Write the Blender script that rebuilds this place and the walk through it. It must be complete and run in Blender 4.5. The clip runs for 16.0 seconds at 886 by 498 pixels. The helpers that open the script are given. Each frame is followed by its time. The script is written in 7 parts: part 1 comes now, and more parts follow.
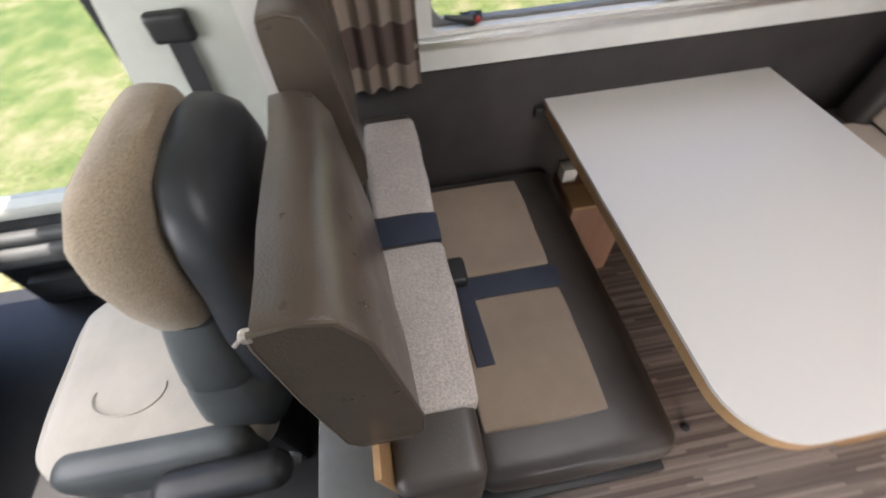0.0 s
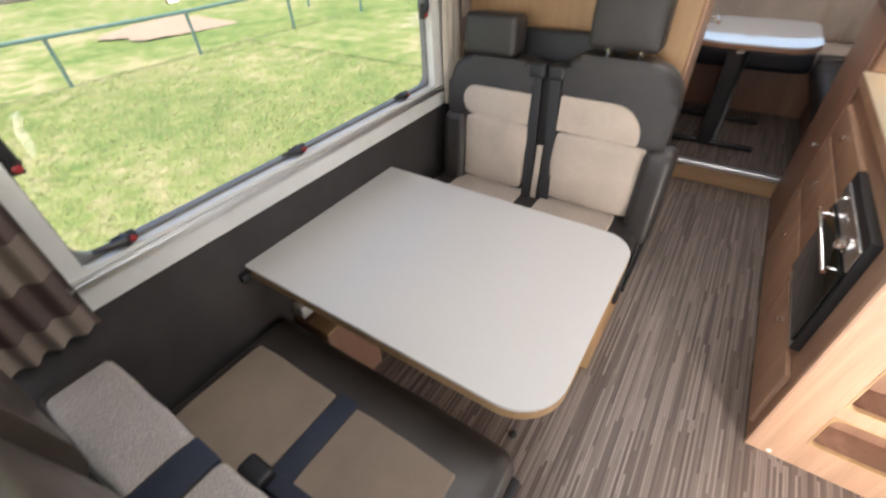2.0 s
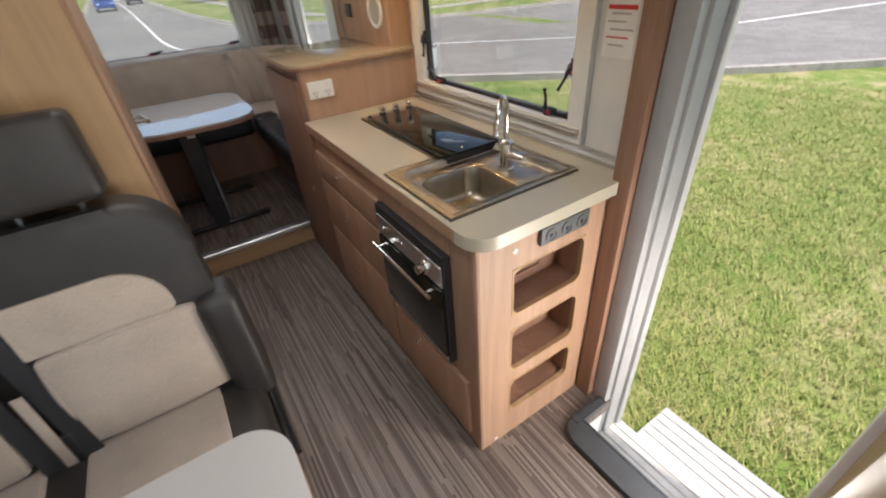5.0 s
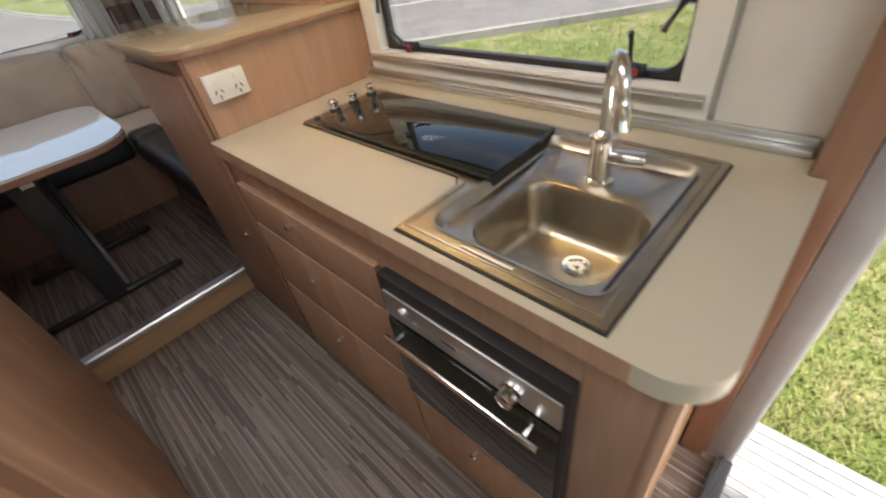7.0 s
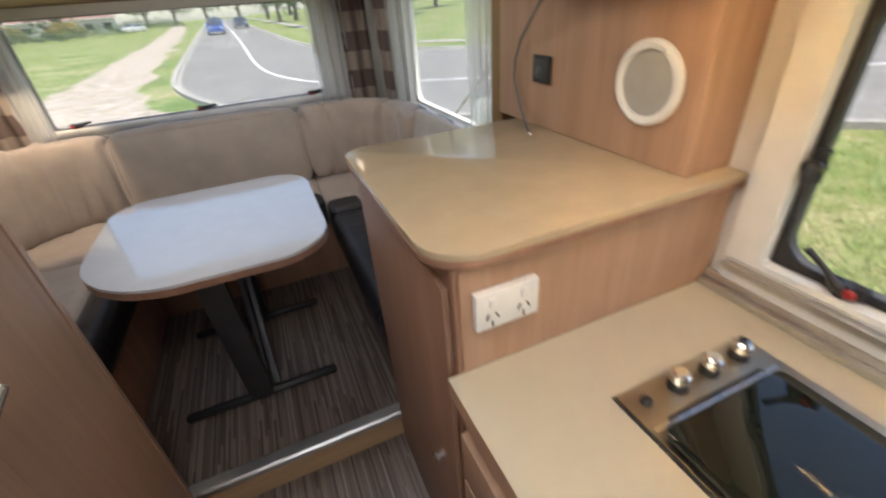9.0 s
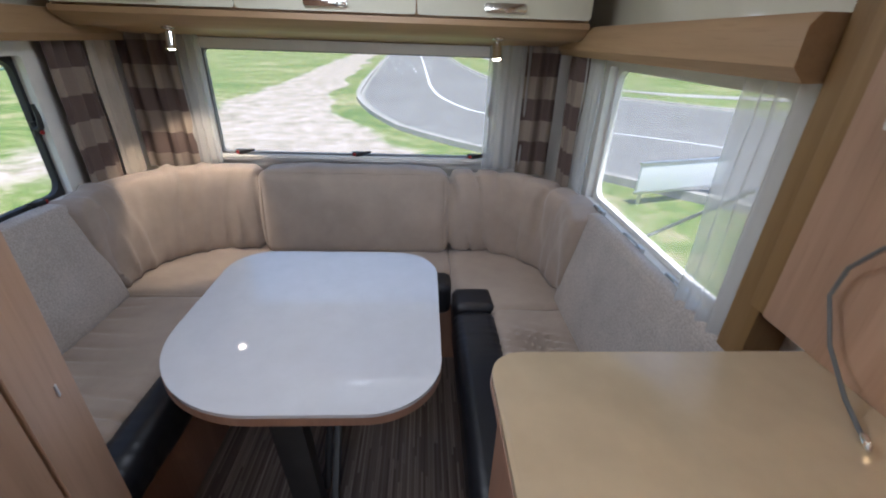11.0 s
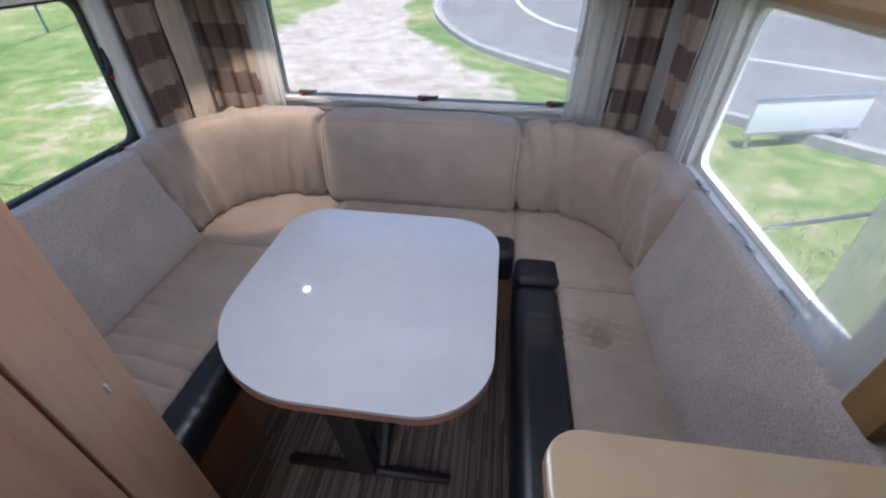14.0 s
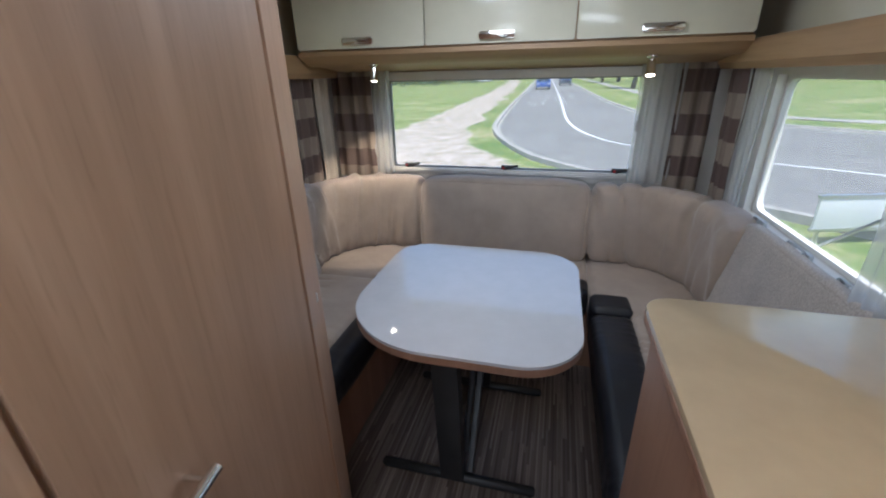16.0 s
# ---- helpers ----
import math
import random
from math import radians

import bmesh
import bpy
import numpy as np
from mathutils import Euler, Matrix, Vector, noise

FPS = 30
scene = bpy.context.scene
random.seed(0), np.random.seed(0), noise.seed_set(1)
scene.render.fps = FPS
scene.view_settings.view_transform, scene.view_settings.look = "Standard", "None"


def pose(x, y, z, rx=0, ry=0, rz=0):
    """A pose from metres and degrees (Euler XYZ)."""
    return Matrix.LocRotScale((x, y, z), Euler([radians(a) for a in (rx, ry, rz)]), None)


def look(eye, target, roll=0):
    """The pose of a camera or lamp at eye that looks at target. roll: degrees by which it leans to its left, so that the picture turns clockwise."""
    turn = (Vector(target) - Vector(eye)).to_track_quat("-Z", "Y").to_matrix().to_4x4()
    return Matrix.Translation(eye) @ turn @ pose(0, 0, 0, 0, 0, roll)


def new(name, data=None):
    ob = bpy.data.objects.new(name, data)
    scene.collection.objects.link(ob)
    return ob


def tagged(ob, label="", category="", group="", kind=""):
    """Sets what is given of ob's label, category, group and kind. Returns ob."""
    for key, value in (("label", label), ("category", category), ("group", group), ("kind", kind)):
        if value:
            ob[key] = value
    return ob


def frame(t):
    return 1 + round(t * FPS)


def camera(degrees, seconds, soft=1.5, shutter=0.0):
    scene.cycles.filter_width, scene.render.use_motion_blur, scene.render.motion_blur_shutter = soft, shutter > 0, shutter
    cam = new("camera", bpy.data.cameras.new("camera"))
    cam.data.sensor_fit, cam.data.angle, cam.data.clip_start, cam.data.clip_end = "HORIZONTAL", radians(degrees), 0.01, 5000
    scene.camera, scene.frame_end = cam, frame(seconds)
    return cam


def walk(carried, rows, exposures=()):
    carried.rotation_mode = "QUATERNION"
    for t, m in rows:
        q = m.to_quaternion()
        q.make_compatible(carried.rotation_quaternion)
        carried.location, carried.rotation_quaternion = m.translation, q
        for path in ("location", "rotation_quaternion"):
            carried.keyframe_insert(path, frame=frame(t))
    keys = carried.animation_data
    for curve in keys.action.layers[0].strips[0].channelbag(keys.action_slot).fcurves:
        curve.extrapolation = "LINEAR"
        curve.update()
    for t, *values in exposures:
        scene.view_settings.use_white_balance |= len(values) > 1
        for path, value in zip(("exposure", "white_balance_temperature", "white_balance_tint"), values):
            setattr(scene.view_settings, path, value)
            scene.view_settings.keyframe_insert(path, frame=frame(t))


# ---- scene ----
cam = camera(93.7, 16.0, soft=2.0, shutter=0.4)
PATH = [
    (0, (1.069, 0.142, 1.45), (-0.138, 0.296, -0.137), -3.7),
    (0.5, (1.071, 0.117, 1.472), (-0.007, 0.562, -0.153), -2.6),
    (1, (1.084, 0.152, 1.496), (0.109, 0.838, -0.109), -1.0),
    (1.5, (1.1, 0.174, 1.518), (0.159, 1.13, 0.035), -2.6),
    (2, (1.1, 0.163, 1.56), (0.207, 1.425, 0.292), -3.0),
    (2.5, (1.079, 0.155, 1.593), (0.305, 1.694, 0.576), -2.5),
    (3, (1.066, 0.163, 1.599), (0.473, 1.867, 0.737), -3.9),
    (3.5, (0.989, 0.183, 1.612), (0.842, 1.974, 0.733), -4.7),
    (4, (0.95, 0.292, 1.605), (1.291, 2.023, 0.664), -3.3),
    (4.5, (1.017, 0.474, 1.547), (1.663, 2.077, 0.541), -4.4),
    (4.7, (1.036, 0.544, 1.541), (1.793, 2.064, 0.484), -3.8),
    (6.8, (1.222, 1.265, 1.389), (2.256, 2.41, 0.116), -9.5),
    (7, (1.23, 1.331, 1.394), (2.25, 2.504, 0.136), -9.6),
    (7.5, (1.256, 1.562, 1.417), (2.271, 2.763, 0.18), -10.3),
    (8, (1.299, 1.773, 1.452), (2.305, 3.02, 0.255), -8.6),
    (8.5, (1.362, 1.998, 1.488), (2.214, 3.379, 0.318), -6.6),
    (9, (1.377, 2.155, 1.522), (2.002, 3.751, 0.492), -4.7),
    (9.5, (1.351, 2.306, 1.563), (1.762, 4.048, 0.67), -2.9),
    (11.8, (1.463, 2.833, 1.654), (1.343, 4.585, 0.696), 2.7),
    (12, (1.462, 2.855, 1.653), (1.258, 4.567, 0.64), 2.5),
    (12.5, (1.459, 2.936, 1.654), (1.129, 4.526, 0.487), 1.6),
    (13, (1.475, 3.013, 1.645), (1.233, 4.463, 0.288), 0.3),
    (13.5, (1.47, 3.004, 1.672), (1.243, 4.44, 0.299), -1.0),
    (14, (1.442, 2.898, 1.717), (1.237, 4.478, 0.508), 0.4),
    (14.5, (1.434, 2.768, 1.707), (1.281, 4.495, 0.711), 2.3),
    (15, (1.421, 2.648, 1.683), (1.188, 4.405, 0.757), 3.1),
    (15.5, (1.389, 2.523, 1.63), (0.976, 4.3, 0.809), 0.7),
    (16, (1.36, 2.461, 1.59), (0.873, 4.243, 0.824), -1.3),
]
EXPOSURES = [(0.0, 1.36, 6650, 17), (0.6, 1.47, 6700, 16), (1.5, 1.45, 6700, 16), (2.5, 1.07, 6700, 15), (3.5, 0.66, 6600, 14), (4.7, 0.68, 6600, 14), (7.0, 1.0, 6750, 14), (7.7, 1.16, 6600, 14), (9.5, 1.1, 6350, 13), (12.0, 1.05, 5550, 17), (14.5, 1.08, 5550, 19), (15.3, 1.0, 5700, 15), (16.0, 0.96, 5650, 12)]
walk(cam, [(t, look(eye, target, roll)) for t, eye, target, roll in PATH], EXPOSURES)

# ---- world, sun, large lights, exposure ----
SUN_AZ = Vector((0.14, -0.99, 0.0)).normalized()
SUN_EL = radians(73)
world = bpy.data.worlds.new("world")
scene.world = world
world.use_nodes = True
wn, wl = world.node_tree.nodes, world.node_tree.links
sky = wn.new("ShaderNodeTexSky")
sky.sky_type = "NISHITA"
sky.sun_disc = False
sky.sun_elevation = SUN_EL
sky.sun_rotation = math.atan2(SUN_AZ.x, SUN_AZ.y)
wl.new(sky.outputs[0], wn["Background"].inputs[0])
wn["Background"].inputs[1].default_value = 0.15
sun = new("sun", bpy.data.lights.new("sun", "SUN"))
sun.data.energy, sun.data.angle, sun.data.color = 4.4, radians(0.6), (1.0, 0.95, 0.87)
to_sun = SUN_AZ * math.cos(SUN_EL) + Vector((0, 0, math.sin(SUN_EL)))
sun.rotation_euler = to_sun.to_track_quat("Z", "Y").to_euler()
sun.location = (6, -6, 14)


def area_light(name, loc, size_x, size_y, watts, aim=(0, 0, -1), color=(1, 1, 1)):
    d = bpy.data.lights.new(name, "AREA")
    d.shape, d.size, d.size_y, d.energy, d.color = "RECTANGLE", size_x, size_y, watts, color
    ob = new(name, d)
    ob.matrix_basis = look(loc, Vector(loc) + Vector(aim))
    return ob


# fill lamps added under the closed ceiling, which has no hatch
area_light("ceiling_fill_front", (1.05, 0.75, 2.04), 0.7, 0.5, 5.0, color=(0.93, 0.97, 1.0))
area_light("ceiling_fill_middle", (1.25, 2.2, 2.04), 0.4, 0.4, 3.0, color=(0.95, 0.98, 1.0))
# lamp added in the windscreen opening, standing in for sky light into the cab
area_light("windscreen_daylight", (1.05, -1.45, 1.30), 1.6, 0.6, 12.0, (0.0, 0.94, -0.34), (0.97, 0.98, 1.0))
# unseen strip lamp added beside the jamb, standing in for light through the doorway
area_light("doorway_daylight", (2.07, 0.635, 0.42), 0.14, 0.78, 9.0, (-0.55, 0.80, -0.22), (1.0, 0.96, 0.90))
# another added ceiling fill, above the lounge table
area_light("ceiling_fill_rear", (1.12, 3.75, 2.04), 0.5, 0.4, 4.0, color=(0.93, 0.97, 1.0))

# reading spotlights below the rear lockers
for sx, watts, aim in ((0.478, 9.0, (0.34, 4.68, 0.95)), (1.740, 1.0, (1.74, 4.43, 0.9))):
    d = bpy.data.lights.new("spot_lamp", "SPOT")
    d.energy, d.color, d.spot_size, d.spot_blend, d.shadow_soft_size = watts, (1.0, 0.80, 0.55), radians(66), 0.35, 0.015
    ob = new("spot_lamp", d)
    ob.matrix_basis = look((sx, 4.472, 1.562), aim)

# ---- helpers for meshes ----
MAPS = {"xy": lambda u, v, d: (u, v, d), "yz": lambda u, v, d: (d, u, v), "xz": lambda u, v, d: (u, d, v)}


def thing(name, label, category, loc=(0, 0, 0), group="", kind=""):
    e = new(name)
    e.location = loc
    e.empty_display_size = 0.1
    return tagged(e, label, category, group, kind)


def mesh_of(name, bm, mat, angle=38):
    bmesh.ops.recalc_face_normals(bm, faces=bm.faces[:])
    me = bpy.data.meshes.new(name)
    bm.to_mesh(me)
    bm.free()
    me.materials.append(mat)
    me.polygons.foreach_set("use_smooth", [True] * len(me.polygons))
    me.set_sharp_from_angle(angle=radians(angle))
    return me


def hang(ob, parent):
    ob.parent = parent
    ob.matrix_parent_inverse = Matrix.Translation(parent.location).inverted()
    return ob


def part(name, bm, mat, parent, label="", angle=38):
    ob = new(name, mesh_of(name, bm, mat, angle))
    hang(ob, parent)
    return tagged(ob, label)


def single(name, bm, mat, label, category, kind="", group=""):
    return tagged(new(name, mesh_of(name, bm, mat)), label, category, group, kind)


def structure(name, bm, mat, label, category):
    return single(name, bm, mat, label, category, "structure")


def box(lo, hi, bevel=0.0, seg=2):
    bm = bmesh.new()
    bmesh.ops.create_cube(bm, size=1)
    lo, hi = Vector(lo), Vector(hi)
    for v in bm.verts:
        v.co = Vector([(a + b) / 2 + c * (b - a) for a, b, c in zip(lo, hi, v.co)])
    if bevel:
        bmesh.ops.bevel(bm, geom=bm.edges[:], offset=bevel, segments=seg, affect="EDGES", profile=0.6)
    return bm


def turned(bm, m):
    bmesh.ops.transform(bm, matrix=m, verts=bm.verts[:])
    return bm


def about(point, rx=0, ry=0, rz=0):
    p = Vector(point)
    return Matrix.Translation(p) @ pose(0, 0, 0, rx, ry, rz) @ Matrix.Translation(-p)


def joined(*parts):
    out = bmesh.new()
    for b in parts:
        me = bpy.data.meshes.new("tmp")
        b.to_mesh(me)
        b.free()
        out.from_mesh(me)
        bpy.data.meshes.remove(me)
    return out


def steps(a, b, r, n):
    c = [0, 0.12 * r, 0.4 * r, 0.72 * r]
    mid = [a + r + (b - a - 2 * r) * i / n for i in range(n + 1)]
    return [a + x for x in c] + mid + [b - x for x in reversed(c)]


def soft(lo, hi, r, n=8, fn=None):
    """A padded block with rounded edges; fn moves a point along its normal."""
    lo, hi = Vector(lo), Vector(hi)
    r = min(r, 0.49 * min(hi - lo))
    ax = [steps(lo[i], hi[i], r, n) for i in range(3)]
    bm = bmesh.new()
    for k in range(3):
        i, j = (k + 1) % 3, (k + 2) % 3
        for side in (lo[k], hi[k]):
            g = []
            for u in ax[i]:
                row = []
                for v in ax[j]:
                    p = Vector((0, 0, 0))
                    p[i], p[j], p[k] = u, v, side
                    row.append(bm.verts.new(p))
                g.append(row)
            for a in range(len(g) - 1):
                for b in range(len(g[0]) - 1):
                    bm.faces.new((g[a][b], g[a + 1][b], g[a + 1][b + 1], g[a][b + 1]))
    bmesh.ops.remove_doubles(bm, verts=bm.verts[:], dist=1e-5)
    for v in bm.verts:
        c = Vector([min(max(v.co[q], lo[q] + r), hi[q] - r) for q in range(3)])
        d = v.co - c
        if d.length > 1e-6:
            nrm = d.normalized()
            v.co = c + nrm * r
            if fn:
                v.co += nrm * fn(v.co, nrm)
    return bm


def puffed(lo, hi, amount, wrinkle=0.002, scale=9.0, seed=0.0):
    """How far a cushion swells at a point, with soft creases."""
    lo, hi = Vector(lo), Vector(hi)
    mid, half = (lo + hi) / 2, (hi - lo) / 2

    def fn(p, nrm):
        q = [abs((p[i] - mid[i]) / half[i]) for i in range(3)]
        k = max(range(3), key=lambda i: abs(nrm[i]))
        o = [q[i] for i in range(3) if i != k]
        dome = (1 - min(1, o[0]) ** 3) * (1 - min(1, o[1]) ** 3)
        w = noise.noise(Vector((p.x * scale + seed, p.y * scale * 0.6, p.z * scale))) * wrinkle
        return amount * dome + w * (0.4 + dome)

    return fn


def cushion(lo, hi, r=0.035, amount=0.01, wrinkle=0.003, n=14, scale=9.0, seed=0.0):
    return soft(lo, hi, r, n, puffed(lo, hi, amount, wrinkle, scale, seed))


def rrect(u0, v0, u1, v1, r, seg=6):
    r = r if isinstance(r, (tuple, list)) else (r, r, r, r)
    pts = []
    for (cx, cy, a0), q in zip(((u0, v0, 180), (u1, v0, 270), (u1, v1, 0), (u0, v1, 90)), r):
        sx, sy = (1 if cx == u0 else -1), (1 if cy == v0 else -1)
        for i in range(seg + 1):
            a = radians(a0 + 90 * i / seg)
            pts.append((cx + sx * q + q * math.cos(a), cy + sy * q + q * math.sin(a)))
    return pts


def prism(pts, plane, d0, d1, bevel=0.0):
    f = MAPS[plane]
    clean = []
    for p in pts:
        if not clean or (abs(p[0] - clean[-1][0]) + abs(p[1] - clean[-1][1])) > 1e-6:
            clean.append(p)
    if abs(clean[0][0] - clean[-1][0]) + abs(clean[0][1] - clean[-1][1]) < 1e-6:
        clean.pop()
    bm = bmesh.new()
    a = [bm.verts.new(f(u, v, d0)) for u, v in clean]
    b = [bm.verts.new(f(u, v, d1)) for u, v in clean]
    caps = [bm.faces.new(a), bm.faces.new(b)]
    for i in range(len(a)):
        j = (i + 1) % len(a)
        bm.faces.new((a[i], a[j], b[j], b[i]))
    if bevel:
        rim = [e for c in caps for e in c.edges]
        bmesh.ops.bevel(bm, geom=rim, offset=bevel, segments=2, affect="EDGES", profile=0.6)
    return bm


def ring(outer, inner, plane, d0, d1, bevel=0.0):
    f = MAPS[plane]
    bm = bmesh.new()
    loops = [[bm.verts.new(f(u, v, d)) for u, v in pts] for pts, d in ((outer, d0), (inner, d0), (inner, d1), (outer, d1))]
    n = len(outer)
    for k in range(4):
        p, q = loops[k], loops[(k + 1) % 4]
        for i in range(n):
            j = (i + 1) % n
            try:
                bm.faces.new((p[i], p[j], q[j], q[i]))
            except ValueError:
                pass
    bmesh.ops.remove_doubles(bm, verts=bm.verts[:], dist=1e-6)
    return bm


def tube(points, r, n=8, closed_ends=True):
    pts = [Vector(p) for p in points]
    rs = r if isinstance(r, (list, tuple)) else [r] * len(pts)
    bm = bmesh.new()
    rings = []
    up = None
    for i, p in enumerate(pts):
        t = (pts[min(i + 1, len(pts) - 1)] - pts[max(i - 1, 0)]).normalized()
        if up is None:
            up = Vector((0, 0, 1)) if abs(t.z) < 0.9 else Vector((1, 0, 0))
        side = t.cross(up).normalized()
        up = side.cross(t).normalized()
        rings.append([bm.verts.new(p + rs[i] * (math.cos(2 * math.pi * k / n) * side + math.sin(2 * math.pi * k / n) * up)) for k in range(n)])
    for a, b in zip(rings, rings[1:]):
        for k in range(n):
            bm.faces.new((a[k], a[(k + 1) % n], b[(k + 1) % n], b[k]))
    if closed_ends:
        bm.faces.new(rings[0])
        bm.faces.new(rings[-1])
    return bm


def arc(c, r, a0, a1, plane="xz", d=0.0, n=8):
    f = MAPS[plane]
    return [Vector(f(c[0] + r * math.cos(radians(a0 + (a1 - a0) * i / n)), c[1] + r * math.sin(radians(a0 + (a1 - a0) * i / n)), d)) for i in range(n + 1)]


def lathe(profile, loc, axis=(0, 0, 1), n=20, caps=True):
    bm = bmesh.new()
    rot = Vector(axis).to_track_quat("Z", "Y").to_matrix().to_4x4()
    m = Matrix.Translation(loc) @ rot
    rings = []
    for r, z in profile:
        rings.append([bm.verts.new(m @ Vector((max(r, 1e-5) * math.cos(2 * math.pi * k / n), max(r, 1e-5) * math.sin(2 * math.pi * k / n), z))) for k in range(n)])
    for a, b in zip(rings, rings[1:]):
        for k in range(n):
            bm.faces.new((a[k], a[(k + 1) % n], b[(k + 1) % n], b[k]))
    if caps:
        bm.faces.new(rings[0])
        bm.faces.new(rings[-1])
    return bm


def pierced(plane, u, v, d, holes):
    """A slab u by v, of the depths d, with rectangular holes (u0, v0, u1, v1) that go through it."""
    f = MAPS[plane]
    us = sorted({u[0], u[1], *[min(max(h[i], u[0]), u[1]) for h in holes for i in (0, 2)]})
    vs = sorted({v[0], v[1], *[min(max(h[i], v[0]), v[1]) for h in holes for i in (1, 3)]})

    def solid(i, j):
        if not (0 <= i < len(us) - 1 and 0 <= j < len(vs) - 1):
            return False
        a, b = (us[i] + us[i + 1]) / 2, (vs[j] + vs[j + 1]) / 2
        return not any(h[0] < a < h[2] and h[1] < b < h[3] for h in holes)

    bm = bmesh.new()
    vert = {}

    def at(i, j, k):
        key = (i, j, k)
        if key not in vert:
            vert[key] = bm.verts.new(f(us[i], vs[j], d[k]))
        return vert[key]

    for i in range(len(us) - 1):
        for j in range(len(vs) - 1):
            if not solid(i, j):
                continue
            for k in (0, 1):
                bm.faces.new((at(i, j, k), at(i + 1, j, k), at(i + 1, j + 1, k), at(i, j + 1, k)))
            for di, dj, p, q in ((-1, 0, (i, j), (i, j + 1)), (1, 0, (i + 1, j), (i + 1, j + 1)), (0, -1, (i, j), (i + 1, j)), (0, 1, (i, j + 1), (i + 1, j + 1))):
                if not solid(i + di, j + dj):
                    bm.faces.new((at(*p, 0), at(*q, 0), at(*q, 1), at(*p, 1)))
    return bm


def slab_sheet(x0, x1, y0, y1, z, nx, ny, fn):
    bm = bmesh.new()
    g = [[bm.verts.new((x0 + (x1 - x0) * i / nx, y0 + (y1 - y0) * j / ny, z + fn(x0 + (x1 - x0) * i / nx, y0 + (y1 - y0) * j / ny))) for j in range(ny + 1)] for i in range(nx + 1)]
    for i in range(nx):
        for j in range(ny):
            bm.faces.new((g[i][j], g[i + 1][j], g[i + 1][j + 1], g[i][j + 1]))
    return bm


# ---- materials ----
def material(name):
    m = bpy.data.materials.new(name)
    m.use_nodes = True
    return m, m.node_tree.nodes, m.node_tree.links, m.node_tree.nodes["Principled BSDF"]


def coords(n, l, scale=(1, 1, 1)):
    c = n.new("ShaderNodeTexCoord")
    mp = n.new("ShaderNodeMapping")
    mp.inputs["Scale"].default_value = scale
    l.new(c.outputs["Object"], mp.inputs["Vector"])
    return mp.outputs["Vector"]


def noisy(n, l, vec, scale, detail=4, rough=0.6):
    t = n.new("ShaderNodeTexNoise")
    t.inputs["Scale"].default_value, t.inputs["Detail"].default_value, t.inputs["Roughness"].default_value = scale, detail, rough
    l.new(vec, t.inputs["Vector"])
    return t.outputs["Fac"]


def ramp(n, l, fac, stops):
    r = n.new("ShaderNodeValToRGB")
    e = r.color_ramp.elements
    while len(e) < len(stops):
        e.new(0.5)
    for q, (pos, col) in zip(e, stops):
        q.position, q.color = pos, (*col, 1)
    l.new(fac, r.inputs["Fac"])
    return r.outputs["Color"]


def mixed(n, l, fac, a, b, mode="MIX"):
    m = n.new("ShaderNodeMix")
    m.data_type, m.blend_type = "RGBA", mode
    for sock, val in ((m.inputs[0], fac), (m.inputs[6], a), (m.inputs[7], b)):
        if hasattr(val, "is_linked"):
            l.new(val, sock)
        elif isinstance(val, (int, float)):
            sock.default_value = val
        else:
            sock.default_value = (*val, 1)
    return m.outputs[2]


def bump(n, l, bsdf, height, strength, dist=0.002):
    b = n.new("ShaderNodeBump")
    b.inputs["Strength"].default_value, b.inputs["Distance"].default_value = strength, dist
    l.new(height, b.inputs["Height"])
    l.new(b.outputs["Normal"], bsdf.inputs["Normal"])


def plain(name, col, rough=0.5, metal=0.0, spread=0.08, scale=14, grain=120, bumpy=0.1, coat=0.0):
    """A painted, moulded or metal surface: colour with faint large and small variation, and a fine relief."""
    m, n, l, b = material(name)
    v = coords(n, l)
    dark, light = [c * (1 - spread) for c in col], [min(1, c * (1 + spread)) for c in col]
    c1 = ramp(n, l, noisy(n, l, v, scale), [(0.3, dark), (0.7, light)])
    l.new(c1, b.inputs["Base Color"])
    r = n.new("ShaderNodeMapRange")
    r.inputs["To Min"].default_value, r.inputs["To Max"].default_value = max(0.02, rough - 0.02), rough + 0.03
    l.new(noisy(n, l, v, scale * 2.3), r.inputs["Value"])
    l.new(r.outputs["Result"], b.inputs["Roughness"])
    b.inputs["Metallic"].default_value = metal
    b.inputs["Coat Weight"].default_value = coat
    if bumpy:
        bump(n, l, b, noisy(n, l, v, grain, 3), bumpy, 0.001)
    return m


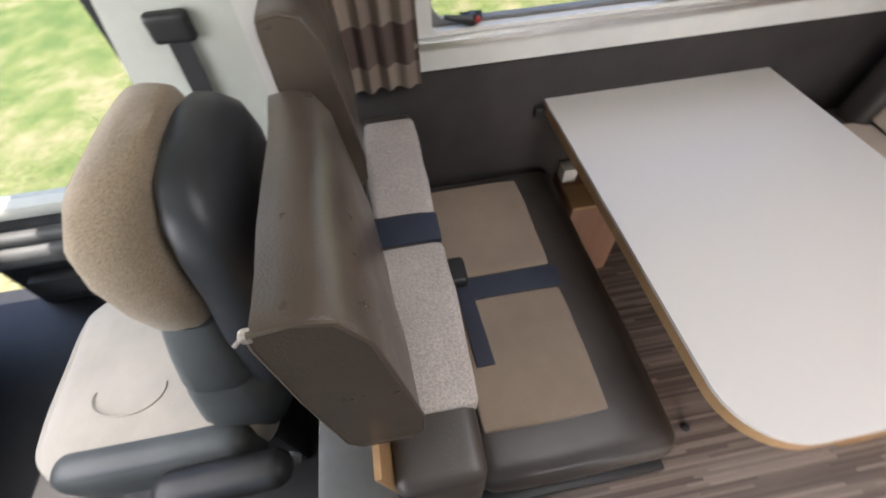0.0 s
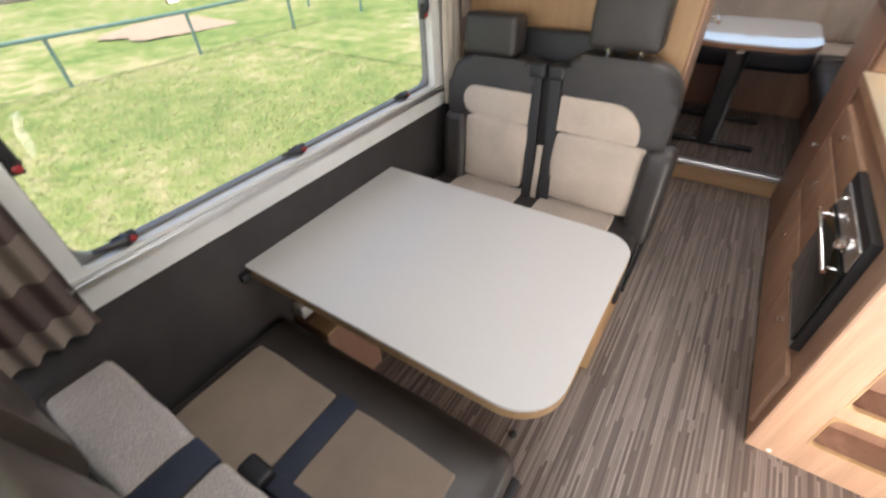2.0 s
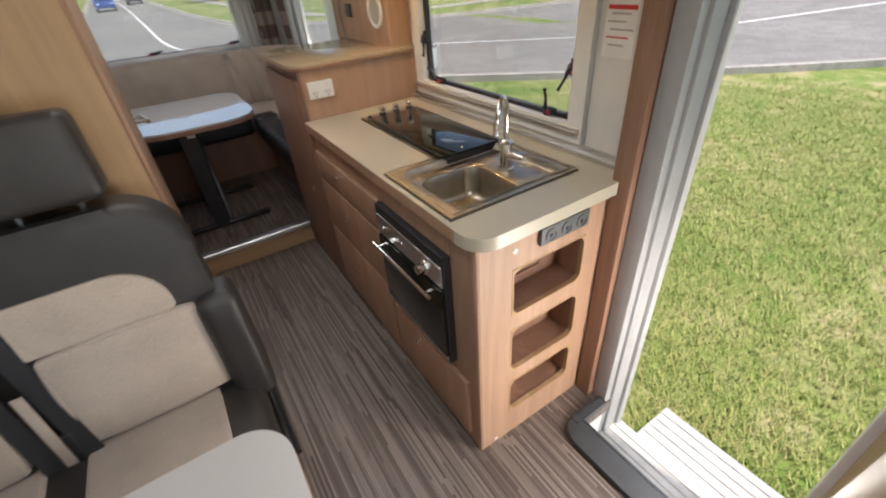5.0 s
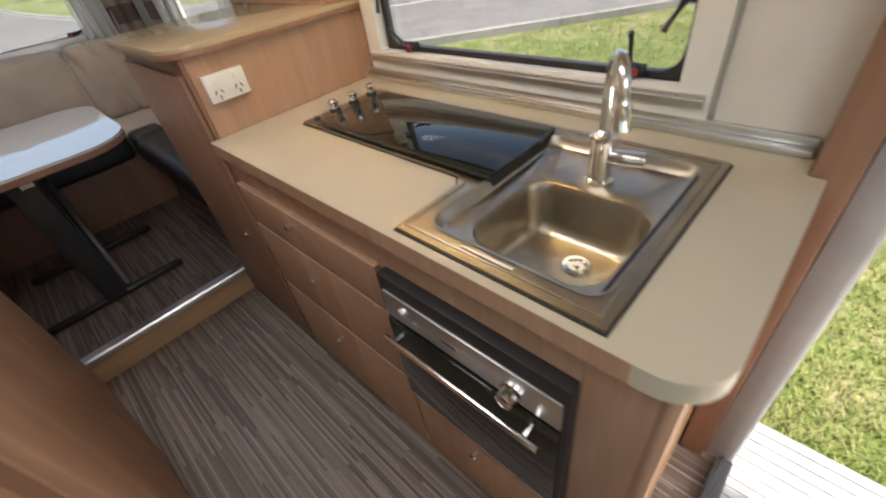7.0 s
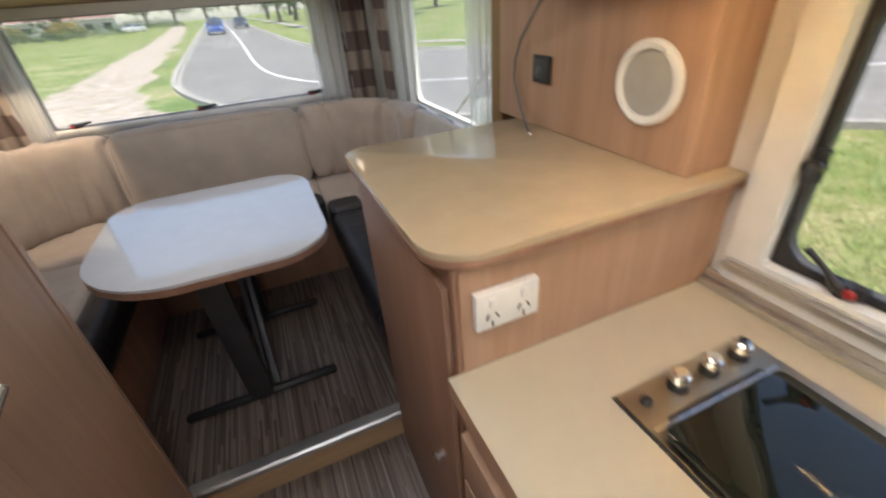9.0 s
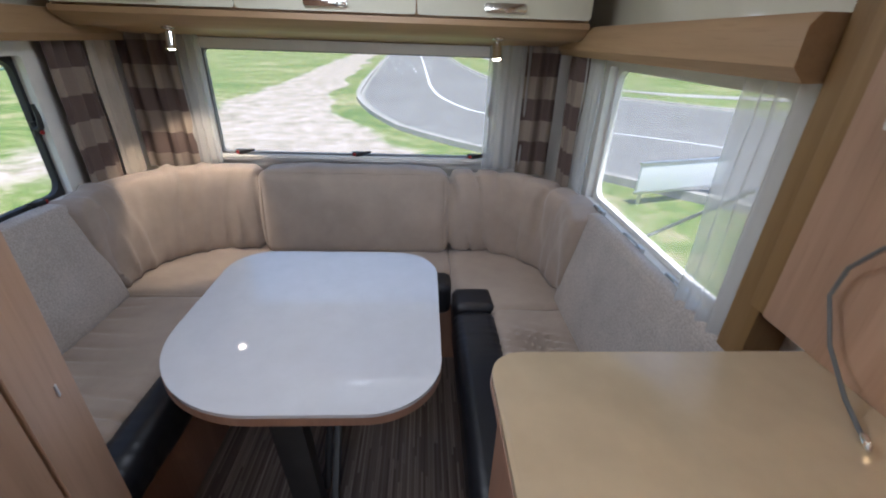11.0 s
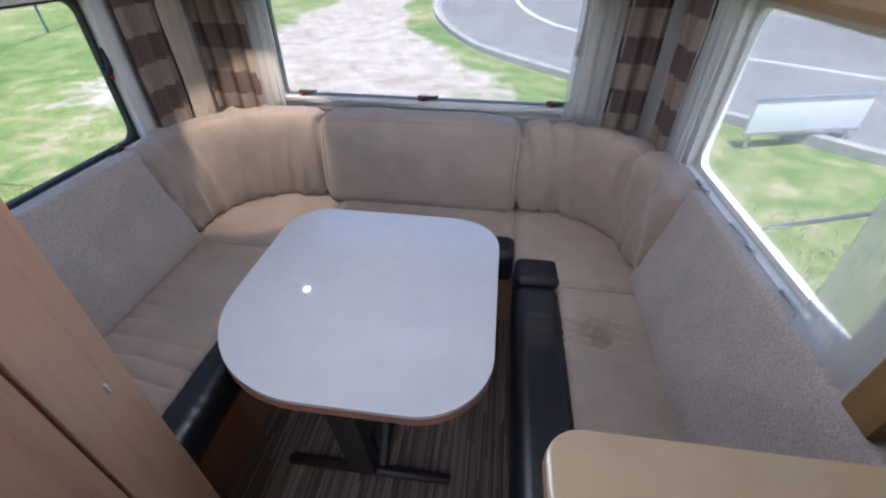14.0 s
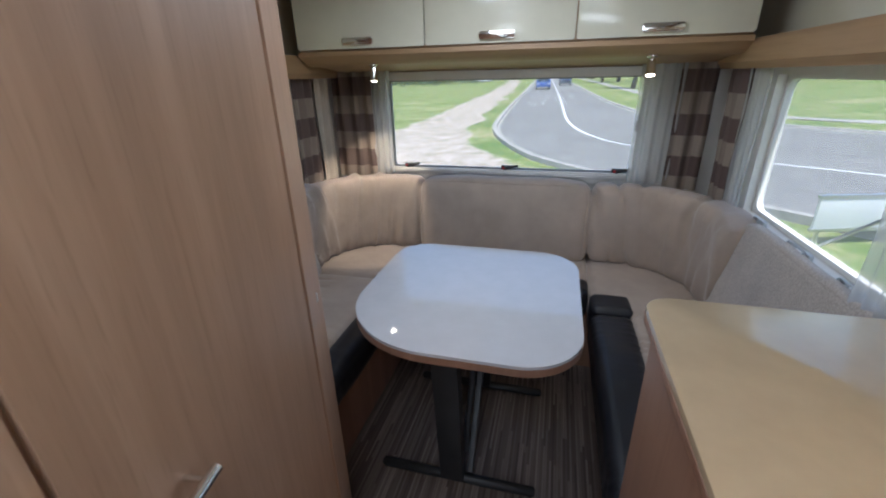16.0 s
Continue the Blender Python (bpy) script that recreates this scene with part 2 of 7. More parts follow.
def wood(name, a, b_, axis="z", rough=0.5, seam=0.0):
    """Laminate with long grain along one axis."""
    m, n, l, b = material(name)
    s = {"z": (30, 30, 0.9), "y": (30, 0.9, 30), "x": (0.9, 30, 30)}[axis]
    s2 = {"z": (5, 5, 0.55), "y": (5, 0.55, 5), "x": (0.55, 5, 5)}[axis]
    s3 = {"z": (150, 150, 7), "y": (150, 7, 150), "x": (7, 150, 150)}[axis]
    fine = noisy(n, l, coords(n, l, s), 1.7, 5, 0.58)
    broad = noisy(n, l, coords(n, l, s2), 1.5, 4, 0.55)
    broad.node.inputs["Distortion"].default_value = 1.1
    pores = noisy(n, l, coords(n, l, s3), 1.4, 3, 0.6)
    c = ramp(n, l, broad, [(0.30, [q * 0.90 for q in a]), (0.50, a), (0.70, b_)])
    g = ramp(n, l, fine, [(0.34, (0.84, 0.81, 0.78)), (0.58, (1, 1, 1))])
    p = ramp(n, l, pores, [(0.33, (0.78, 0.74, 0.70)), (0.44, (1, 1, 1))])
    l.new(mixed(n, l, 0.45, mixed(n, l, 0.55, c, g, "MULTIPLY"), p, "MULTIPLY"), b.inputs["Base Color"])
    r = n.new("ShaderNodeMapRange")
    r.inputs["To Min"].default_value, r.inputs["To Max"].default_value = rough - 0.08, rough + 0.08
    l.new(broad, r.inputs["Value"])
    l.new(r.outputs["Result"], b.inputs["Roughness"])
    bump(n, l, b, pores, 0.05, 0.001)
    return m


def fabric(name, col, rough=0.95, speck=0.25, scale=420, weave=0.5):
    m, n, l, b = material(name)
    v = coords(n, l)
    big = ramp(n, l, noisy(n, l, v, 7, 3), [(0.3, [c * 0.88 for c in col]), (0.7, [min(1, c * 1.07) for c in col])])
    sp = ramp(n, l, noisy(n, l, v, scale, 2, 0.7), [(0.35, (1 - speck,) * 3), (0.65, (1.0,) * 3)])
    l.new(mixed(n, l, 1.0, big, sp, "MULTIPLY"), b.inputs["Base Color"])
    b.inputs["Roughness"].default_value = rough
    b.inputs["Sheen Weight"].default_value = 0.25
    h = n.new("ShaderNodeMath")
    h.operation = "ADD"
    l.new(noisy(n, l, v, scale, 2, 0.7), h.inputs[0])
    l.new(noisy(n, l, v, 26, 3), h.inputs[1])
    bump(n, l, b, h.outputs[0], weave, 0.002)
    return m


def leather(name, col, rough=0.42):
    m, n, l, b = material(name)
    v = coords(n, l)
    c = ramp(n, l, noisy(n, l, v, 6, 4), [(0.3, [x * 0.8 for x in col]), (0.7, [x * 1.15 for x in col])])
    l.new(c, b.inputs["Base Color"])
    t = n.new("ShaderNodeTexVoronoi")
    t.inputs["Scale"].default_value = 380
    l.new(v, t.inputs["Vector"])
    h = mixed(n, l, 0.5, t.outputs["Distance"], noisy(n, l, v, 40, 4))
    r = n.new("ShaderNodeMapRange")
    r.inputs["To Min"].default_value, r.inputs["To Max"].default_value = rough - 0.08, rough + 0.12
    l.new(noisy(n, l, v, 18, 4), r.inputs["Value"])
    l.new(r.outputs["Result"], b.inputs["Roughness"])
    bump(n, l, b, h, 0.35, 0.0015)
    return m


def strip_floor(name):
    """Vinyl floor printed with narrow grey and brown strips that run along the van."""
    m, n, l, b = material(name)
    c = n.new("ShaderNodeTexCoord")
    mp = n.new("ShaderNodeMapping")
    mp.inputs["Rotation"].default_value = (0, 0, radians(90))
    l.new(c.outputs["Object"], mp.inputs["Vector"])
    t = n.new("ShaderNodeTexBrick")
    t.offset, t.offset_frequency, t.squash = 0.0, 2, 1.0
    for k, val in (("Scale", 1.0), ("Brick Width", 0.42), ("Row Height", 0.0088), ("Mortar Size", 0.0007), ("Mortar Smooth", 0.2), ("Bias", 0.0)):
        t.inputs[k].default_value = val
    t.inputs["Color1"].default_value = (0, 0, 0, 1)
    t.inputs["Color2"].default_value = (1, 1, 1, 1)
    t.inputs["Mortar"].default_value = (0.25, 0.25, 0.25, 1)
    sp = n.new("ShaderNodeSeparateXYZ")
    l.new(mp.outputs["Vector"], sp.inputs[0])
    row = n.new("ShaderNodeMath")
    row.operation, row.inputs[1].default_value = "DIVIDE", 0.0088
    l.new(sp.outputs["Y"], row.inputs[0])
    whole = n.new("ShaderNodeMath")
    whole.operation = "FLOOR"
    l.new(row.outputs[0], whole.inputs[0])
    wh = n.new("ShaderNodeTexWhiteNoise")
    wh.noise_dimensions = "1D"
    l.new(whole.outputs[0], wh.inputs["W"])
    ad = n.new("ShaderNodeMath")
    ad.operation = "MULTIPLY_ADD"
    l.new(wh.outputs["Value"], ad.inputs[0])
    ad.inputs[1].default_value = 0.5
    l.new(sp.outputs["X"], ad.inputs[2])
    cb = n.new("ShaderNodeCombineXYZ")
    l.new(ad.outputs[0], cb.inputs["X"])
    l.new(sp.outputs["Y"], cb.inputs["Y"])
    l.new(cb.outputs[0], t.inputs["Vector"])
    col = ramp(n, l, t.outputs["Color"], [(0.0, (0.085, 0.063, 0.052)), (0.35, (0.145, 0.112, 0.092)), (0.65, (0.20, 0.16, 0.136)), (1.0, (0.285, 0.237, 0.205))])
    g = noisy(n, l, coords(n, l, (90, 3, 90)), 2, 5)
    gr = ramp(n, l, g, [(0.3, (0.72, 0.70, 0.68)), (0.65, (1, 1, 1))])
    l.new(mixed(n, l, 0.7, col, gr, "MULTIPLY"), b.inputs["Base Color"])
    r = n.new("ShaderNodeMapRange")
    r.inputs["To Min"].default_value, r.inputs["To Max"].default_value = 0.34, 0.55
    l.new(noisy(n, l, coords(n, l), 9, 4), r.inputs["Value"])
    l.new(r.outputs["Result"], b.inputs["Roughness"])
    bump(n, l, b, g, 0.12, 0.001)
    return m


def plaid(name):
    """Curtain cloth: brown blocks woven over beige."""
    m, n, l, b = material(name)
    c = n.new("ShaderNodeTexCoord")
    sep = n.new("ShaderNodeSeparateXYZ")
    l.new(c.outputs["UV"], sep.inputs[0])

    def band(sock, period, duty):
        q = n.new("ShaderNodeMath")
        q.operation = "MODULO"
        l.new(sock, q.inputs[0])
        q.inputs[1].default_value = period
        p = n.new("ShaderNodeMath")
        p.operation = "GREATER_THAN"
        l.new(q.outputs[0], p.inputs[0])
        p.inputs[1].default_value = period * duty
        return p.outputs[0]

    one = mixed(n, l, band(sep.outputs[1], 0.2, 0.5), (0.30, 0.245, 0.20), (0.115, 0.08, 0.07))
    two = mixed(n, l, band(sep.outputs[0], 0.24, 0.5), one, (0.17, 0.125, 0.105))
    res = mixed(n, l, 0.42, one, two)
    w = noisy(n, l, coords(n, l), 300, 2)
    l.new(mixed(n, l, 0.25, res, ramp(n, l, w, [(0.3, (0.6, 0.6, 0.6)), (0.7, (1, 1, 1))]), "MULTIPLY"), b.inputs["Base Color"])
    b.inputs["Roughness"].default_value = 0.95
    bump(n, l, b, w, 0.3, 0.001)
    return m


def see_through(name, tint, gloss=0.06, alpha=0.0, rough=0.02):
    """Thin clear or tinted sheet: mostly lets light pass, with a mirror gloss that grows at a slant."""
    m, n, l, b = material(name)
    n.remove(b)
    tr = n.new("ShaderNodeBsdfTransparent")
    tr.inputs["Color"].default_value = (*tint, 1)
    gl = n.new("ShaderNodeBsdfGlossy")
    gl.inputs["Roughness"].default_value = rough
    lw = n.new("ShaderNodeLayerWeight")
    pw = n.new("ShaderNodeMath")
    pw.operation, pw.inputs[1].default_value = "POWER", 4.0
    l.new(lw.outputs["Facing"], pw.inputs[0])
    fr = n.new("ShaderNodeMapRange")
    fr.inputs["To Min"].default_value, fr.inputs["To Max"].default_value = gloss, 0.4
    l.new(pw.outputs[0], fr.inputs["Value"])
    mx = n.new("ShaderNodeMixShader")
    l.new(fr.outputs[0], mx.inputs[0])
    l.new(tr.outputs[0], mx.inputs[1])
    l.new(gl.outputs[0], mx.inputs[2])
    last = mx.outputs[0]
    if alpha:
        df = n.new("ShaderNodeBsdfDiffuse")
        df.inputs["Color"].default_value = (0.8, 0.8, 0.78, 1)
        tl = n.new("ShaderNodeBsdfTranslucent")
        tl.inputs["Color"].default_value = (0.8, 0.8, 0.78, 1)
        ad = n.new("ShaderNodeMixShader")
        l.new(df.outputs[0], ad.inputs[1])
        l.new(tl.outputs[0], ad.inputs[2])
        m2 = n.new("ShaderNodeMixShader")
        m2.inputs[0].default_value = alpha
        l.new(last, m2.inputs[1])
        l.new(ad.outputs[0], m2.inputs[2])
        last = m2.outputs[0]
    l.new(last, n["Material Output"].inputs["Surface"])
    return m


def glowing(name, col, strength):
    m, n, l, b = material(name)
    b.inputs["Emission Color"].default_value = (*col, 1)
    b.inputs["Emission Strength"].default_value = strength
    b.inputs["Base Color"].default_value = (*col, 1)
    return m


WOOD = wood("beech_laminate", (0.405, 0.247, 0.158), (0.475, 0.302, 0.200))
WOOD_H = wood("honey_laminate_lengthwise", (0.38, 0.24, 0.125), (0.46, 0.31, 0.17), "y")
WOOD_HONEY = wood("honey_laminate", (0.40, 0.245, 0.12), (0.50, 0.325, 0.175))
WOOD_HX = wood("honey_laminate_across", (0.38, 0.24, 0.125), (0.46, 0.30, 0.165), "x")
WOOD_RED = wood("brown_laminate", (0.27, 0.148, 0.095), (0.35, 0.20, 0.132))
WOOD_GOLD = wood("dark_honey_laminate", (0.24, 0.14, 0.05), (0.34, 0.21, 0.09))
FLOOR = strip_floor("strip_vinyl")
TABLE = plain("white_laminate", (0.60, 0.58, 0.55), 0.28, spread=0.01, scale=60, bumpy=0.0)
TABLE_GLOSS = plain("glossy_white_laminate", (0.57, 0.575, 0.60), 0.05, spread=0.03, bumpy=0.004, coat=1.0)
BENCHTOP = plain("cream_laminate", (0.47, 0.425, 0.325), 0.34, spread=0.015, grain=300, bumpy=0.05)
LEDGETOP = plain("tan_laminate", (0.45, 0.355, 0.235), 0.12, spread=0.05, grain=300, bumpy=0.04)
CREAM = plain("cream_gloss", (0.72, 0.69, 0.55), 0.14, spread=0.02, bumpy=0.01, coat=0.3)
WHITE = plain("white_plastic", (0.74, 0.73, 0.69), 0.4, spread=0.04)
WALLWHITE = plain("white_wall_board", (0.68, 0.66, 0.62), 0.5, spread=0.03)
PILLAR = plain("pale_cab_trim", (0.56, 0.58, 0.52), 0.55, spread=0.05, grain=260, bumpy=0.15)
CHROME = plain("chrome", (0.82, 0.81, 0.79), 0.1, 1.0, spread=0.03, bumpy=0.0)
STEEL = plain("brushed_steel", (0.42, 0.375, 0.295), 0.33, 1.0, spread=0.12, grain=200, bumpy=0.08)
ALU = plain("aluminium", (0.66, 0.66, 0.65), 0.35, 1.0, spread=0.06)
BLACK = plain("black_plastic", (0.018, 0.018, 0.019), 0.45, spread=0.2)
GREYPLASTIC = plain("grey_plastic", (0.10, 0.105, 0.105), 0.5, spread=0.12)
DARKPLASTIC = plain("dark_grey_plastic", (0.05, 0.053, 0.056), 0.45, spread=0.15)
RUBBER = plain("black_rubber", (0.02, 0.02, 0.022), 0.6, spread=0.15)
BLACKGLASS = plain("black_glass", (0.01, 0.013, 0.010), 0.02, spread=0.1, bumpy=0.0)
BLACKGLASS.node_tree.nodes["Principled BSDF"].inputs["Specular IOR Level"].default_value = 0.5
GREYSEAL = plain("grey_seal", (0.22, 0.22, 0.215), 0.5)
RED = plain("red_plastic", (0.35, 0.02, 0.02), 0.4)
LEATHER = leather("charcoal_leather", (0.033, 0.029, 0.027))
LEATHER_BROWN = leather("dark_brown_leather", (0.086, 0.067, 0.053), 0.29)
LEATHER_GREY = leather("grey_leather", (0.085, 0.095, 0.095), 0.42)
LEATHER_BENCH = leather("brown_grey_leather", (0.058, 0.049, 0.043), 0.38)
LEATHER_SLATE = leather("slate_leather", (0.040, 0.043, 0.050), 0.40)
LEATHER_NAVY = leather("navy_leather", (0.032, 0.040, 0.062), 0.4)
LEATHER_BLACK = leather("black_leather", (0.010, 0.011, 0.015), 0.34)
WALLDARK = leather("charcoal_wall_cloth", (0.045, 0.039, 0.037), 0.7)
CLOTH = fabric("beige_cloth", (0.57, 0.475, 0.385))
CLOTH_TAN = fabric("tan_suede", (0.34, 0.26, 0.195), speck=0.12)
CLOTH_SEAT = fabric("cream_seat_cloth", (0.52, 0.475, 0.405), speck=0.10, scale=420, weave=0.3)
CLOTH_PALE = fabric("pale_boucle", (0.56, 0.50, 0.45), speck=0.4, scale=260, weave=0.8)
LOUNGE = fabric("lounge_cloth", (0.41, 0.335, 0.275), speck=0.12, scale=500, weave=0.35)
STEPPAINT = plain("worn_step_paint", (0.36, 0.36, 0.35), 0.6, spread=0.12)
# lounge cloth with the window light put into its colour, and a coarser speckle
LOUNGE_PALE_LIT = fabric("pale_window_lit_cloth", (0.50, 0.445, 0.395), speck=0.30, scale=190, weave=0.6)
WEB_BLACK = fabric("black_webbing", (0.016, 0.016, 0.018), 0.6, 0.3, 600, 0.3)
JAMB = plain("pale_jamb_paint", (0.37, 0.37, 0.365), 0.45, spread=0.06)
WEB = fabric("navy_webbing", (0.026, 0.031, 0.052), 0.6, 0.3, 600, 0.3)
PLAID = plaid("plaid_curtain")
CURTAIN = fabric("cream_curtain", (0.52, 0.46, 0.38), speck=0.1)
SHEER = see_through("sheer_net", (0.96, 0.96, 0.96), alpha=0.5)
# alpha mixes a white haze into the panes, to wash out the view
GLASS = see_through("window_acrylic", (0.90, 0.91, 0.90), 0.004, alpha=0.06)
GLASS_HAZY = see_through("hazy_window_acrylic", (0.90, 0.91, 0.90), 0.004, alpha=0.13)
GLASS_SHINY = see_through("shiny_window_acrylic", (0.90, 0.91, 0.90), 0.07, alpha=0.03, rough=0.005)
GLOW = glowing("lit_lamp", (1.0, 0.86, 0.66), 9.0)

# ---- structure of the van ----
CEIL = 2.05
X1 = 2.17
YR = 4.86
GROUND = -0.70

W_LEFT = (0.28, 0.955, 1.69, 1.47)
W_LREAR = (3.56, 1.035, 4.36, 1.55)
W_KITCHEN = (1.588, 1.055, 2.525, 1.508)
W_RREAR = (3.52, 1.04, 4.42, 1.575)
W_REAR = (0.40, 1.085, 1.775, 1.578)
DOOR = (0.60, -0.24, 1.215, 1.86)

structure("floor", pierced("xy", (-0.04, 2.2), (-0.02, 3.25), (-0.06, 0.0), [(1.962, 0.60, 2.3, 1.206)]), FLOOR, "strip-patterned grey-brown vinyl floor of the van", "floor")
structure("rear_floor", box((-0.04, 3.262, -0.02), (2.2, YR, 0.14)), FLOOR, "raised strip-patterned vinyl floor of the rear lounge", "floor")
structure("step_riser", box((0.80, 3.25, 0.0), (1.6, 3.262, 0.128)), WOOD_HX, "plain wooden riser under the raised floor", "step")
structure("step_trim", prism([(3.236, 0.118), (3.25, 0.118), (3.262, 0.1405), (3.285, 0.1405), (3.285, 0.1455), (3.243, 0.1455), (3.236, 0.139)], "yz", 0.81, 1.6), ALU, "ribbed aluminium edge strip of the step", "trim")
structure("cab_floor", box((-0.2, -1.9, -0.06), (2.3, -0.02, -0.004)), BLACK, "black rubber cab floor", "floor")
structure("wall_left", pierced("yz", (-0.16, YR + 0.035), (-0.06, CEIL), (-0.035, 0.0), [W_LEFT, W_LREAR]), WALLWHITE, "pale side wall of the van with two windows", "wall")
structure("wall_right", pierced("yz", (-0.16, YR + 0.035), (-0.30, CEIL), (X1, X1 + 0.035), [W_KITCHEN, W_RREAR, DOOR]), WALLWHITE, "white side wall with kitchen window and entry door opening", "wall")
structure("wall_rear", pierced("xz", (0.0, X1), (-0.06, CEIL), (YR, YR + 0.035), [W_REAR]), WALLWHITE, "pale rear wall with a wide window", "wall")
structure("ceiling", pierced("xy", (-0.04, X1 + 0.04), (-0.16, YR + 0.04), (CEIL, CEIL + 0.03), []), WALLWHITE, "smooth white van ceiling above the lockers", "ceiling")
# unseen roof, its front edge carried forward to keep sun off the driver seat
structure("cab_roof", box((-0.2, -1.45, 1.62), (2.35, -0.16, 1.66)), PILLAR, "pale cab roof lining", "ceiling")
structure("cab_bulkhead", box((-0.04, -0.17, 1.63), (X1 + 0.04, -0.16, CEIL)), PILLAR, "pale panel above the cab opening", "wall")
structure("cab_wall_right", pierced("yz", (-1.95, -0.16), (-0.06, 1.62), (2.28, 2.32), [(-1.5, 0.75, -0.6, 1.5)]), PILLAR, "pale cab side trim", "wall")
structure("cab_wall_front", box((-0.2, -1.99, -0.06), (2.35, -1.95, 0.86)), GREYPLASTIC, "grey trim at the front of the cab", "wall")
structure("wall_cloth_left", box((0.001, 0.0, 0.0), (0.012, 1.95, 0.865), 0.002), WALLDARK, "charcoal cloth-covered lower side wall beside the dinette", "wall")


def latch(parent, p, into, along, swing=None):
    """A window catch: base, red button and black lever. into: towards the room; along: the base's way; swing: the way of a lever left open."""
    p, i, a = Vector(p), Vector(into), Vector(along)
    up = Vector((0, 0, 1))
    base = joined(tube([p - a * 0.026 + i * 0.004, p + a * 0.026 + i * 0.004], 0.013, 8), tube([p, p + i * 0.022], 0.014, 10))
    lev = tube([p + i * 0.014, p + i * 0.026 + a * 0.006 + up * 0.004, p + i * 0.030 + a * 0.040 + up * 0.010, p + i * 0.026 + a * 0.072 + up * 0.016], [0.013, 0.011, 0.008, 0.006], 8)
    if swing:
        w = Vector(swing).normalized()
        lev = tube([p + i * 0.014, p + i * 0.026 + w * 0.012, p + i * 0.024 + w * 0.040, p + i * 0.030 + w * 0.066, p + i * 0.034 + w * 0.080], [0.013, 0.009, 0.0045, 0.0050, 0.0065], 8)
    o = part("catch", joined(base, lev), BLACK, parent, "black window catch")
    part("button", lathe([(0.008, 0), (0.009, 0.005), (0.005, 0.008)], p + i * 0.020 - a * 0.012, i, 10), RED, o, "red release button")
    return o


def window(name, plane, r, wall_in, s, frame_w, label, catches, radius=0.05, seal=None, seal_w=0.016, glass=None):
    """s: +1 if the room lies towards larger depths. frame_w: widths of the inner frame left, below, right, above."""
    w = thing(name, label, "window", MAPS[plane]((r[0] + r[2]) / 2, r[1], wall_in), kind="structure")
    u0, v0, u1, v1 = r
    fl, fb, fr, ft = frame_w
    part("window_frame", ring(rrect(u0 - fl, v0 - fb, u1 + fr, v1 + ft, 0.012), rrect(u0 + 0.004, v0 + 0.004, u1 - 0.004, v1 - 0.004, 0.012), plane, wall_in + s * 0.001, wall_in + s * 0.024), WHITE, w, "white plastic frame")
    d = wall_in - s * 0.022
    part("gasket", ring(rrect(u0 + 0.002, v0 + 0.002, u1 - 0.002, v1 - 0.002, 0.004), rrect(u0 + seal_w, v0 + seal_w, u1 - seal_w, v1 - seal_w, radius), plane, d - s * 0.012, d + s * 0.012), seal or RUBBER, w, "rubber seal with rounded corners")
    pane = part("pane", prism(rrect(u0 + 0.012, v0 + 0.012, u1 - 0.012, v1 - 0.012, radius), plane, d - s * 0.009, d - s * 0.005), glass or GLASS, w, "clear acrylic pane")
    pane.visible_shadow = False
    part("blind_rail", joined(prism([(u0 - fl + 0.01, v0 - 0.030), (u1 + fr - 0.01, v0 - 0.030), (u1 + fr - 0.01, v0 - 0.006), (u0 - fl + 0.01, v0 - 0.006)], plane, wall_in + s * 0.0245, wall_in + s * 0.034),
         prism([(u0 - fl + 0.01, v0 - 0.022), (u1 + fr - 0.01, v0 - 0.022), (u1 + fr - 0.01, v0 - 0.014), (u0 - fl + 0.01, v0 - 0.014)], plane, wall_in + s * 0.034, wall_in + s * 0.040)), ALU, w, "aluminium rail of the pull-up blind")
    f = MAPS[plane]
    into = Vector(f(0, 0, s))
    for u, v, a, *swing in catches:
        latch(w, f(u, v, wall_in - s * 0.004), into, f(a, 0, 0) if a else (0, 0, 1), f(*swing, 0) if swing else None)
    return w


window("window_1", "yz", W_LEFT, 0.0, 1, (0.055, 0.095, 0.13, 0.035), "large side window with white frame beside the dinette", [(0.387, 0.975, -1), (0.929, 0.975, -1), (1.485, 0.975, -1), (0.30, 1.22, 0), (1.66, 1.25, 0)], seal=GREYSEAL, seal_w=0.010)
window("window_2", "yz", W_LREAR, 0.0, 1, (0.05, 0.06, 0.06, 0.04), "side window with white frame by the lounge", [(3.75, 1.052, -1), (4.22, 1.052, -1), (4.33, 1.30, 0)])
window("window_3", "yz", W_KITCHEN, X1, -1, (0.058, 0.07, 0.06, 0.05), "kitchen window with white frame and black seal", [(1.70, 1.075, 1, 0.0, 1.0), (2.40, 1.075, 1, 0.75, 0.65), (1.605, 1.23, 0, 0.45, -0.9), (2.505, 1.25, 0, -0.15, -1.0)], glass=GLASS_SHINY)
window("window_4", "yz", W_RREAR, X1, -1, (0.10, 0.06, 0.06, 0.04), "side window with white frame above the lounge cushions", [], seal=WHITE, seal_w=0.018, glass=GLASS_HAZY)
window("window_5", "xz", W_REAR, YR, -1, (0.05, 0.05, 0.05, 0.04), "wide rear window with white frame", [(0.506, 1.10, 1), (1.091, 1.10, 1), (1.686, 1.10, 1), (1.76, 1.33, 0)], seal=GREYSEAL, seal_w=0.010, radius=0.02, glass=GLASS_HAZY)

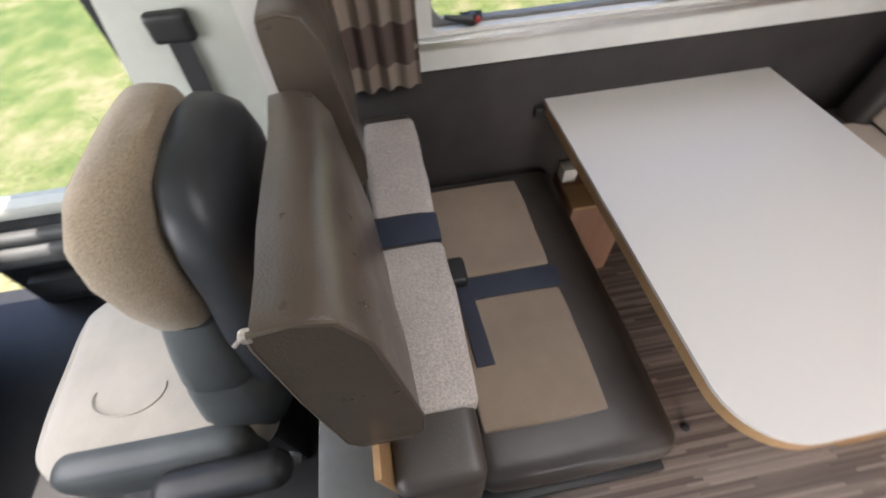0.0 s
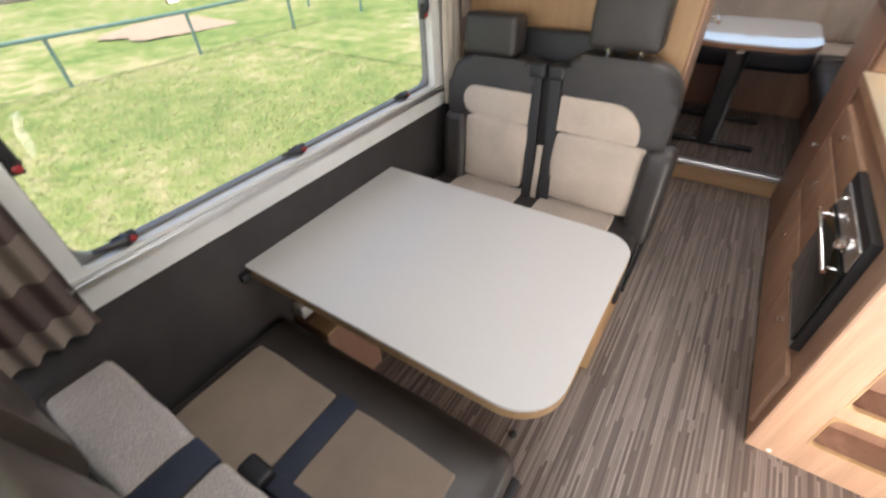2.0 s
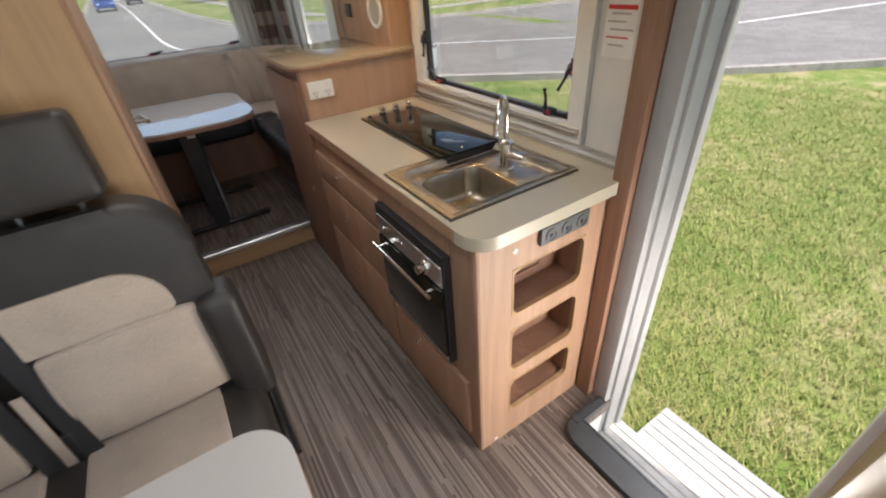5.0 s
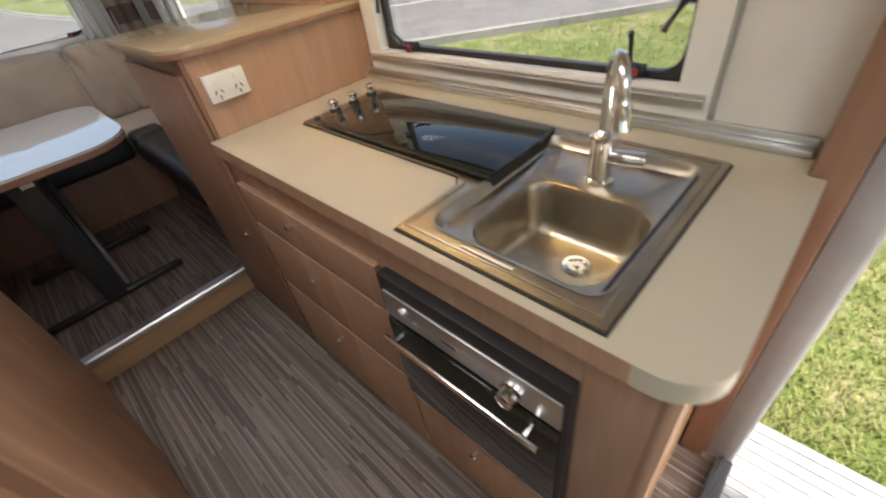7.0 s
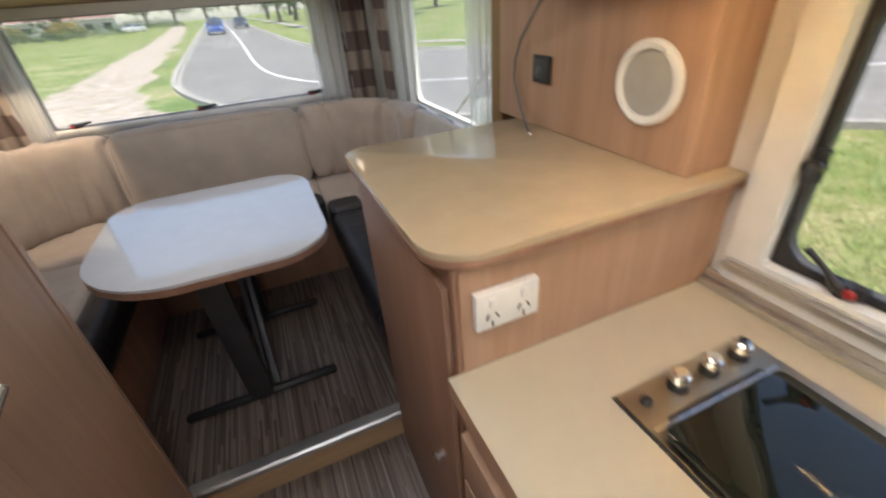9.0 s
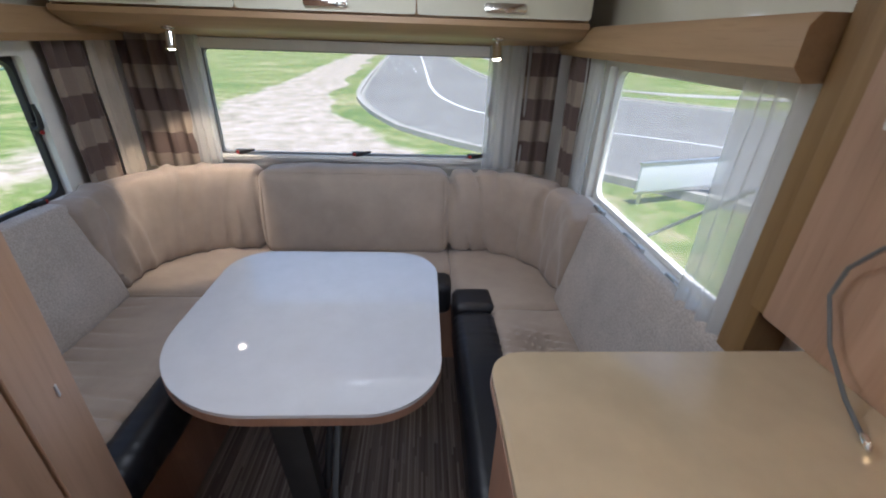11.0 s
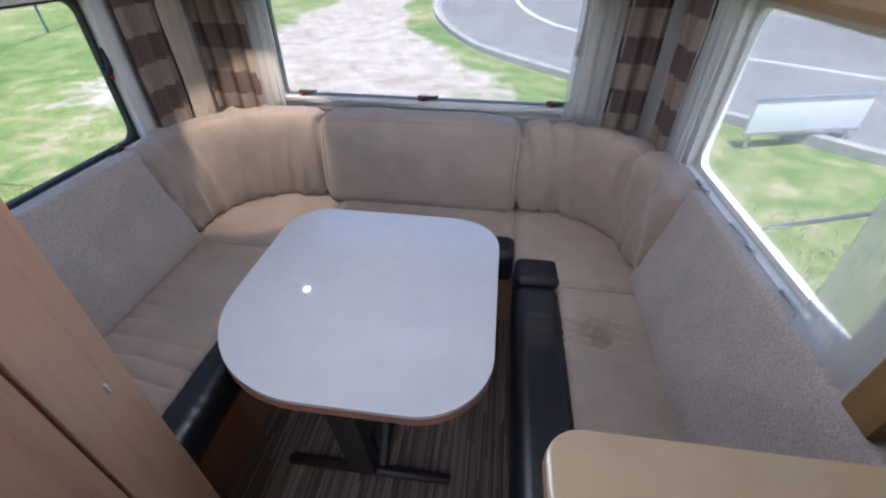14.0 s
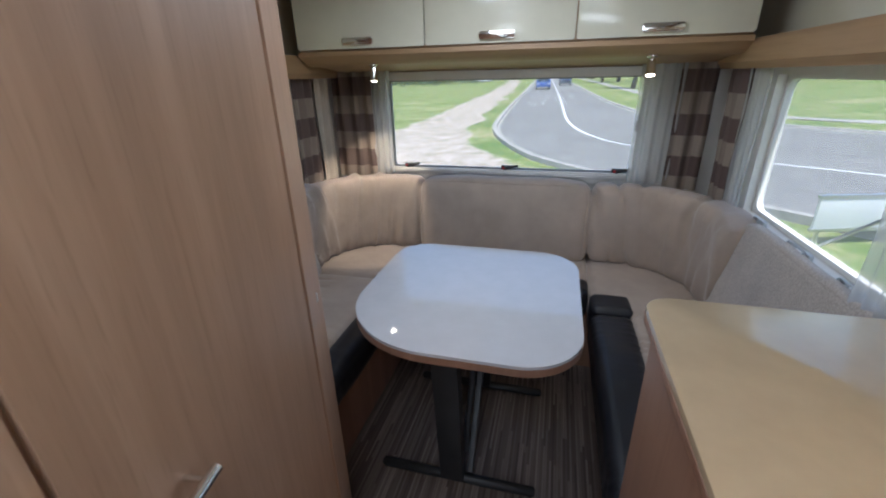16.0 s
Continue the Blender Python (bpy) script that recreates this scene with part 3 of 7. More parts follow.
# entry door opening
dj = thing("door_1", "open entry doorway with white aluminium jambs", "doorway", (X1, 0.9, 0), kind="structure")
part("jamb", joined(box((2.10, 1.212, -0.22), (2.135, 1.272, 1.9), 0.003), box((2.136, 1.202, -0.23), (2.20, 1.245, 1.9), 0.004), box((2.205, 1.19, -0.25), (2.24, 1.262, 1.9), 0.006)), JAMB, dj, "ribbed pale jamb")
part("jamb", box((2.14, 0.545, -0.22), (2.24, 0.605, 1.9), 0.005), WHITE, dj)
part("header", box((2.12, 0.545, 1.86), (2.235, 1.25, 1.93), 0.005), WHITE, dj)
part("sill", joined(box((1.975, 0.58, -0.25), (2.245, 1.225, -0.222), 0.003), *[box((1.99 + 0.035 * i, 0.606, -0.222), (2.004 + 0.035 * i, 1.20, -0.214), 0.002) for i in range(7)]), STEPPAINT, dj, "ribbed pale door sill")
part("well_side", joined(box((1.966, 0.58, -0.25), (1.974, 1.225, -0.025)), box((1.974, 1.208, -0.25), (2.099, 1.214, -0.002)), box((1.974, 0.592, -0.25), (2.139, 0.599, -0.002))), WHITE, dj, "white side of the step well")
part("threshold", joined(prism(rrect(1.865, 0.59, 1.965, 1.24, (0.06, 0.005, 0.005, 0.075)), "xy", -0.05, 0.026, 0.012), prism(rrect(1.93, 1.2005, 2.095, 1.24, (0.004, 0.004, 0.004, 0.004)), "xy", 0.001, 0.030, 0.010)), DARKPLASTIC, dj, "grey moulded threshold with a rounded corner")
es = thing("entry_step", "white fold-out entry step below the open doorway", "step", (2.4, 0.9, -0.4))
part("tread", joined(box((2.25, 0.62, -0.45), (2.62, 1.17, -0.42), 0.006), *[box((2.27 + 0.05 * i, 0.63, -0.42), (2.30 + 0.05 * i, 1.16, -0.414)) for i in range(7)]), STEPPAINT, es, "ribbed pale tread")
part("bracket", box((2.20, 0.66, -0.56), (2.30, 0.70, -0.45)), GREYPLASTIC, es)
part("bracket", box((2.20, 1.08, -0.56), (2.30, 1.12, -0.45)), GREYPLASTIC, es)
part("skirt", box((2.19, 0.55, -0.58), (2.24, 1.25, -0.255), 0.005), WHITE, es)
structure("wall_post", joined(box((2.075, 1.276, 0.0), (2.169, 1.338, 2.04), 0.003)), WOOD_RED, "brown wooden post between doorway and kitchen", "post")
structure("wall_splash", box((2.158, 1.339, 0.965), (2.169, 1.52, 2.04), 0.002), WALLWHITE, "white board beside the kitchen window", "wall")

# partition and wardrobe block on the left of the aisle
structure("partition", box((0.0, 1.95, 0.0), (0.945, 1.975, CEIL - 0.001), 0.004), WOOD_HONEY, "honey wood-grain partition behind the belted seats", "partition")
wd = thing("wardrobe", "tall wood-grain wardrobe with a closed door beside the aisle", "wardrobe", (0.45, 2.6, 0))
part("body", prism([(0.0, 1.976), (0.944, 1.976), (0.944, 2.02), (0.918, 2.625), (0.858, 3.138), (0.790, 3.29), (0.0, 3.29)], "xy", 0.0, CEIL - 0.001, 0.003), WOOD_RED, wd)
wdoor = part("door", prism([(0.912, 2.630), (0.928, 2.632), (0.870, 3.134), (0.854, 3.132)], "xy", 0.06, 1.98, 0.002), WOOD, wd)
part("side_panel", prism([(0.934, 2.03), (0.950, 2.031), (0.929, 2.623), (0.913, 2.622)], "xy", 0.06, 1.98, 0.002), WOOD, wd)
part("handle", joined(tube([(0.920, 2.672, 1.10), (0.962, 2.680, 1.10)], 0.005), tube([(0.905, 2.752, 1.10), (0.948, 2.760, 1.10)], 0.005), tube([(0.967, 2.652, 1.10), (0.944, 2.778, 1.10)], 0.008, 10)), CHROME, wdoor, "satin chrome bar handle")
part("post_cover", prism([(0.857, 3.138), (0.870, 3.143), (0.803, 3.293), (0.790, 3.287)], "xy", 0.141, 2.03, 0.002), WOOD, wd)
part("strike_plate", turned(box((0.8275, 3.231, 1.092), (0.8310, 3.238, 1.116), 0.0012), about((0.829, 3.235, 1.10), rz=25)), ALU, wd, "small chrome strike plate")

# tall black-faced cabinet by the doorway
tc = thing("tall_cabinet", "tall dark cabinet with a brown wooden edge beside the doorway", "cabinet", (1.85, 0.4, 0))
part("body", box((1.56, 0.02, 0.0), (2.138, 0.572, 2.04), 0.004), BLACK, tc)
part("edge_post", box((1.54, 0.5725, 0.0), (2.13, 0.585, 2.04), 0.003), WOOD_RED, tc, "brown wooden edge board")
part("panel", box((1.545, 0.03, 0.05), (1.559, 0.565, 0.70), 0.006), BLACK, tc)
part("panel", box((1.545, 0.03, 0.74), (1.559, 0.565, 1.9), 0.006), BLACK, tc)
part("rib", box((1.53, 0.03, 0.705), (1.559, 0.568, 0.735), 0.006), GREYPLASTIC, tc)


# ---- front dinette ----
def fabric_insert(lo, hi, mat, parent, name="panel", r=0.006, amount=0.004, seed=0.0, label=""):
    return part(name, cushion(lo, hi, r, amount, 0.003, 10, 12, seed), mat, parent, label)


dt = thing("dinette_table", "white laminate dinette table with wood edge fixed to wall", "table", (0.5, 1.0, 0.7))
TOP = rrect(0.012, 0.615, 1.018, 1.352, (0.004, 0.125, 0.10, 0.004), 10)
part("tabletop", prism(TOP, "xy", 0.708, 0.717, 0.002), TABLE, dt)
part("edge_band", prism([(0.5085 + (u - 0.5085) * 1.0015, 1.0 + (v - 1.0) * 1.0015) for u, v in TOP], "xy", 0.680, 0.7075, 0.003), WOOD_HONEY, dt, "pale wood edge")
part("wall_bracket", joined(box((0.0125, 0.60, 0.672), (0.03, 1.40, 0.692)), box((0.0125, 0.585, 0.668), (0.035, 0.62, 0.70), 0.003)), BLACK, dt, "black wall rail")

wb = thing("wall_box", "brown wooden box on the wall under the table", "box", (0.12, 0.8, 0.0))
part("body", box((0.014, 0.70, 0.0), (0.20, 0.92, 0.40), 0.003), WOOD_RED, wb)
part("lid", box((0.10, 0.698, 0.401), (0.205, 0.922, 0.415), 0.003), WOOD_HONEY, wb, "pale wooden lid")
part("cap", box((0.02, 0.71, 0.401), (0.07, 0.76, 0.46), 0.003), WHITE, wb, "white plastic block")

fb = thing("dinette_bench", "charcoal leather bench with tan inserts and lap belts", "bench seat", (0.48, 0.4, 0))
part("base", box((0.014, 0.10, 0.0), (0.93, 0.62, 0.33), 0.006), LEATHER, fb)
part("base_rail", box((0.935, 0.19, 0.285), (0.972, 0.66, 0.315), 0.006), BLACK, fb, "black plastic rail")
part("base_panel", box((0.931, 0.13, 0.02), (0.94, 0.60, 0.28), 0.002), GREYPLASTIC, fb)
part("seat_cushion", cushion((0.016, 0.20, 0.335), (0.955, 0.672, 0.452), 0.05, 0.006, 0.004), LEATHER_BENCH, fb)
fabric_insert((0.078, 0.225, 0.442), (0.428, 0.527, 0.464), CLOTH_TAN, fb, "seat_panel", seed=1, label="tan suede panel")
fabric_insert((0.512, 0.235, 0.442), (0.846, 0.528, 0.464), CLOTH_TAN, fb, "seat_panel", seed=2, label="tan suede panel")
part("backrest", cushion((0.02, 0.060, 0.34), (0.975, 0.205, 0.748), 0.022, 0.004, 0.003), LEATHER_BENCH, fb)
fabric_insert((0.062, 0.070, 0.70), (0.425, 0.209, 0.757), CLOTH_PALE, fb, "back_panel", 0.015, label="pale boucle panel")
fabric_insert((0.515, 0.070, 0.70), (0.866, 0.213, 0.757), CLOTH_PALE, fb, "back_panel", 0.015, label="pale boucle panel")
part("back_strap", prism(rrect(0.430, 0.066, 0.510, 0.2125, 0.006), "xy", 0.735, 0.7545, 0.004), LEATHER_NAVY, fb, "navy leather strip between the panels")
part("lap_belt", prism([(0.436, 0.225), (0.504, 0.225), (0.504, 0.545), (0.436, 0.545)], "xy", 0.452, 0.4595, 0.002), LEATHER_NAVY, fb, "navy strap between the panels")
part("lap_belt", turned(prism([(0.40, 0.243), (0.70, 0.255), (0.70, 0.30), (0.40, 0.285)], "xy", 0.470, 0.4745, 0.001), about((0.5, 0.26, 0.47), rx=3)), WEB, fb, "navy webbing strap")
part("buckle", soft((0.38, 0.228, 0.466), (0.47, 0.285, 0.505), 0.014, 4), BLACK, fb, "black belt buckle")


fs = thing("floor_stop", "small black rubber stop on the floor by the bench", "door stop", (0.845, 0.92, 0))
part("base", lathe([(0.014, 0.0), (0.014, 0.006), (0.009, 0.010), (0.009, 0.020), (0.006, 0.024)], (0.845, 0.92, 0.0005), (0, 0, 1), 14), BLACK, fs)


def head_cushion(x0, x1, label, lean=0.0, skew=0.0, shift=0.0):
    """Padded wedge along the top of the backrest; it leans and turns towards its far end."""
    h = thing("head_cushion", label, "cushion", ((x0 + x1) / 2, 0.06, 0.75), "head cushions of the bench")
    sec = [(0.016, 1.184), (0.050, 1.189), (0.078, 1.180), (0.098, 1.140), (0.114, 1.01), (0.124, 0.91), (0.120, 0.855), (0.102, 0.826), (0.034, 0.832), (0.018, 0.86), (0.012, 1.04), (0.013, 1.165)]
    bm = bmesh.new()
    xs = [x0, x0 + 0.006, x0 + 0.02] + [x0 + 0.03 + (x1 - x0 - 0.06) * i / 12 for i in range(13)] + [x1 - 0.018, x1 - 0.005, x1]
    rows = []
    cy, cz = 0.066, 1.0
    for x in xs:
        e = min(x - x0, x1 - x)
        k = 0.972 if e < 1e-6 else 0.993 if e < 0.007 else 1.0
        q = (x1 - x) / (x1 - x0)
        sag = 0.004 * math.sin(math.pi * q)
        rows.append([bm.verts.new((x, shift - skew * q + cy + (y - cy) * k + noise.noise(Vector((x * 9, y * 12, z * 8))) * 0.004, cz - lean * q - sag + (z - cz) * k + noise.noise(Vector((x * 8, z * 7, 3))) * 0.004)) for y, z in sec])
    for a, b in zip(rows, rows[1:]):
        for i in range(len(sec)):
            j = (i + 1) % len(sec)
            bm.faces.new((a[i], a[j], b[j], b[i]))
    bm.faces.new(rows[0])
    bm.faces.new(rows[-1])
    bmesh.ops.subdivide_edges(bm, edges=[e for e in bm.edges if abs(e.verts[0].co.x - e.verts[1].co.x) > 1e-4 or len(e.link_faces) == 2], cuts=1, use_grid_fill=True, smooth=0.35)
    part("pad", bm, LEATHER_BROWN, h, angle=50)
    loop = [(x1 - 0.002, shift + cy + (y - cy) * 0.99, cz + (z - cz) * 0.99) for y, z in sec]
    part("piping", tube(loop + [loop[0]], 0.003, 6), LEATHER_BROWN, h, "stitched seam")
    if lean:
        part("worn_corner", joined(soft((x1 - 0.009, 0.009, 1.172), (x1 + 0.001, 0.020, 1.184), 0.004, 3), tube([(x1 - 0.002, 0.012, 1.18), (x1 + 0.003, 0.006, 1.178)], 0.0018, 5)), CLOTH_PALE, h, "frayed pale corner")
    return h


head_cushion(0.44, 0.915, "dark brown leather head cushion with worn corner", 0.092, 0.050)
head_cushion(0.012, 0.40, "dark brown leather head cushion by the window", 0.0, 0.01, -0.042)


def belted_seat():
    """Double seat that faces forward, with two headrests and two belts."""
    s = thing("belted_double_seat", "charcoal and beige double travel seat with two headrests", "seat", (0.55, 1.7, 0))
    part("base", box((0.05, 1.345, 0.0), (0.985, 1.93, 0.40), 0.008), WOOD_HONEY, s, "wooden seat box")
    part("side_trim", joined(box((0.987, 1.46, 0.31), (1.005, 1.90, 0.41), 0.008), tube([(1.010, 1.48, 0.38), (1.010, 1.86, 0.38)], 0.008)), BLACK, s)
    part("seat_cushion", cushion((0.05, 1.36, 0.405), (0.985, 1.78, 0.562), 0.045, 0.006, 0.003), LEATHER, s)
    for x0, x1 in ((0.17, 0.485), (0.575, 0.885)):
        fabric_insert((x0, 1.41, 0.550), (x1, 1.70, 0.576), CLOTH, s, "seat_panel", 0.008, label="beige cloth panel")
    lean = about((0.5, 1.66, 0.47), rx=-6)

    def leaning(bm):
        return turned(bm, lean)

    for x0, x1, top, r4 in ((0.085, 0.47, 1.10, (0.05, 0.02, 0.05, 0.11)), (0.585, 0.985, 1.145, (0.02, 0.05, 0.13, 0.05))):
        f = lambda p, nrm: 0.004 * noise.noise(p * 7)
        bm = prism(rrect(x0, 0.44, x1, top, r4, 8), "xz", 1.66, 1.80)
        bmesh.ops.bevel(bm, geom=[e for e in bm.edges if abs(e.verts[0].co.y - e.verts[1].co.y) < 1e-6], offset=0.03, segments=4, affect="EDGES", profile=0.5)
        part("backrest", leaning(bm), LEATHER, s)
    part("side_bolster", leaning(cushion((0.928, 1.615, 0.50), (1.03, 1.76, 0.865), 0.03, 0.004, 0.003, 8)), LEATHER, s)
    part("side_bolster", leaning(cushion((0.085, 1.615, 0.50), (0.19, 1.76, 0.865), 0.03, 0.004, 0.003, 8)), LEATHER, s)
    part("backrest_middle", leaning(box((0.47, 1.70, 0.46), (0.585, 1.78, 1.08), 0.02, 3)), LEATHER, s)
    part("rear_shelf", leaning(box((0.30, 1.80, 0.95), (0.75, 1.84, 1.20), 0.02, 3)), BLACK, s)
    # upper and lower cloth panels
    for pts in (rrect(0.165, 0.868, 0.468, 0.985, (0.055, 0.004, 0.004, 0.05), 6), rrect(0.59, 0.868, 0.895, 1.0, (0.004, 0.01, 0.11, 0.004), 8)):
        part("back_panel", leaning(prism(pts, "xz", 1.651, 1.67, 0.004)), CLOTH, s, "beige cloth panel")
    for x0, x1 in ((0.19, 0.468), (0.60, 0.93)):
        part("back_panel", leaning(cushion((x0, 1.642, 0.592), (x1, 1.672, 0.860), 0.008, 0.010, 0.004, 10)), CLOTH, s, "beige cloth panel")
    for x0, x1, z0, z1 in ((0.150, 0.372, 1.105, 1.25), (0.648, 0.878, 1.17, 1.35)):
        h = part("headrest", leaning(cushion((x0, 1.655, z0), (x1, 1.77, z1), 0.018, 0.004, 0.002, 8)), LEATHER, s, "charcoal leather headrest")
        for x in (x0 + 0.06, x1 - 0.06):
            part("rod", leaning(tube([(x, 1.72, z0 - 0.08), (x, 1.72, z0 + 0.02)], 0.006)), CHROME, h)
    for xt, xb in ((0.476, 0.512), (0.552, 0.596)):
        strap = turned(box((-0.021, 1.633, 0.50), (0.021, 1.6375, 1.07), 0.001), Matrix.Translation(((xt + xb) / 2, 0, 0)))
        for v in strap.verts:
            v.co.x += (xt - xb) * ((v.co.z - 0.50) / 0.57 - 0.5)
            v.co.y += 0.03 * max(0.0, (v.co.z - 0.95) / 0.12)
        b_ = part("belt", leaning(strap), WEB_BLACK, s, "black seat-belt webbing")
        part("belt_outlet", leaning(soft((xt - 0.034, 1.655, 1.045), (xt + 0.034, 1.72, 1.10), 0.014, 4)), BLACK, b_, "black plastic belt outlet")
    part("belt_end", leaning(box((0.530, 1.636, 0.56), (0.553, 1.6395, 0.80), 0.001)), CLOTH, s, "pale belt strip")
    part("buckle", leaning(soft((0.552, 1.634, 0.52), (0.575, 1.662, 0.66), 0.008, 4)), BLACK, s, "black belt buckle")
    return s


belted_seat()

# ---- kitchen ----
def knob(parent, p, into=(-1, 0, 0)):
    return part("knob", lathe([(0.005, 0), (0.005, 0.008), (0.011, 0.011), (0.012, 0.017), (0.008, 0.021)], p, into, 14), CHROME, parent, "small chrome knob")


KX = 1.57
ku = thing("kitchen_unit", "beech-laminate kitchen unit with drawers and end shelves", "kitchen unit", (1.87, 1.98, 0))
SH = [(1.70, 0.62, 2.0, 0.80), (1.70, 0.36, 2.0, 0.56), (1.70, 0.135, 2.0, 0.305)]
endp = pierced("xz", (KX + 0.003, 2.07), (0.0, 0.925), (1.345, 1.363), SH)
part("end_panel", endp, WOOD, ku, "beech end panel with three shelf openings")
for u0, v0, u1, v1 in SH:
    part("shelf_rim", ring(rrect(u0 - 0.001, v0 - 0.001, u1 + 0.001, v1 + 0.001, 0.002), rrect(u0 + 0.004, v0 + 0.004, u1 - 0.004, v1 - 0.004, 0.03), "xz", 1.343, 1.361), WOOD_HONEY, ku, "pale rounded rim")
    part("shelf_box", joined(box((u0 - 0.01, 1.364, v0 - 0.012), (u1 + 0.01, 1.46, v0 - 0.002)), box((u0 - 0.01, 1.46, v0 - 0.01), (u1 + 0.01, 1.466, v1 + 0.01)), box((u0 - 0.016, 1.364, v0), (u0 - 0.006, 1.46, v1)), box((u1 + 0.006, 1.364, v0), (u1 + 0.016, 1.46, v1)), box((u0 - 0.01, 1.364, v1 + 0.002), (u1 + 0.01, 1.46, v1 + 0.012))), WOOD_RED, ku)
part("vent", joined(ring(rrect(1.765, 0.655, 1.925, 0.775, 0.006), rrect(1.775, 0.665, 1.915, 0.765, 0.004), "xz", 1.450, 1.4595), *[box((1.775, 1.4535, 0.670 + 0.0095 * i), (1.915, 1.4585, 0.675 + 0.0095 * i)) for i in range(10)]), WOOD_RED, ku, "brown louvred vent")
part("carcass", box((KX + 0.004, 1.47, 0.0), (2.168, 2.615, 0.83)), WOOD, ku)
part("rear_stile", box((2.072, 1.345, 0.0), (2.168, 1.469, 0.925), 0.002), WOOD, ku)
part("front_stile", box((KX + 0.004, 1.364, 0.0), (KX + 0.02, 1.469, 0.925)), WOOD, ku)
part("front_rail", box((KX + 0.002, 1.47, 0.831), (KX + 0.02, 2.615, 0.925)), WOOD, ku)
part("corner_strip", tube([(KX + 0.012, 1.356, 0.0), (KX + 0.012, 1.356, 0.925)], 0.013, 10), WOOD, ku)
# drawers and doors in the front
for y0, y1, z0, z1, kp in ((1.935, 2.60, 0.70, 0.835, (2.29, 0.80)), (1.935, 2.60, 0.43, 0.69, (2.292, 0.60)), (1.935, 2.60, 0.06, 0.42, (2.30, 0.318)), (1.40, 1.925, 0.06, 0.345, (1.71, 0.305))):
    d = part("drawer_front", box((KX - 0.014, y0, z0), (KX + 0.003, y1, z1), 0.003), WOOD, ku)
    knob(d, (KX - 0.014, kp[0], kp[1]))
part("screw_cap", lathe([(0.008, 0), (0.008, 0.002)], (1.705, 1.3445, 0.865), (0, -1, 0), 12), WHITE, ku)
part("screw_cap", lathe([(0.008, 0), (0.008, 0.002)], (1.64, 1.3445, 0.02), (0, -1, 0), 12), WHITE, ku)

def plate(outline, holes, z0, z1):
    bm = bmesh.new()
    loops = []
    for pts in (outline, *holes):
        vs = [bm.verts.new((u, v, z1)) for u, v in pts]
        loops.append(vs)
    edges = []
    for vs in loops:
        edges += [bm.edges.new((vs[i], vs[(i + 1) % len(vs)])) for i in range(len(vs))]
    bmesh.ops.triangle_fill(bm, edges=edges, use_beauty=True)
    r = bmesh.ops.extrude_face_region(bm, geom=bm.faces[:])
    for v in [g for g in r["geom"] if isinstance(g, bmesh.types.BMVert)]:
        v.co.z = z0
    return bm


wt = thing("worktop", "cream laminate kitchen worktop with rounded corner", "worktop", (1.87, 1.98, 0.93))
part("slab", plate(rrect(1.548, 1.312, 2.168, 2.618, (0.075, 0.003, 0.003, 0.003), 8)[:9] + [(2.072, 1.312), (2.072, 1.340), (2.168, 1.340), (2.168, 2.618), (1.548, 2.618)], [[(1.79, 2.43), (1.79, 1.85), (1.76, 1.815), (1.60, 1.815), (1.60, 1.475), (2.045, 1.475), (2.045, 2.43)]], 0.926, 0.966), BENCHTOP, wt)
part("front_edge", prism([(1.548, 1.405), (1.5475, 1.405), (1.5475, 2.618), (1.548, 2.618)], "xy", 0.927, 0.965), WOOD, wt)
part("back_rail", joined(box((2.13, 1.345, 0.9665), (2.157, 2.615, 0.982), 0.004), box((2.145, 1.345, 0.982), (2.157, 2.615, 1.0), 0.003)), ALU, wt, "aluminium rail along the wall")

hb = thing("sink_and_hob", "steel sink beside a black-glass covered hob", "sink", (1.83, 1.95, 0.967))
L = [(1.765, 2.460), (1.765, 1.86), (1.735, 1.838), (1.569, 1.838), (1.569, 1.448), (2.050, 1.448), (2.050, 2.460)]
SEALO = [(1.761, 2.464), (1.761, 1.864), (1.733, 1.842), (1.565, 1.842), (1.565, 1.444), (2.054, 1.444), (2.054, 2.464)]
RECESS = (1.607, 1.473, 2.014, 1.800)
BOWL = (1.632, 1.490, 1.872, 1.752)
DECK = 0.951

part("rim", plate(L, [rrect(*RECESS, 0.035, 8), rrect(1.80, 1.825, 2.01, 2.40, 0.01, 3)], 0.9665, 0.973), STEEL, hb, "brushed steel rim")
part("rim_seal", plate(SEALO, [[(1.80, 2.42), (1.80, 1.845), (1.77, 1.81), (1.61, 1.81), (1.61, 1.485), (2.035, 1.485), (2.035, 2.42)]], 0.9661, 0.9668), RUBBER, hb, "dark seal line")
# pressed line along the rim, open where the lid lies
for pts in ([(1.585, 1.825), (1.585, 1.463), (2.034, 1.463), (2.034, 1.74)], [(1.585, 1.825), (1.740, 1.825), (1.778, 1.850)]):
    part("bead", tube([(u, v, 0.9725) for u, v in pts], 0.0035, 8), STEEL, hb)


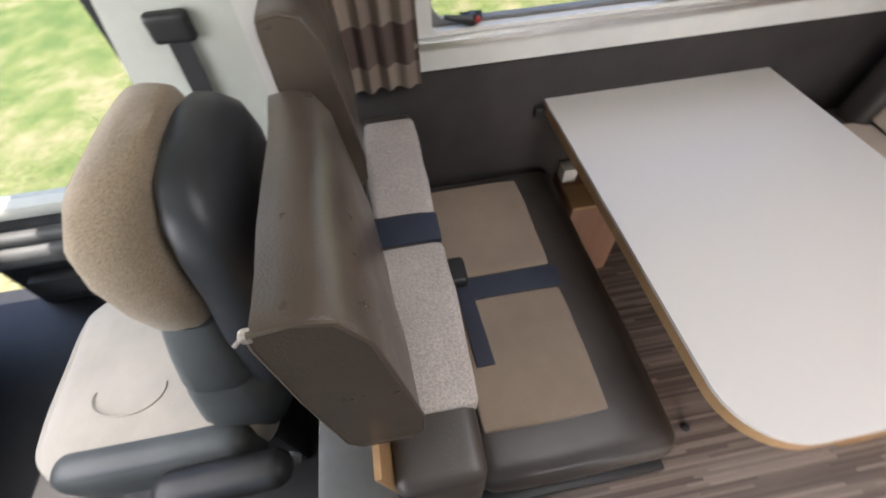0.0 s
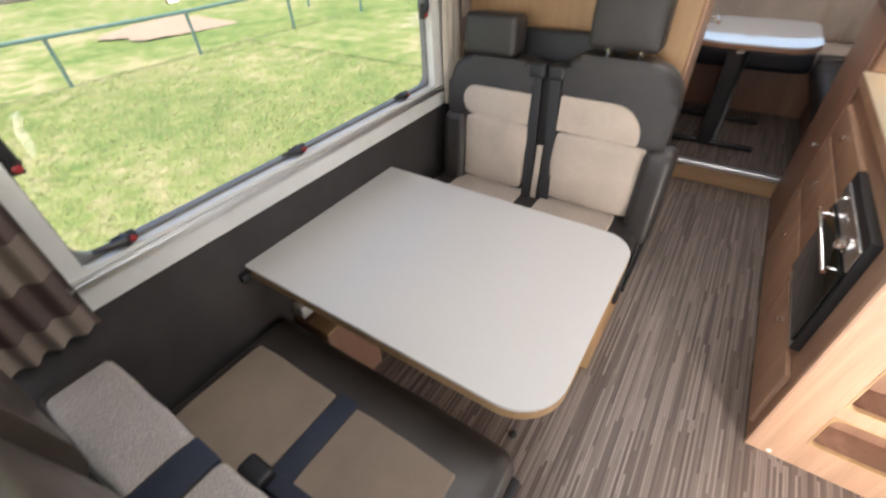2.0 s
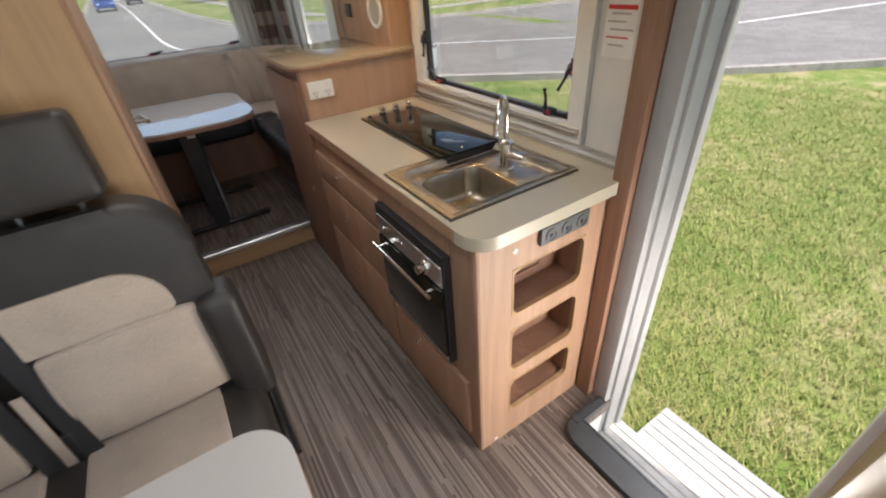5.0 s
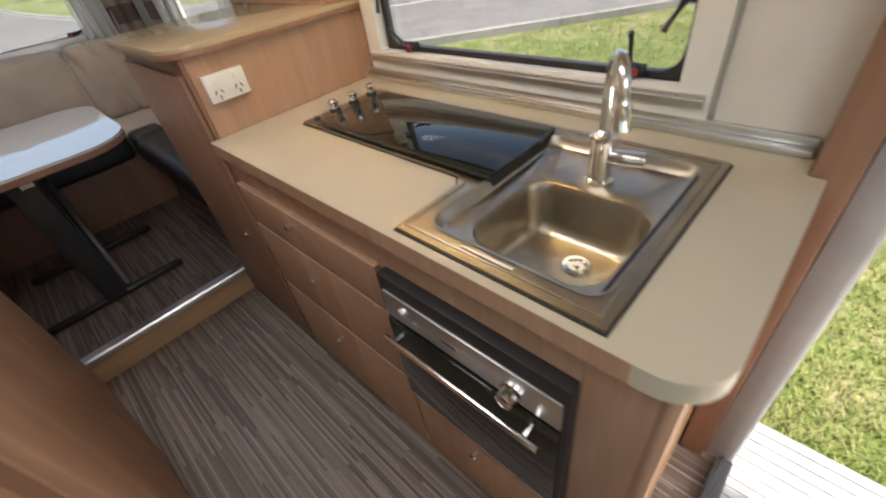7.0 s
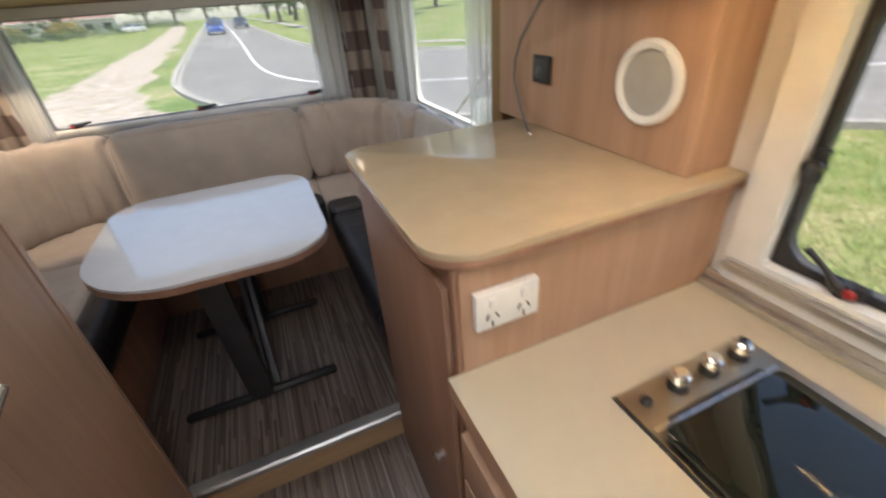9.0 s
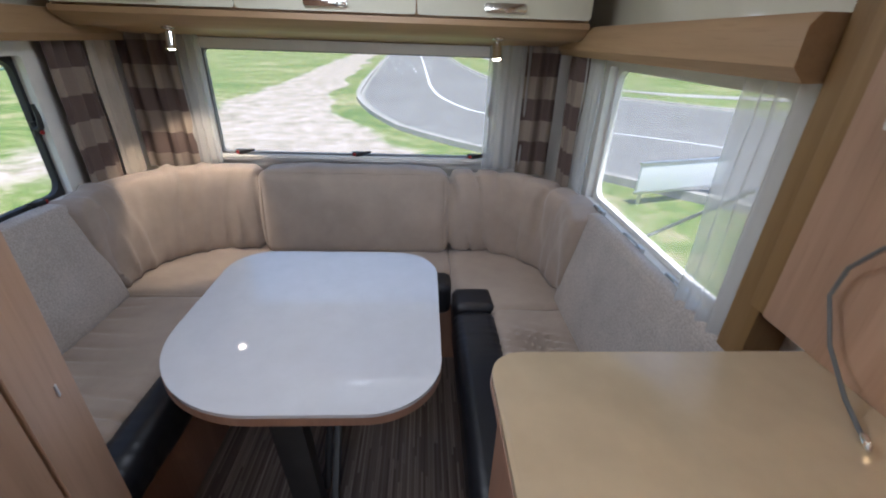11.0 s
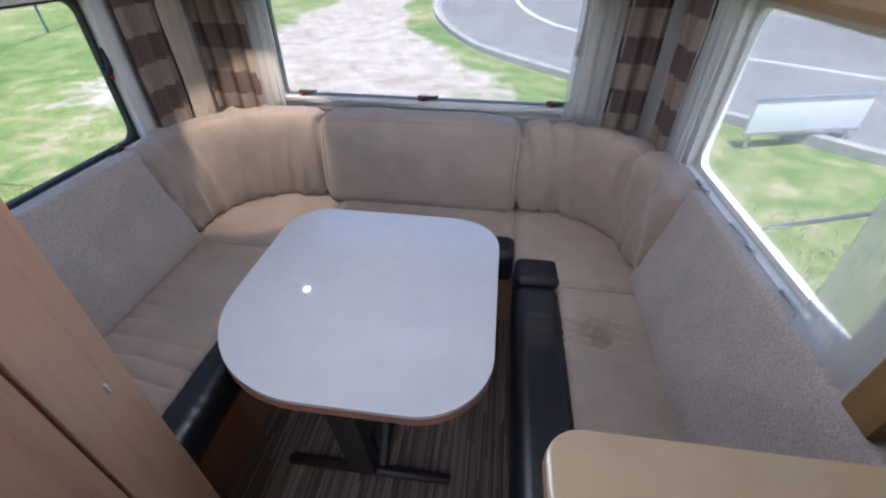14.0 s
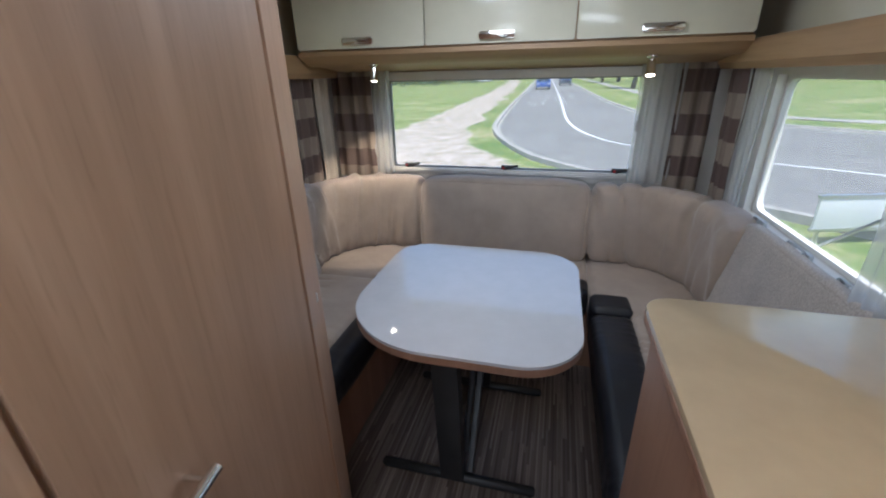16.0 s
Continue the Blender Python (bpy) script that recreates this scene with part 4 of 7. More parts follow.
def basin(mat, parent):
    """Sunken deck with the tap hole, and the bowl in it, as one pressed sheet."""
    bm = bmesh.new()
    loops = []
    for rect, ins, z, r in ((RECESS, -0.002, 0.9745, 0.037), (RECESS, 0.002, 0.9735, 0.035), (RECESS, 0.006, 0.966, 0.034), (RECESS, 0.010, DECK + 0.005, 0.032), (RECESS, 0.016, DECK, 0.028),
                            (BOWL, -0.004, DECK, 0.062), (BOWL, 0.004, DECK - 0.004, 0.056), (BOWL, 0.009, DECK - 0.015, 0.052), (BOWL, 0.016, DECK - 0.085, 0.050), (BOWL, 0.022, DECK - 0.102, 0.046), (BOWL, 0.036, DECK - 0.112, 0.040), (BOWL, 0.085, DECK - 0.116, 0.025)):
        u0, v0, u1, v1 = rect
        loops.append([bm.verts.new((u, v, z)) for u, v in rrect(u0 + ins, v0 + ins, u1 - ins, v1 - ins, r, 8)])
    for a, b in zip(loops, loops[1:]):
        for i in range(len(a)):
            j = (i + 1) % len(a)
            bm.faces.new((a[i], a[j], b[j], b[i]))
    bm.faces.new(loops[-1])
    return part("bowl", bm, mat, parent, "deep brushed steel bowl with sunken tap deck")


basin(STEEL, hb)
part("drain", lathe([(0.028, 0.0), (0.027, 0.004), (0.018, 0.005), (0.016, 0.001), (0.006, 0.001), (0.005, 0.006)], (1.79, 1.60, DECK - 0.1155), (0, 0, 1), 20), CHROME, hb, "round steel drain")
part("handle_slot", tube([(1.592, 1.60, 0.974), (1.592, 1.70, 0.974)], 0.005, 8), STEEL, hb)
part("hob_tray", box((1.79, 1.803, 0.955), (2.03, 2.41, 0.968)), BLACK, hb)
gl = part("glass_lid", prism(rrect(1.770, 1.784, 2.016, 2.380, 0.012), "xy", 0.980, 0.987, 0.0015), BLACKGLASS, hb, "black glass hob lid")
part("lid_seal", joined(box((1.772, 1.786, 0.9745), (2.010, 1.800, 0.9795), 0.002), box((1.800, 1.800, 0.975), (1.82, 2.35, 0.9795), 0.002), box((1.990, 1.800, 0.975), (2.006, 2.35, 0.9795), 0.002)), RUBBER, gl)
part("lid_side", box((1.786, 1.788, DECK + 0.001), (2.000, 1.7975, 0.974), 0.002), BLACK, hb, "black side of the hob")
part("hinge_bar", tube([(1.768, 2.388, 0.9755), (2.030, 2.388, 0.9755)], 0.0025, 8), CHROME, hb, "polished hinge bar")
part("lid_grip", lathe([(0.008, 0), (0.008, 0.004), (0.003, 0.006)], (1.79, 2.05, 0.9875), (0, 0, 1), 12), BLACK, gl)
part("ignition_button", lathe([(0.009, 0), (0.009, 0.006), (0.006, 0.009)], (1.797, 2.432, 0.973), (0, 0, 1), 14), BLACK, hb, "black ignition button")
for x in (1.862, 1.932, 2.002):
    k = part("control_knob", lathe([(0.016, 0), (0.016, 0.008), (0.013, 0.012)], (x, 2.432, 0.973), (0, 0, 1), 16), BLACK, hb, "black control knob")
    part("cap", lathe([(0.013, 0), (0.015, 0.004), (0.015, 0.018), (0.011, 0.022)], (x, 2.432, 0.985), (0, 0, 1), 16), CHROME, k, "chrome cap")

TX, TY = 1.914, 1.632
tp = thing("tap", "tall chrome swan-neck kitchen tap", "tap", (TX, TY, DECK))
part("body", lathe([(0.027, 0), (0.027, 0.006), (0.021, 0.010), (0.021, 0.083), (0.023, 0.086), (0.023, 0.092), (0.016, 0.096), (0.010, 0.104)], (TX, TY, DECK + 0.0005), (0, 0, 1), 24), CHROME, tp)
AX, AY = -0.81, -0.59
sp = [Vector((TX, TY, z)) for z in (1.045, 1.085, 1.125)] + [Vector((TX + AX * 0.052 * (1 - math.cos(radians(a))), TY + AY * 0.052 * (1 - math.cos(radians(a))), 1.125 + 0.068 * math.sin(radians(a)))) for a in range(12, 169, 12)]
part("spout", tube(sp, 0.0088, 14), CHROME, tp)
tip = sp[-1]
part("nozzle", tube([tip + Vector((0, 0, 0.004)), tip + Vector((AX * 0.003, AY * 0.003, -0.006)), tip + Vector((AX * 0.010, AY * 0.010, -0.036))], [0.0095, 0.0122, 0.0122], 14), CHROME, tp)
part("lever", joined(tube([(TX, TY - 0.015, 1.005), (TX + 0.005, TY - 0.045, 1.006), (TX + 0.010, TY - 0.075, 1.007)], [0.013, 0.014, 0.014], 12), *[lathe([(0.0150, -0.0025), (0.0158, 0), (0.0150, 0.0025)], (TX + 0.005 + 0.00017 * k * 10, TY - 0.045 - 0.007 * k, 1.006), (0.16, -1, 0), 14) for k in range(5)]), CHROME, tp, "ribbed chrome lever")

ov = thing("oven", "built-in black-glass oven with steel control strip", "oven", (1.6, 1.69, 0.6))
part("frame", box((1.545, 1.47, 0.395), (1.573, 1.915, 0.838), 0.004), BLACK, ov)
part("control_strip", box((1.540, 1.48, 0.725), (1.546, 1.905, 0.80), 0.003), ALU, ov, "brushed steel control strip")
dr = part("oven_door", box((1.535, 1.48, 0.425), (1.546, 1.905, 0.715), 0.004), BLACKGLASS, ov, "black glass oven door")
part("door_handle", joined(tube([(1.505, 1.50, 0.695), (1.505, 1.885, 0.695)], 0.007, 10), tube([(1.505, 1.53, 0.695), (1.536, 1.53, 0.695)], 0.005), tube([(1.505, 1.855, 0.695), (1.536, 1.855, 0.695)], 0.005)), CHROME, dr, "chrome bar handle")
part("lower_strip", box((1.541, 1.48, 0.40), (1.547, 1.905, 0.42), 0.002), ALU, ov)
part("control_knob", lathe([(0.024, 0), (0.024, 0.008), (0.018, 0.012), (0.016, 0.03), (0.012, 0.032)], (1.540, 1.57, 0.757), (-1, 0, 0), 18), CHROME, ov, "chrome control knob")
part("ignition_button", lathe([(0.008, 0), (0.008, 0.006)], (1.540, 1.85, 0.765), (-1, 0, 0), 12), CHROME, ov)
part("mark_bar", box((1.5392, 1.70, 0.757), (1.5402, 1.74, 0.761)), BLACK, ov)

cp = thing("switch_panel", "grey switch panel with round sockets on the kitchen end", "switch panel", (1.89, 1.34, 0.87))
part("plate", box((1.79, 1.330, 0.848), (1.985, 1.3445, 0.905), 0.004), GREYPLASTIC, cp)
for x in (1.825, 1.888, 1.95):
    part("socket", joined(lathe([(0.021, 0), (0.021, 0.004), (0.017, 0.005), (0.016, 0.002)], (x, 1.330, 0.876), (0, -1, 0), 18), box((x - 0.005, 1.322, 0.872), (x + 0.005, 1.330, 0.880))), GREYPLASTIC, cp)

# ---- ledge cabinet beside the lounge ----
lc = thing("ledge_cabinet", "brown wood-grain side cabinet carrying a tan ledge", "cabinet", (1.85, 2.9, 0))
part("body", box((KX, 2.621, 0.0), (2.168, 3.19, 1.183), 0.003), WOOD_RED, lc)
part("front_panel", box((KX + 0.01, 2.6185, 0.967), (2.168, 2.6205, 1.183)), WOOD, lc)
cd = part("door", box((KX - 0.014, 2.635, 0.06), (KX - 0.001, 3.175, 1.14), 0.003), WOOD_RED, lc)
knob(cd, (KX - 0.014, 2.73, 0.59))
part("corner_strip", tube([(KX + 0.003, 2.622, 0.967), (KX + 0.003, 2.622, 1.182)], 0.006, 8), WOOD_RED, lc)
LP = rrect(1.535, 2.60, 2.165, 3.205, (0.085, 0.004, 0.004, 0.05), 8)
lt = part("ledge", prism(LP, "xy", 1.197, 1.210, 0.002), LEDGETOP, lc, "glossy tan laminate ledge")
part("edge_band", prism([(1.82 + (u - 1.82) * 1.003, 2.87 + (v - 2.87) * 1.003) for u, v in LP], "xy", 1.184, 1.1965, 0.002), WOOD_RED, lt, "brown edge band")
gp = thing("power_point", "white double power point above the worktop", "power point", (1.655, 2.61, 1.10))
plateo = part("plate", box((1.598, 2.602, 1.060), (1.714, 2.618, 1.132), 0.004), WHITE, gp)
for x in (1.627, 1.685):
    part("switch", box((x - 0.006, 2.598, 1.105), (x + 0.006, 2.602, 1.121), 0.001), WHITE, plateo)
    part("slots", joined(turned(box((x - 0.010, 2.6008, 1.080), (x - 0.007, 2.6022, 1.092)), about((x - 0.008, 2.6, 1.086), ry=28)), turned(box((x + 0.007, 2.6008, 1.080), (x + 0.010, 2.6022, 1.092)), about((x + 0.008, 2.6, 1.086), ry=-28)), box((x - 0.0015, 2.6008, 1.066), (x + 0.0015, 2.6022, 1.077))), BLACK, plateo, "dark pin slots")

structure("panel_right", box((2.05, 2.64, 1.2105), (2.168, 3.30, CEIL - 0.002), 0.003), WOOD, "wood-grain wall panel above the ledge", "wall panel")
structure("panel_post", joined(box((2.055, 3.30, 1.2105), (2.168, 3.34, CEIL - 0.002), 0.004), box((2.085, 3.342, 1.06), (2.168, 3.41, CEIL - 0.002), 0.004)), WOOD_GOLD, "honey wood post at the end of the ledge", "post")
rv = thing("round_vent", "round white wall speaker grille on wood panel", "speaker", (2.048, 2.76, 1.36))
part("ring", lathe([(0.058, 0), (0.076, 0.0), (0.076, 0.008), (0.070, 0.012), (0.060, 0.010), (0.058, 0.0)], (2.049, 2.755, 1.361), (-1, 0, 0), 32, caps=False), WHITE, rv)
part("grille", lathe([(0.060, 0.0), (0.060, 0.005), (0.035, 0.007), (0.0, 0.0075)], (2.0495, 2.755, 1.361), (-1, 0, 0), 32), plain("grey_grille", (0.36, 0.35, 0.31), 0.6, grain=900, bumpy=0.6), rv, "grey grille")
for a in range(4):
    part("screw", lathe([(0.004, 0), (0.003, 0.002)], (2.037, 2.755 + 0.066 * math.cos(a * 1.571 + 0.6), 1.361 + 0.066 * math.sin(a * 1.571 + 0.6)), (-1, 0, 0), 8), WHITE, rv)
so = thing("aerial_socket", "small black wall socket on the wood panel", "socket", (2.048, 3.097, 1.34))
part("plate", box((2.040, 3.050, 1.322), (2.0495, 3.118, 1.386), 0.003), BLACK, so)
part("inset", box((2.0385, 3.060, 1.331), (2.0405, 3.108, 1.377), 0.001), DARKPLASTIC, so)
part("plug", lathe([(0.012, 0), (0.012, 0.004), (0.008, 0.012)], (2.0385, 3.086, 1.350), (-1, 0, 0), 14), GREYPLASTIC, so)
tv = thing("television", "flat black television with silver edge above the ledge", "television", (1.98, 2.92, 1.58))
part("case", box((1.955, 2.60, 1.572), (1.995, 3.165, 1.94), 0.006), BLACK, tv)
part("screen", box((1.951, 2.625, 1.598), (1.9555, 3.140, 1.925), 0.001), BLACKGLASS, tv)
part("silver_edge", joined(box((1.9525, 3.141, 1.566), (1.9965, 3.168, 1.945), 0.004), box((1.9525, 2.60, 1.562), (1.9965, 3.140, 1.5715), 0.003)), ALU, tv, "silver plastic edge")
part("bracket", box((1.996, 2.85, 1.66), (2.049, 3.0, 1.80), 0.004), GREYPLASTIC, tv)
part("control_lip", box((1.948, 2.70, 1.545), (1.992, 3.06, 1.5615), 0.004), BLACK, tv, "black control bar")
part("badge", box((1.9465, 2.91, 1.550), (1.9482, 2.945, 1.557)), WHITE, tv, "small pale badge")
cb = [(1.985, 3.0, 1.548), (1.992, 3.02, 1.51), (2.01, 3.09, 1.465), (2.03, 3.16, 1.42), (2.038, 3.195, 1.37), (2.038, 3.20, 1.32), (2.03, 3.16, 1.26), (2.005, 3.09, 1.225), (1.985, 3.04, 1.2145)]
tcab = thing("loose_cable", "thin grey aerial cable hanging onto the ledge", "cable", (1.99, 3.0, 1.2))
part("wire", tube([p for a, b in zip(cb, cb[1:]) for p in (Vector(a), Vector(a).lerp(Vector(b), 0.5))] + [Vector(cb[-1])], 0.0032, 8), GREYPLASTIC, tcab)
part("plug", lathe([(0.005, 0), (0.006, 0.004), (0.006, 0.016), (0.003, 0.018), (0.003, 0.026)], (1.985, 3.04, 1.2165), (-0.5, -0.85, -0.05), 10), CHROME, tcab)
nt = thing("notice", "white safety notice with red headings on wall", "notice", (2.157, 1.44, 1.4))
part("sheet", box((2.1565, 1.40, 1.275), (2.1578, 1.50, 1.66)), plain("notice_paper", (0.78, 0.77, 0.75), 0.5, bumpy=0.02), nt)
REDINK = plain("red_ink", (0.60, 0.04, 0.04), 0.5, bumpy=0.0)
GREYINK = plain("grey_ink", (0.35, 0.33, 0.33), 0.5, bumpy=0.0)
for z in (1.48, 1.405):
    part("heading", box((2.1558, 1.405, z - 0.011), (2.1564, 1.495, z)), REDINK, nt, "red heading bar")
for i in range(18):
    z = 1.64 - i * 0.0195
    if min(abs(z - 1.476), abs(z - 1.40)) > 0.011:
        part("line_of_print", box((2.1558, 1.408 + 0.012 * (i % 3), z - 0.004), (2.1564, 1.492 - 0.010 * (i % 2), z)), REDINK if i % 4 == 0 else GREYINK, nt)


# ---- overhead lockers ----
def locker_row(name, plane_x, y0, y1, z_bot, n, s, label, back):
    """Cream-fronted overhead lockers along a side wall; s: +1 if they open towards larger x."""
    t = thing(name, label, "overhead locker", (plane_x, (y0 + y1) / 2, z_bot))
    a, b = sorted((back, plane_x - s * 0.02))
    part("carcass", box((a, y0, z_bot), (b, y1, CEIL - 0.002), 0.002), WOOD_HONEY, t)
    w = (y1 - y0) / n
    for i in range(n):
        d = part("door", prism(rrect(y0 + i * w + 0.003, z_bot + 0.004, y0 + (i + 1) * w - 0.003, CEIL - 0.02, 0.01), "yz", plane_x - s * 0.019, plane_x, 0.003), CREAM, t, "glossy cream door")
        yc = y0 + (i + 0.5) * w
        part("handle", joined(prism(rrect(yc - 0.075, z_bot + 0.015, yc + 0.075, z_bot + 0.045, 0.008), "yz", plane_x + s * 0.001, plane_x + s * 0.012, 0.003), prism(rrect(yc - 0.05, z_bot + 0.022, yc + 0.05, z_bot + 0.036, 0.005), "yz", plane_x + s * 0.012, plane_x + s * 0.017, 0.002)), CHROME, d, "brushed chrome grip")
    part("edge_trim", box((min(plane_x, plane_x - s * 0.018), y0, z_bot - 0.006), (max(plane_x, plane_x - s * 0.018), y1, z_bot + 0.002)), CHROME, t, "thin chrome trim")
    return t


def pelmet(name, front, back, y0, y1, z_top, drop, s, label):
    """Curved wooden underside below the lockers, from the front edge back to the wall."""
    pts = []
    for i in range(9):
        q = i / 8
        pts.append((front + (back - front) * q, z_top - 0.07 - (drop - 0.07) * math.sin(q * math.pi / 2)))
    prof = [(front, z_top - 0.007), (front + s * 0.008, z_top - 0.03)] + pts + [(back, z_top - 0.007)]
    bm = bmesh.new()
    a = [bm.verts.new((u, y0, v)) for u, v in prof]
    b = [bm.verts.new((u, y1, v)) for u, v in prof]
    bm.faces.new(a)
    bm.faces.new(b)
    for i in range(len(a)):
        j = (i + 1) % len(a)
        bm.faces.new((a[i], a[j], b[j], b[i]))
    return structure(name, bm, WOOD_H, label, "pelmet")


locker_row("overhead_lockers", 0.35, 0.02, 1.80, 1.64, 3, 1, "cream overhead lockers above the dinette window", 0.002)
pelmet("pelmet_left", 0.345, 0.16, 0.02, 1.80, 1.64, 0.125, 1, "curved wooden pelmet under the dinette lockers")
# lip added to block direct sight of the glowing diodes
structure("glare_lip", box((1.836, 1.475, 1.552), (1.850, 2.636, 1.592), 0.004), WOOD_H, "added wooden lip under the kitchen lockers, hiding the light strip", "pelmet")
structure("pelmet_board_left", box((0.002, 0.0, 1.505), (0.16, 1.949, 1.53), 0.003), WOOD_H, "wooden board above the dinette window", "pelmet")
locker_row("overhead_lockers", 1.83, 1.48, 2.635, 1.655, 2, -1, "cream overhead lockers above the kitchen", 2.156)
pelmet("pelmet_kitchen", 1.835, 2.155, 1.47, 2.638, 1.655, 0.08, -1, "wooden pelmet under the kitchen lockers")
structure("rail_lounge_left", prism([(0.002, 1.60), (0.10, 1.595), (0.125, 1.62), (0.125, 1.68), (0.11, 1.70), (0.002, 1.70)], "xz", 3.28, 4.858), WOOD_H, "wooden rail above the lounge side window", "pelmet")
structure("rail_lounge_right", prism([(2.168, 1.60), (2.06, 1.595), (2.035, 1.62), (2.035, 1.68), (2.05, 1.70), (2.168, 1.70)], "xz", 3.42, 4.858), WOOD_H, "wooden rail above the lounge window", "pelmet")
structure("wall_lining_left", box((0.001, 3.275, 1.701), (0.012, 4.858, CEIL - 0.002)), CREAM, "cream lining above the wooden rail", "wall")
structure("wall_lining_right", box((2.158, 3.415, 1.701), (2.169, 4.858, CEIL - 0.002)), CREAM, "cream lining above the lounge window", "wall")

rl = thing("rear_lockers", "three cream overhead lockers above the rear window", "overhead locker", (1.08, 4.4, 1.73))
part("carcass", box((0.135, 4.425, 1.712), (2.035, 4.858, CEIL - 0.002)), WOOD_HONEY, rl)
for i in range(3):
    x0 = 0.135 + i * 0.6333
    d = part("door", prism(rrect(x0 + 0.003, 1.718, x0 + 0.6303, CEIL - 0.02, 0.01), "xz", 4.40, 4.42, 0.003), CREAM, rl, "glossy cream door")
    xc = x0 + 0.3167
    part("handle", joined(prism(rrect(xc - 0.075, 1.732, xc + 0.075, 1.762, 0.008), "xz", 4.387, 4.399, 0.003), prism(rrect(xc - 0.05, 1.739, xc + 0.05, 1.754, 0.005), "xz", 4.382, 4.387, 0.002)), CHROME, d, "brushed chrome grip")
prof = [(4.405, 1.710)] + [(4.40 + 0.12 * i / 8, 1.69 - 0.042 * math.sin(math.pi / 2 * i / 8)) for i in range(9)] + [(4.52, 1.655), (4.857, 1.62), (4.857, 1.710)]
structure("pelmet_rear", prism(prof, "yz", 0.135, 2.035), WOOD_HX, "curved wooden pelmet below the rear lockers", "pelmet")


def spot(p, aim, hang_len, label="lit chrome reading spotlight under the lockers"):
    p, a = Vector(p), Vector(aim).normalized()
    t = thing("spotlight", label, "spotlight", p, "reading spotlights")
    part("base", lathe([(0.024, 0), (0.024, -0.006), (0.018, -0.010)], p, (0, 0, 1), 18), CHROME, t)
    j = p + Vector((0, 0, -hang_len))
    part("stem", tube([p, j], 0.004, 8), CHROME, t)
    hd = part("head", lathe([(0.010, -0.035), (0.017, -0.03), (0.018, 0.02), (0.021, 0.03), (0.019, 0.03), (0.017, 0.024), (0.016, -0.02), (0.0, -0.02)], j, a, 18, caps=False), CHROME, t)
    part("bulb", lathe([(0.017, 0.0), (0.012, 0.006), (0.0, 0.009)], j + a * 0.024, a, 14), GLOW, hd, "glowing lens")
    return t


spot((0.20, 0.62, 1.525), (0.35, 0.1, -1), 0.045)
spot((0.20, 1.24, 1.525), (0.35, 0.1, -1), 0.045)
spot((0.478, 4.49, 1.655), (0.0, -0.20, -1), 0.05)
spot((1.714, 4.49, 1.655), (0.0, -0.35, -1), 0.05)
spot((1.97, 2.71, 1.60), (-0.3, -0.1, -1), 0.05)

# ceiling lights
for y in (1.6, 3.6):
    cl = thing("ceiling_light", "round lit white ceiling light", "ceiling light", (1.05, y, CEIL), "ceiling lights")
    part("rim", lathe([(0.075, 0), (0.075, -0.01), (0.066, -0.014), (0.06, -0.010), (0.06, 0)], (1.05, y, CEIL - 0.001), (0, 0, 1), 24, caps=False), WHITE, cl)
    part("diffuser", lathe([(0.060, 0), (0.058, -0.012), (0.0, -0.014)], (1.05, y, CEIL - 0.001), (0, 0, 1), 24), glowing("warm_diffuser", (1.0, 0.90, 0.75), 6.0), cl, "glowing diffuser")
# light strip below the kitchen lockers
ls = thing("light_strip", "warm lit strip of small lights under the kitchen lockers", "light strip", (1.85, 2.2, 1.57))
part("channel", box((1.868, 1.86, 1.5745), (1.886, 2.60, 1.5775)), ALU, ls)
part("diodes", joined(*[box((1.873, 1.87 + 0.0165 * i, 1.5722), (1.881, 1.877 + 0.0165 * i, 1.5743)) for i in range(44)]), glowing("warm_diode", (1.0, 0.68, 0.32), 115.0), ls, "glowing diodes")

# ---- rear lounge ----
lb = thing("lounge_bench", "wooden U-shaped lounge base around the rear table", "bench", (1.08, 4.2, 0.14))
part("side_panel", box((0.01, 3.295, 0.141), (0.62, 4.855, 0.50), 0.004), WOOD_RED, lb)
part("side_panel", box((1.665, 3.195, 0.141), (2.165, 4.855, 0.50), 0.004), WOOD_RED, lb)
part("rear_panel", box((0.622, 4.40, 0.141), (1.663, 4.855, 0.50), 0.004), WOOD_RED, lb)
part("catch", box((1.658, 3.62, 0.44), (1.664, 3.66, 0.46), 0.001), ALU, lb)

SEAT = 0.648


def seat_pad(name, lo, hi, label, mat=LOUNGE, seed=0.0, wr=0.006, band=None, amount=0.010):
    c = (Vector(lo) + Vector(hi)) / 2
    t = thing(name, label, "cushion", (c.x, c.y, lo[2]), "lounge seat cushions")
    part("pad", cushion(lo, hi, 0.04, amount, wr, 20, 10, seed), mat, t)
    if band:
        part("front_band", cushion(*band, 0.045, 0.008, 0.004, 16, 22, seed), LEATHER_BLACK, t, "black leather front band")
    return t


def folds(period, depth, axis, seed):
    """Creases that run across a cushion at a near-regular distance."""
    def fn(p, nrm):
        a = p[axis] / period + noise.noise(Vector((p.x * 3 + seed, p.y * 3.5, p.z * 3))) * 0.7
        m = max(0.0, noise.noise(Vector((p.x * 3.1, p.y * 3.1 + seed, p.z * 2))) + 0.35)
        return -depth * m * (0.5 + 0.5 * math.cos(2 * math.pi * a)) ** 4 + 0.003 * noise.noise(p * 8)
    return fn


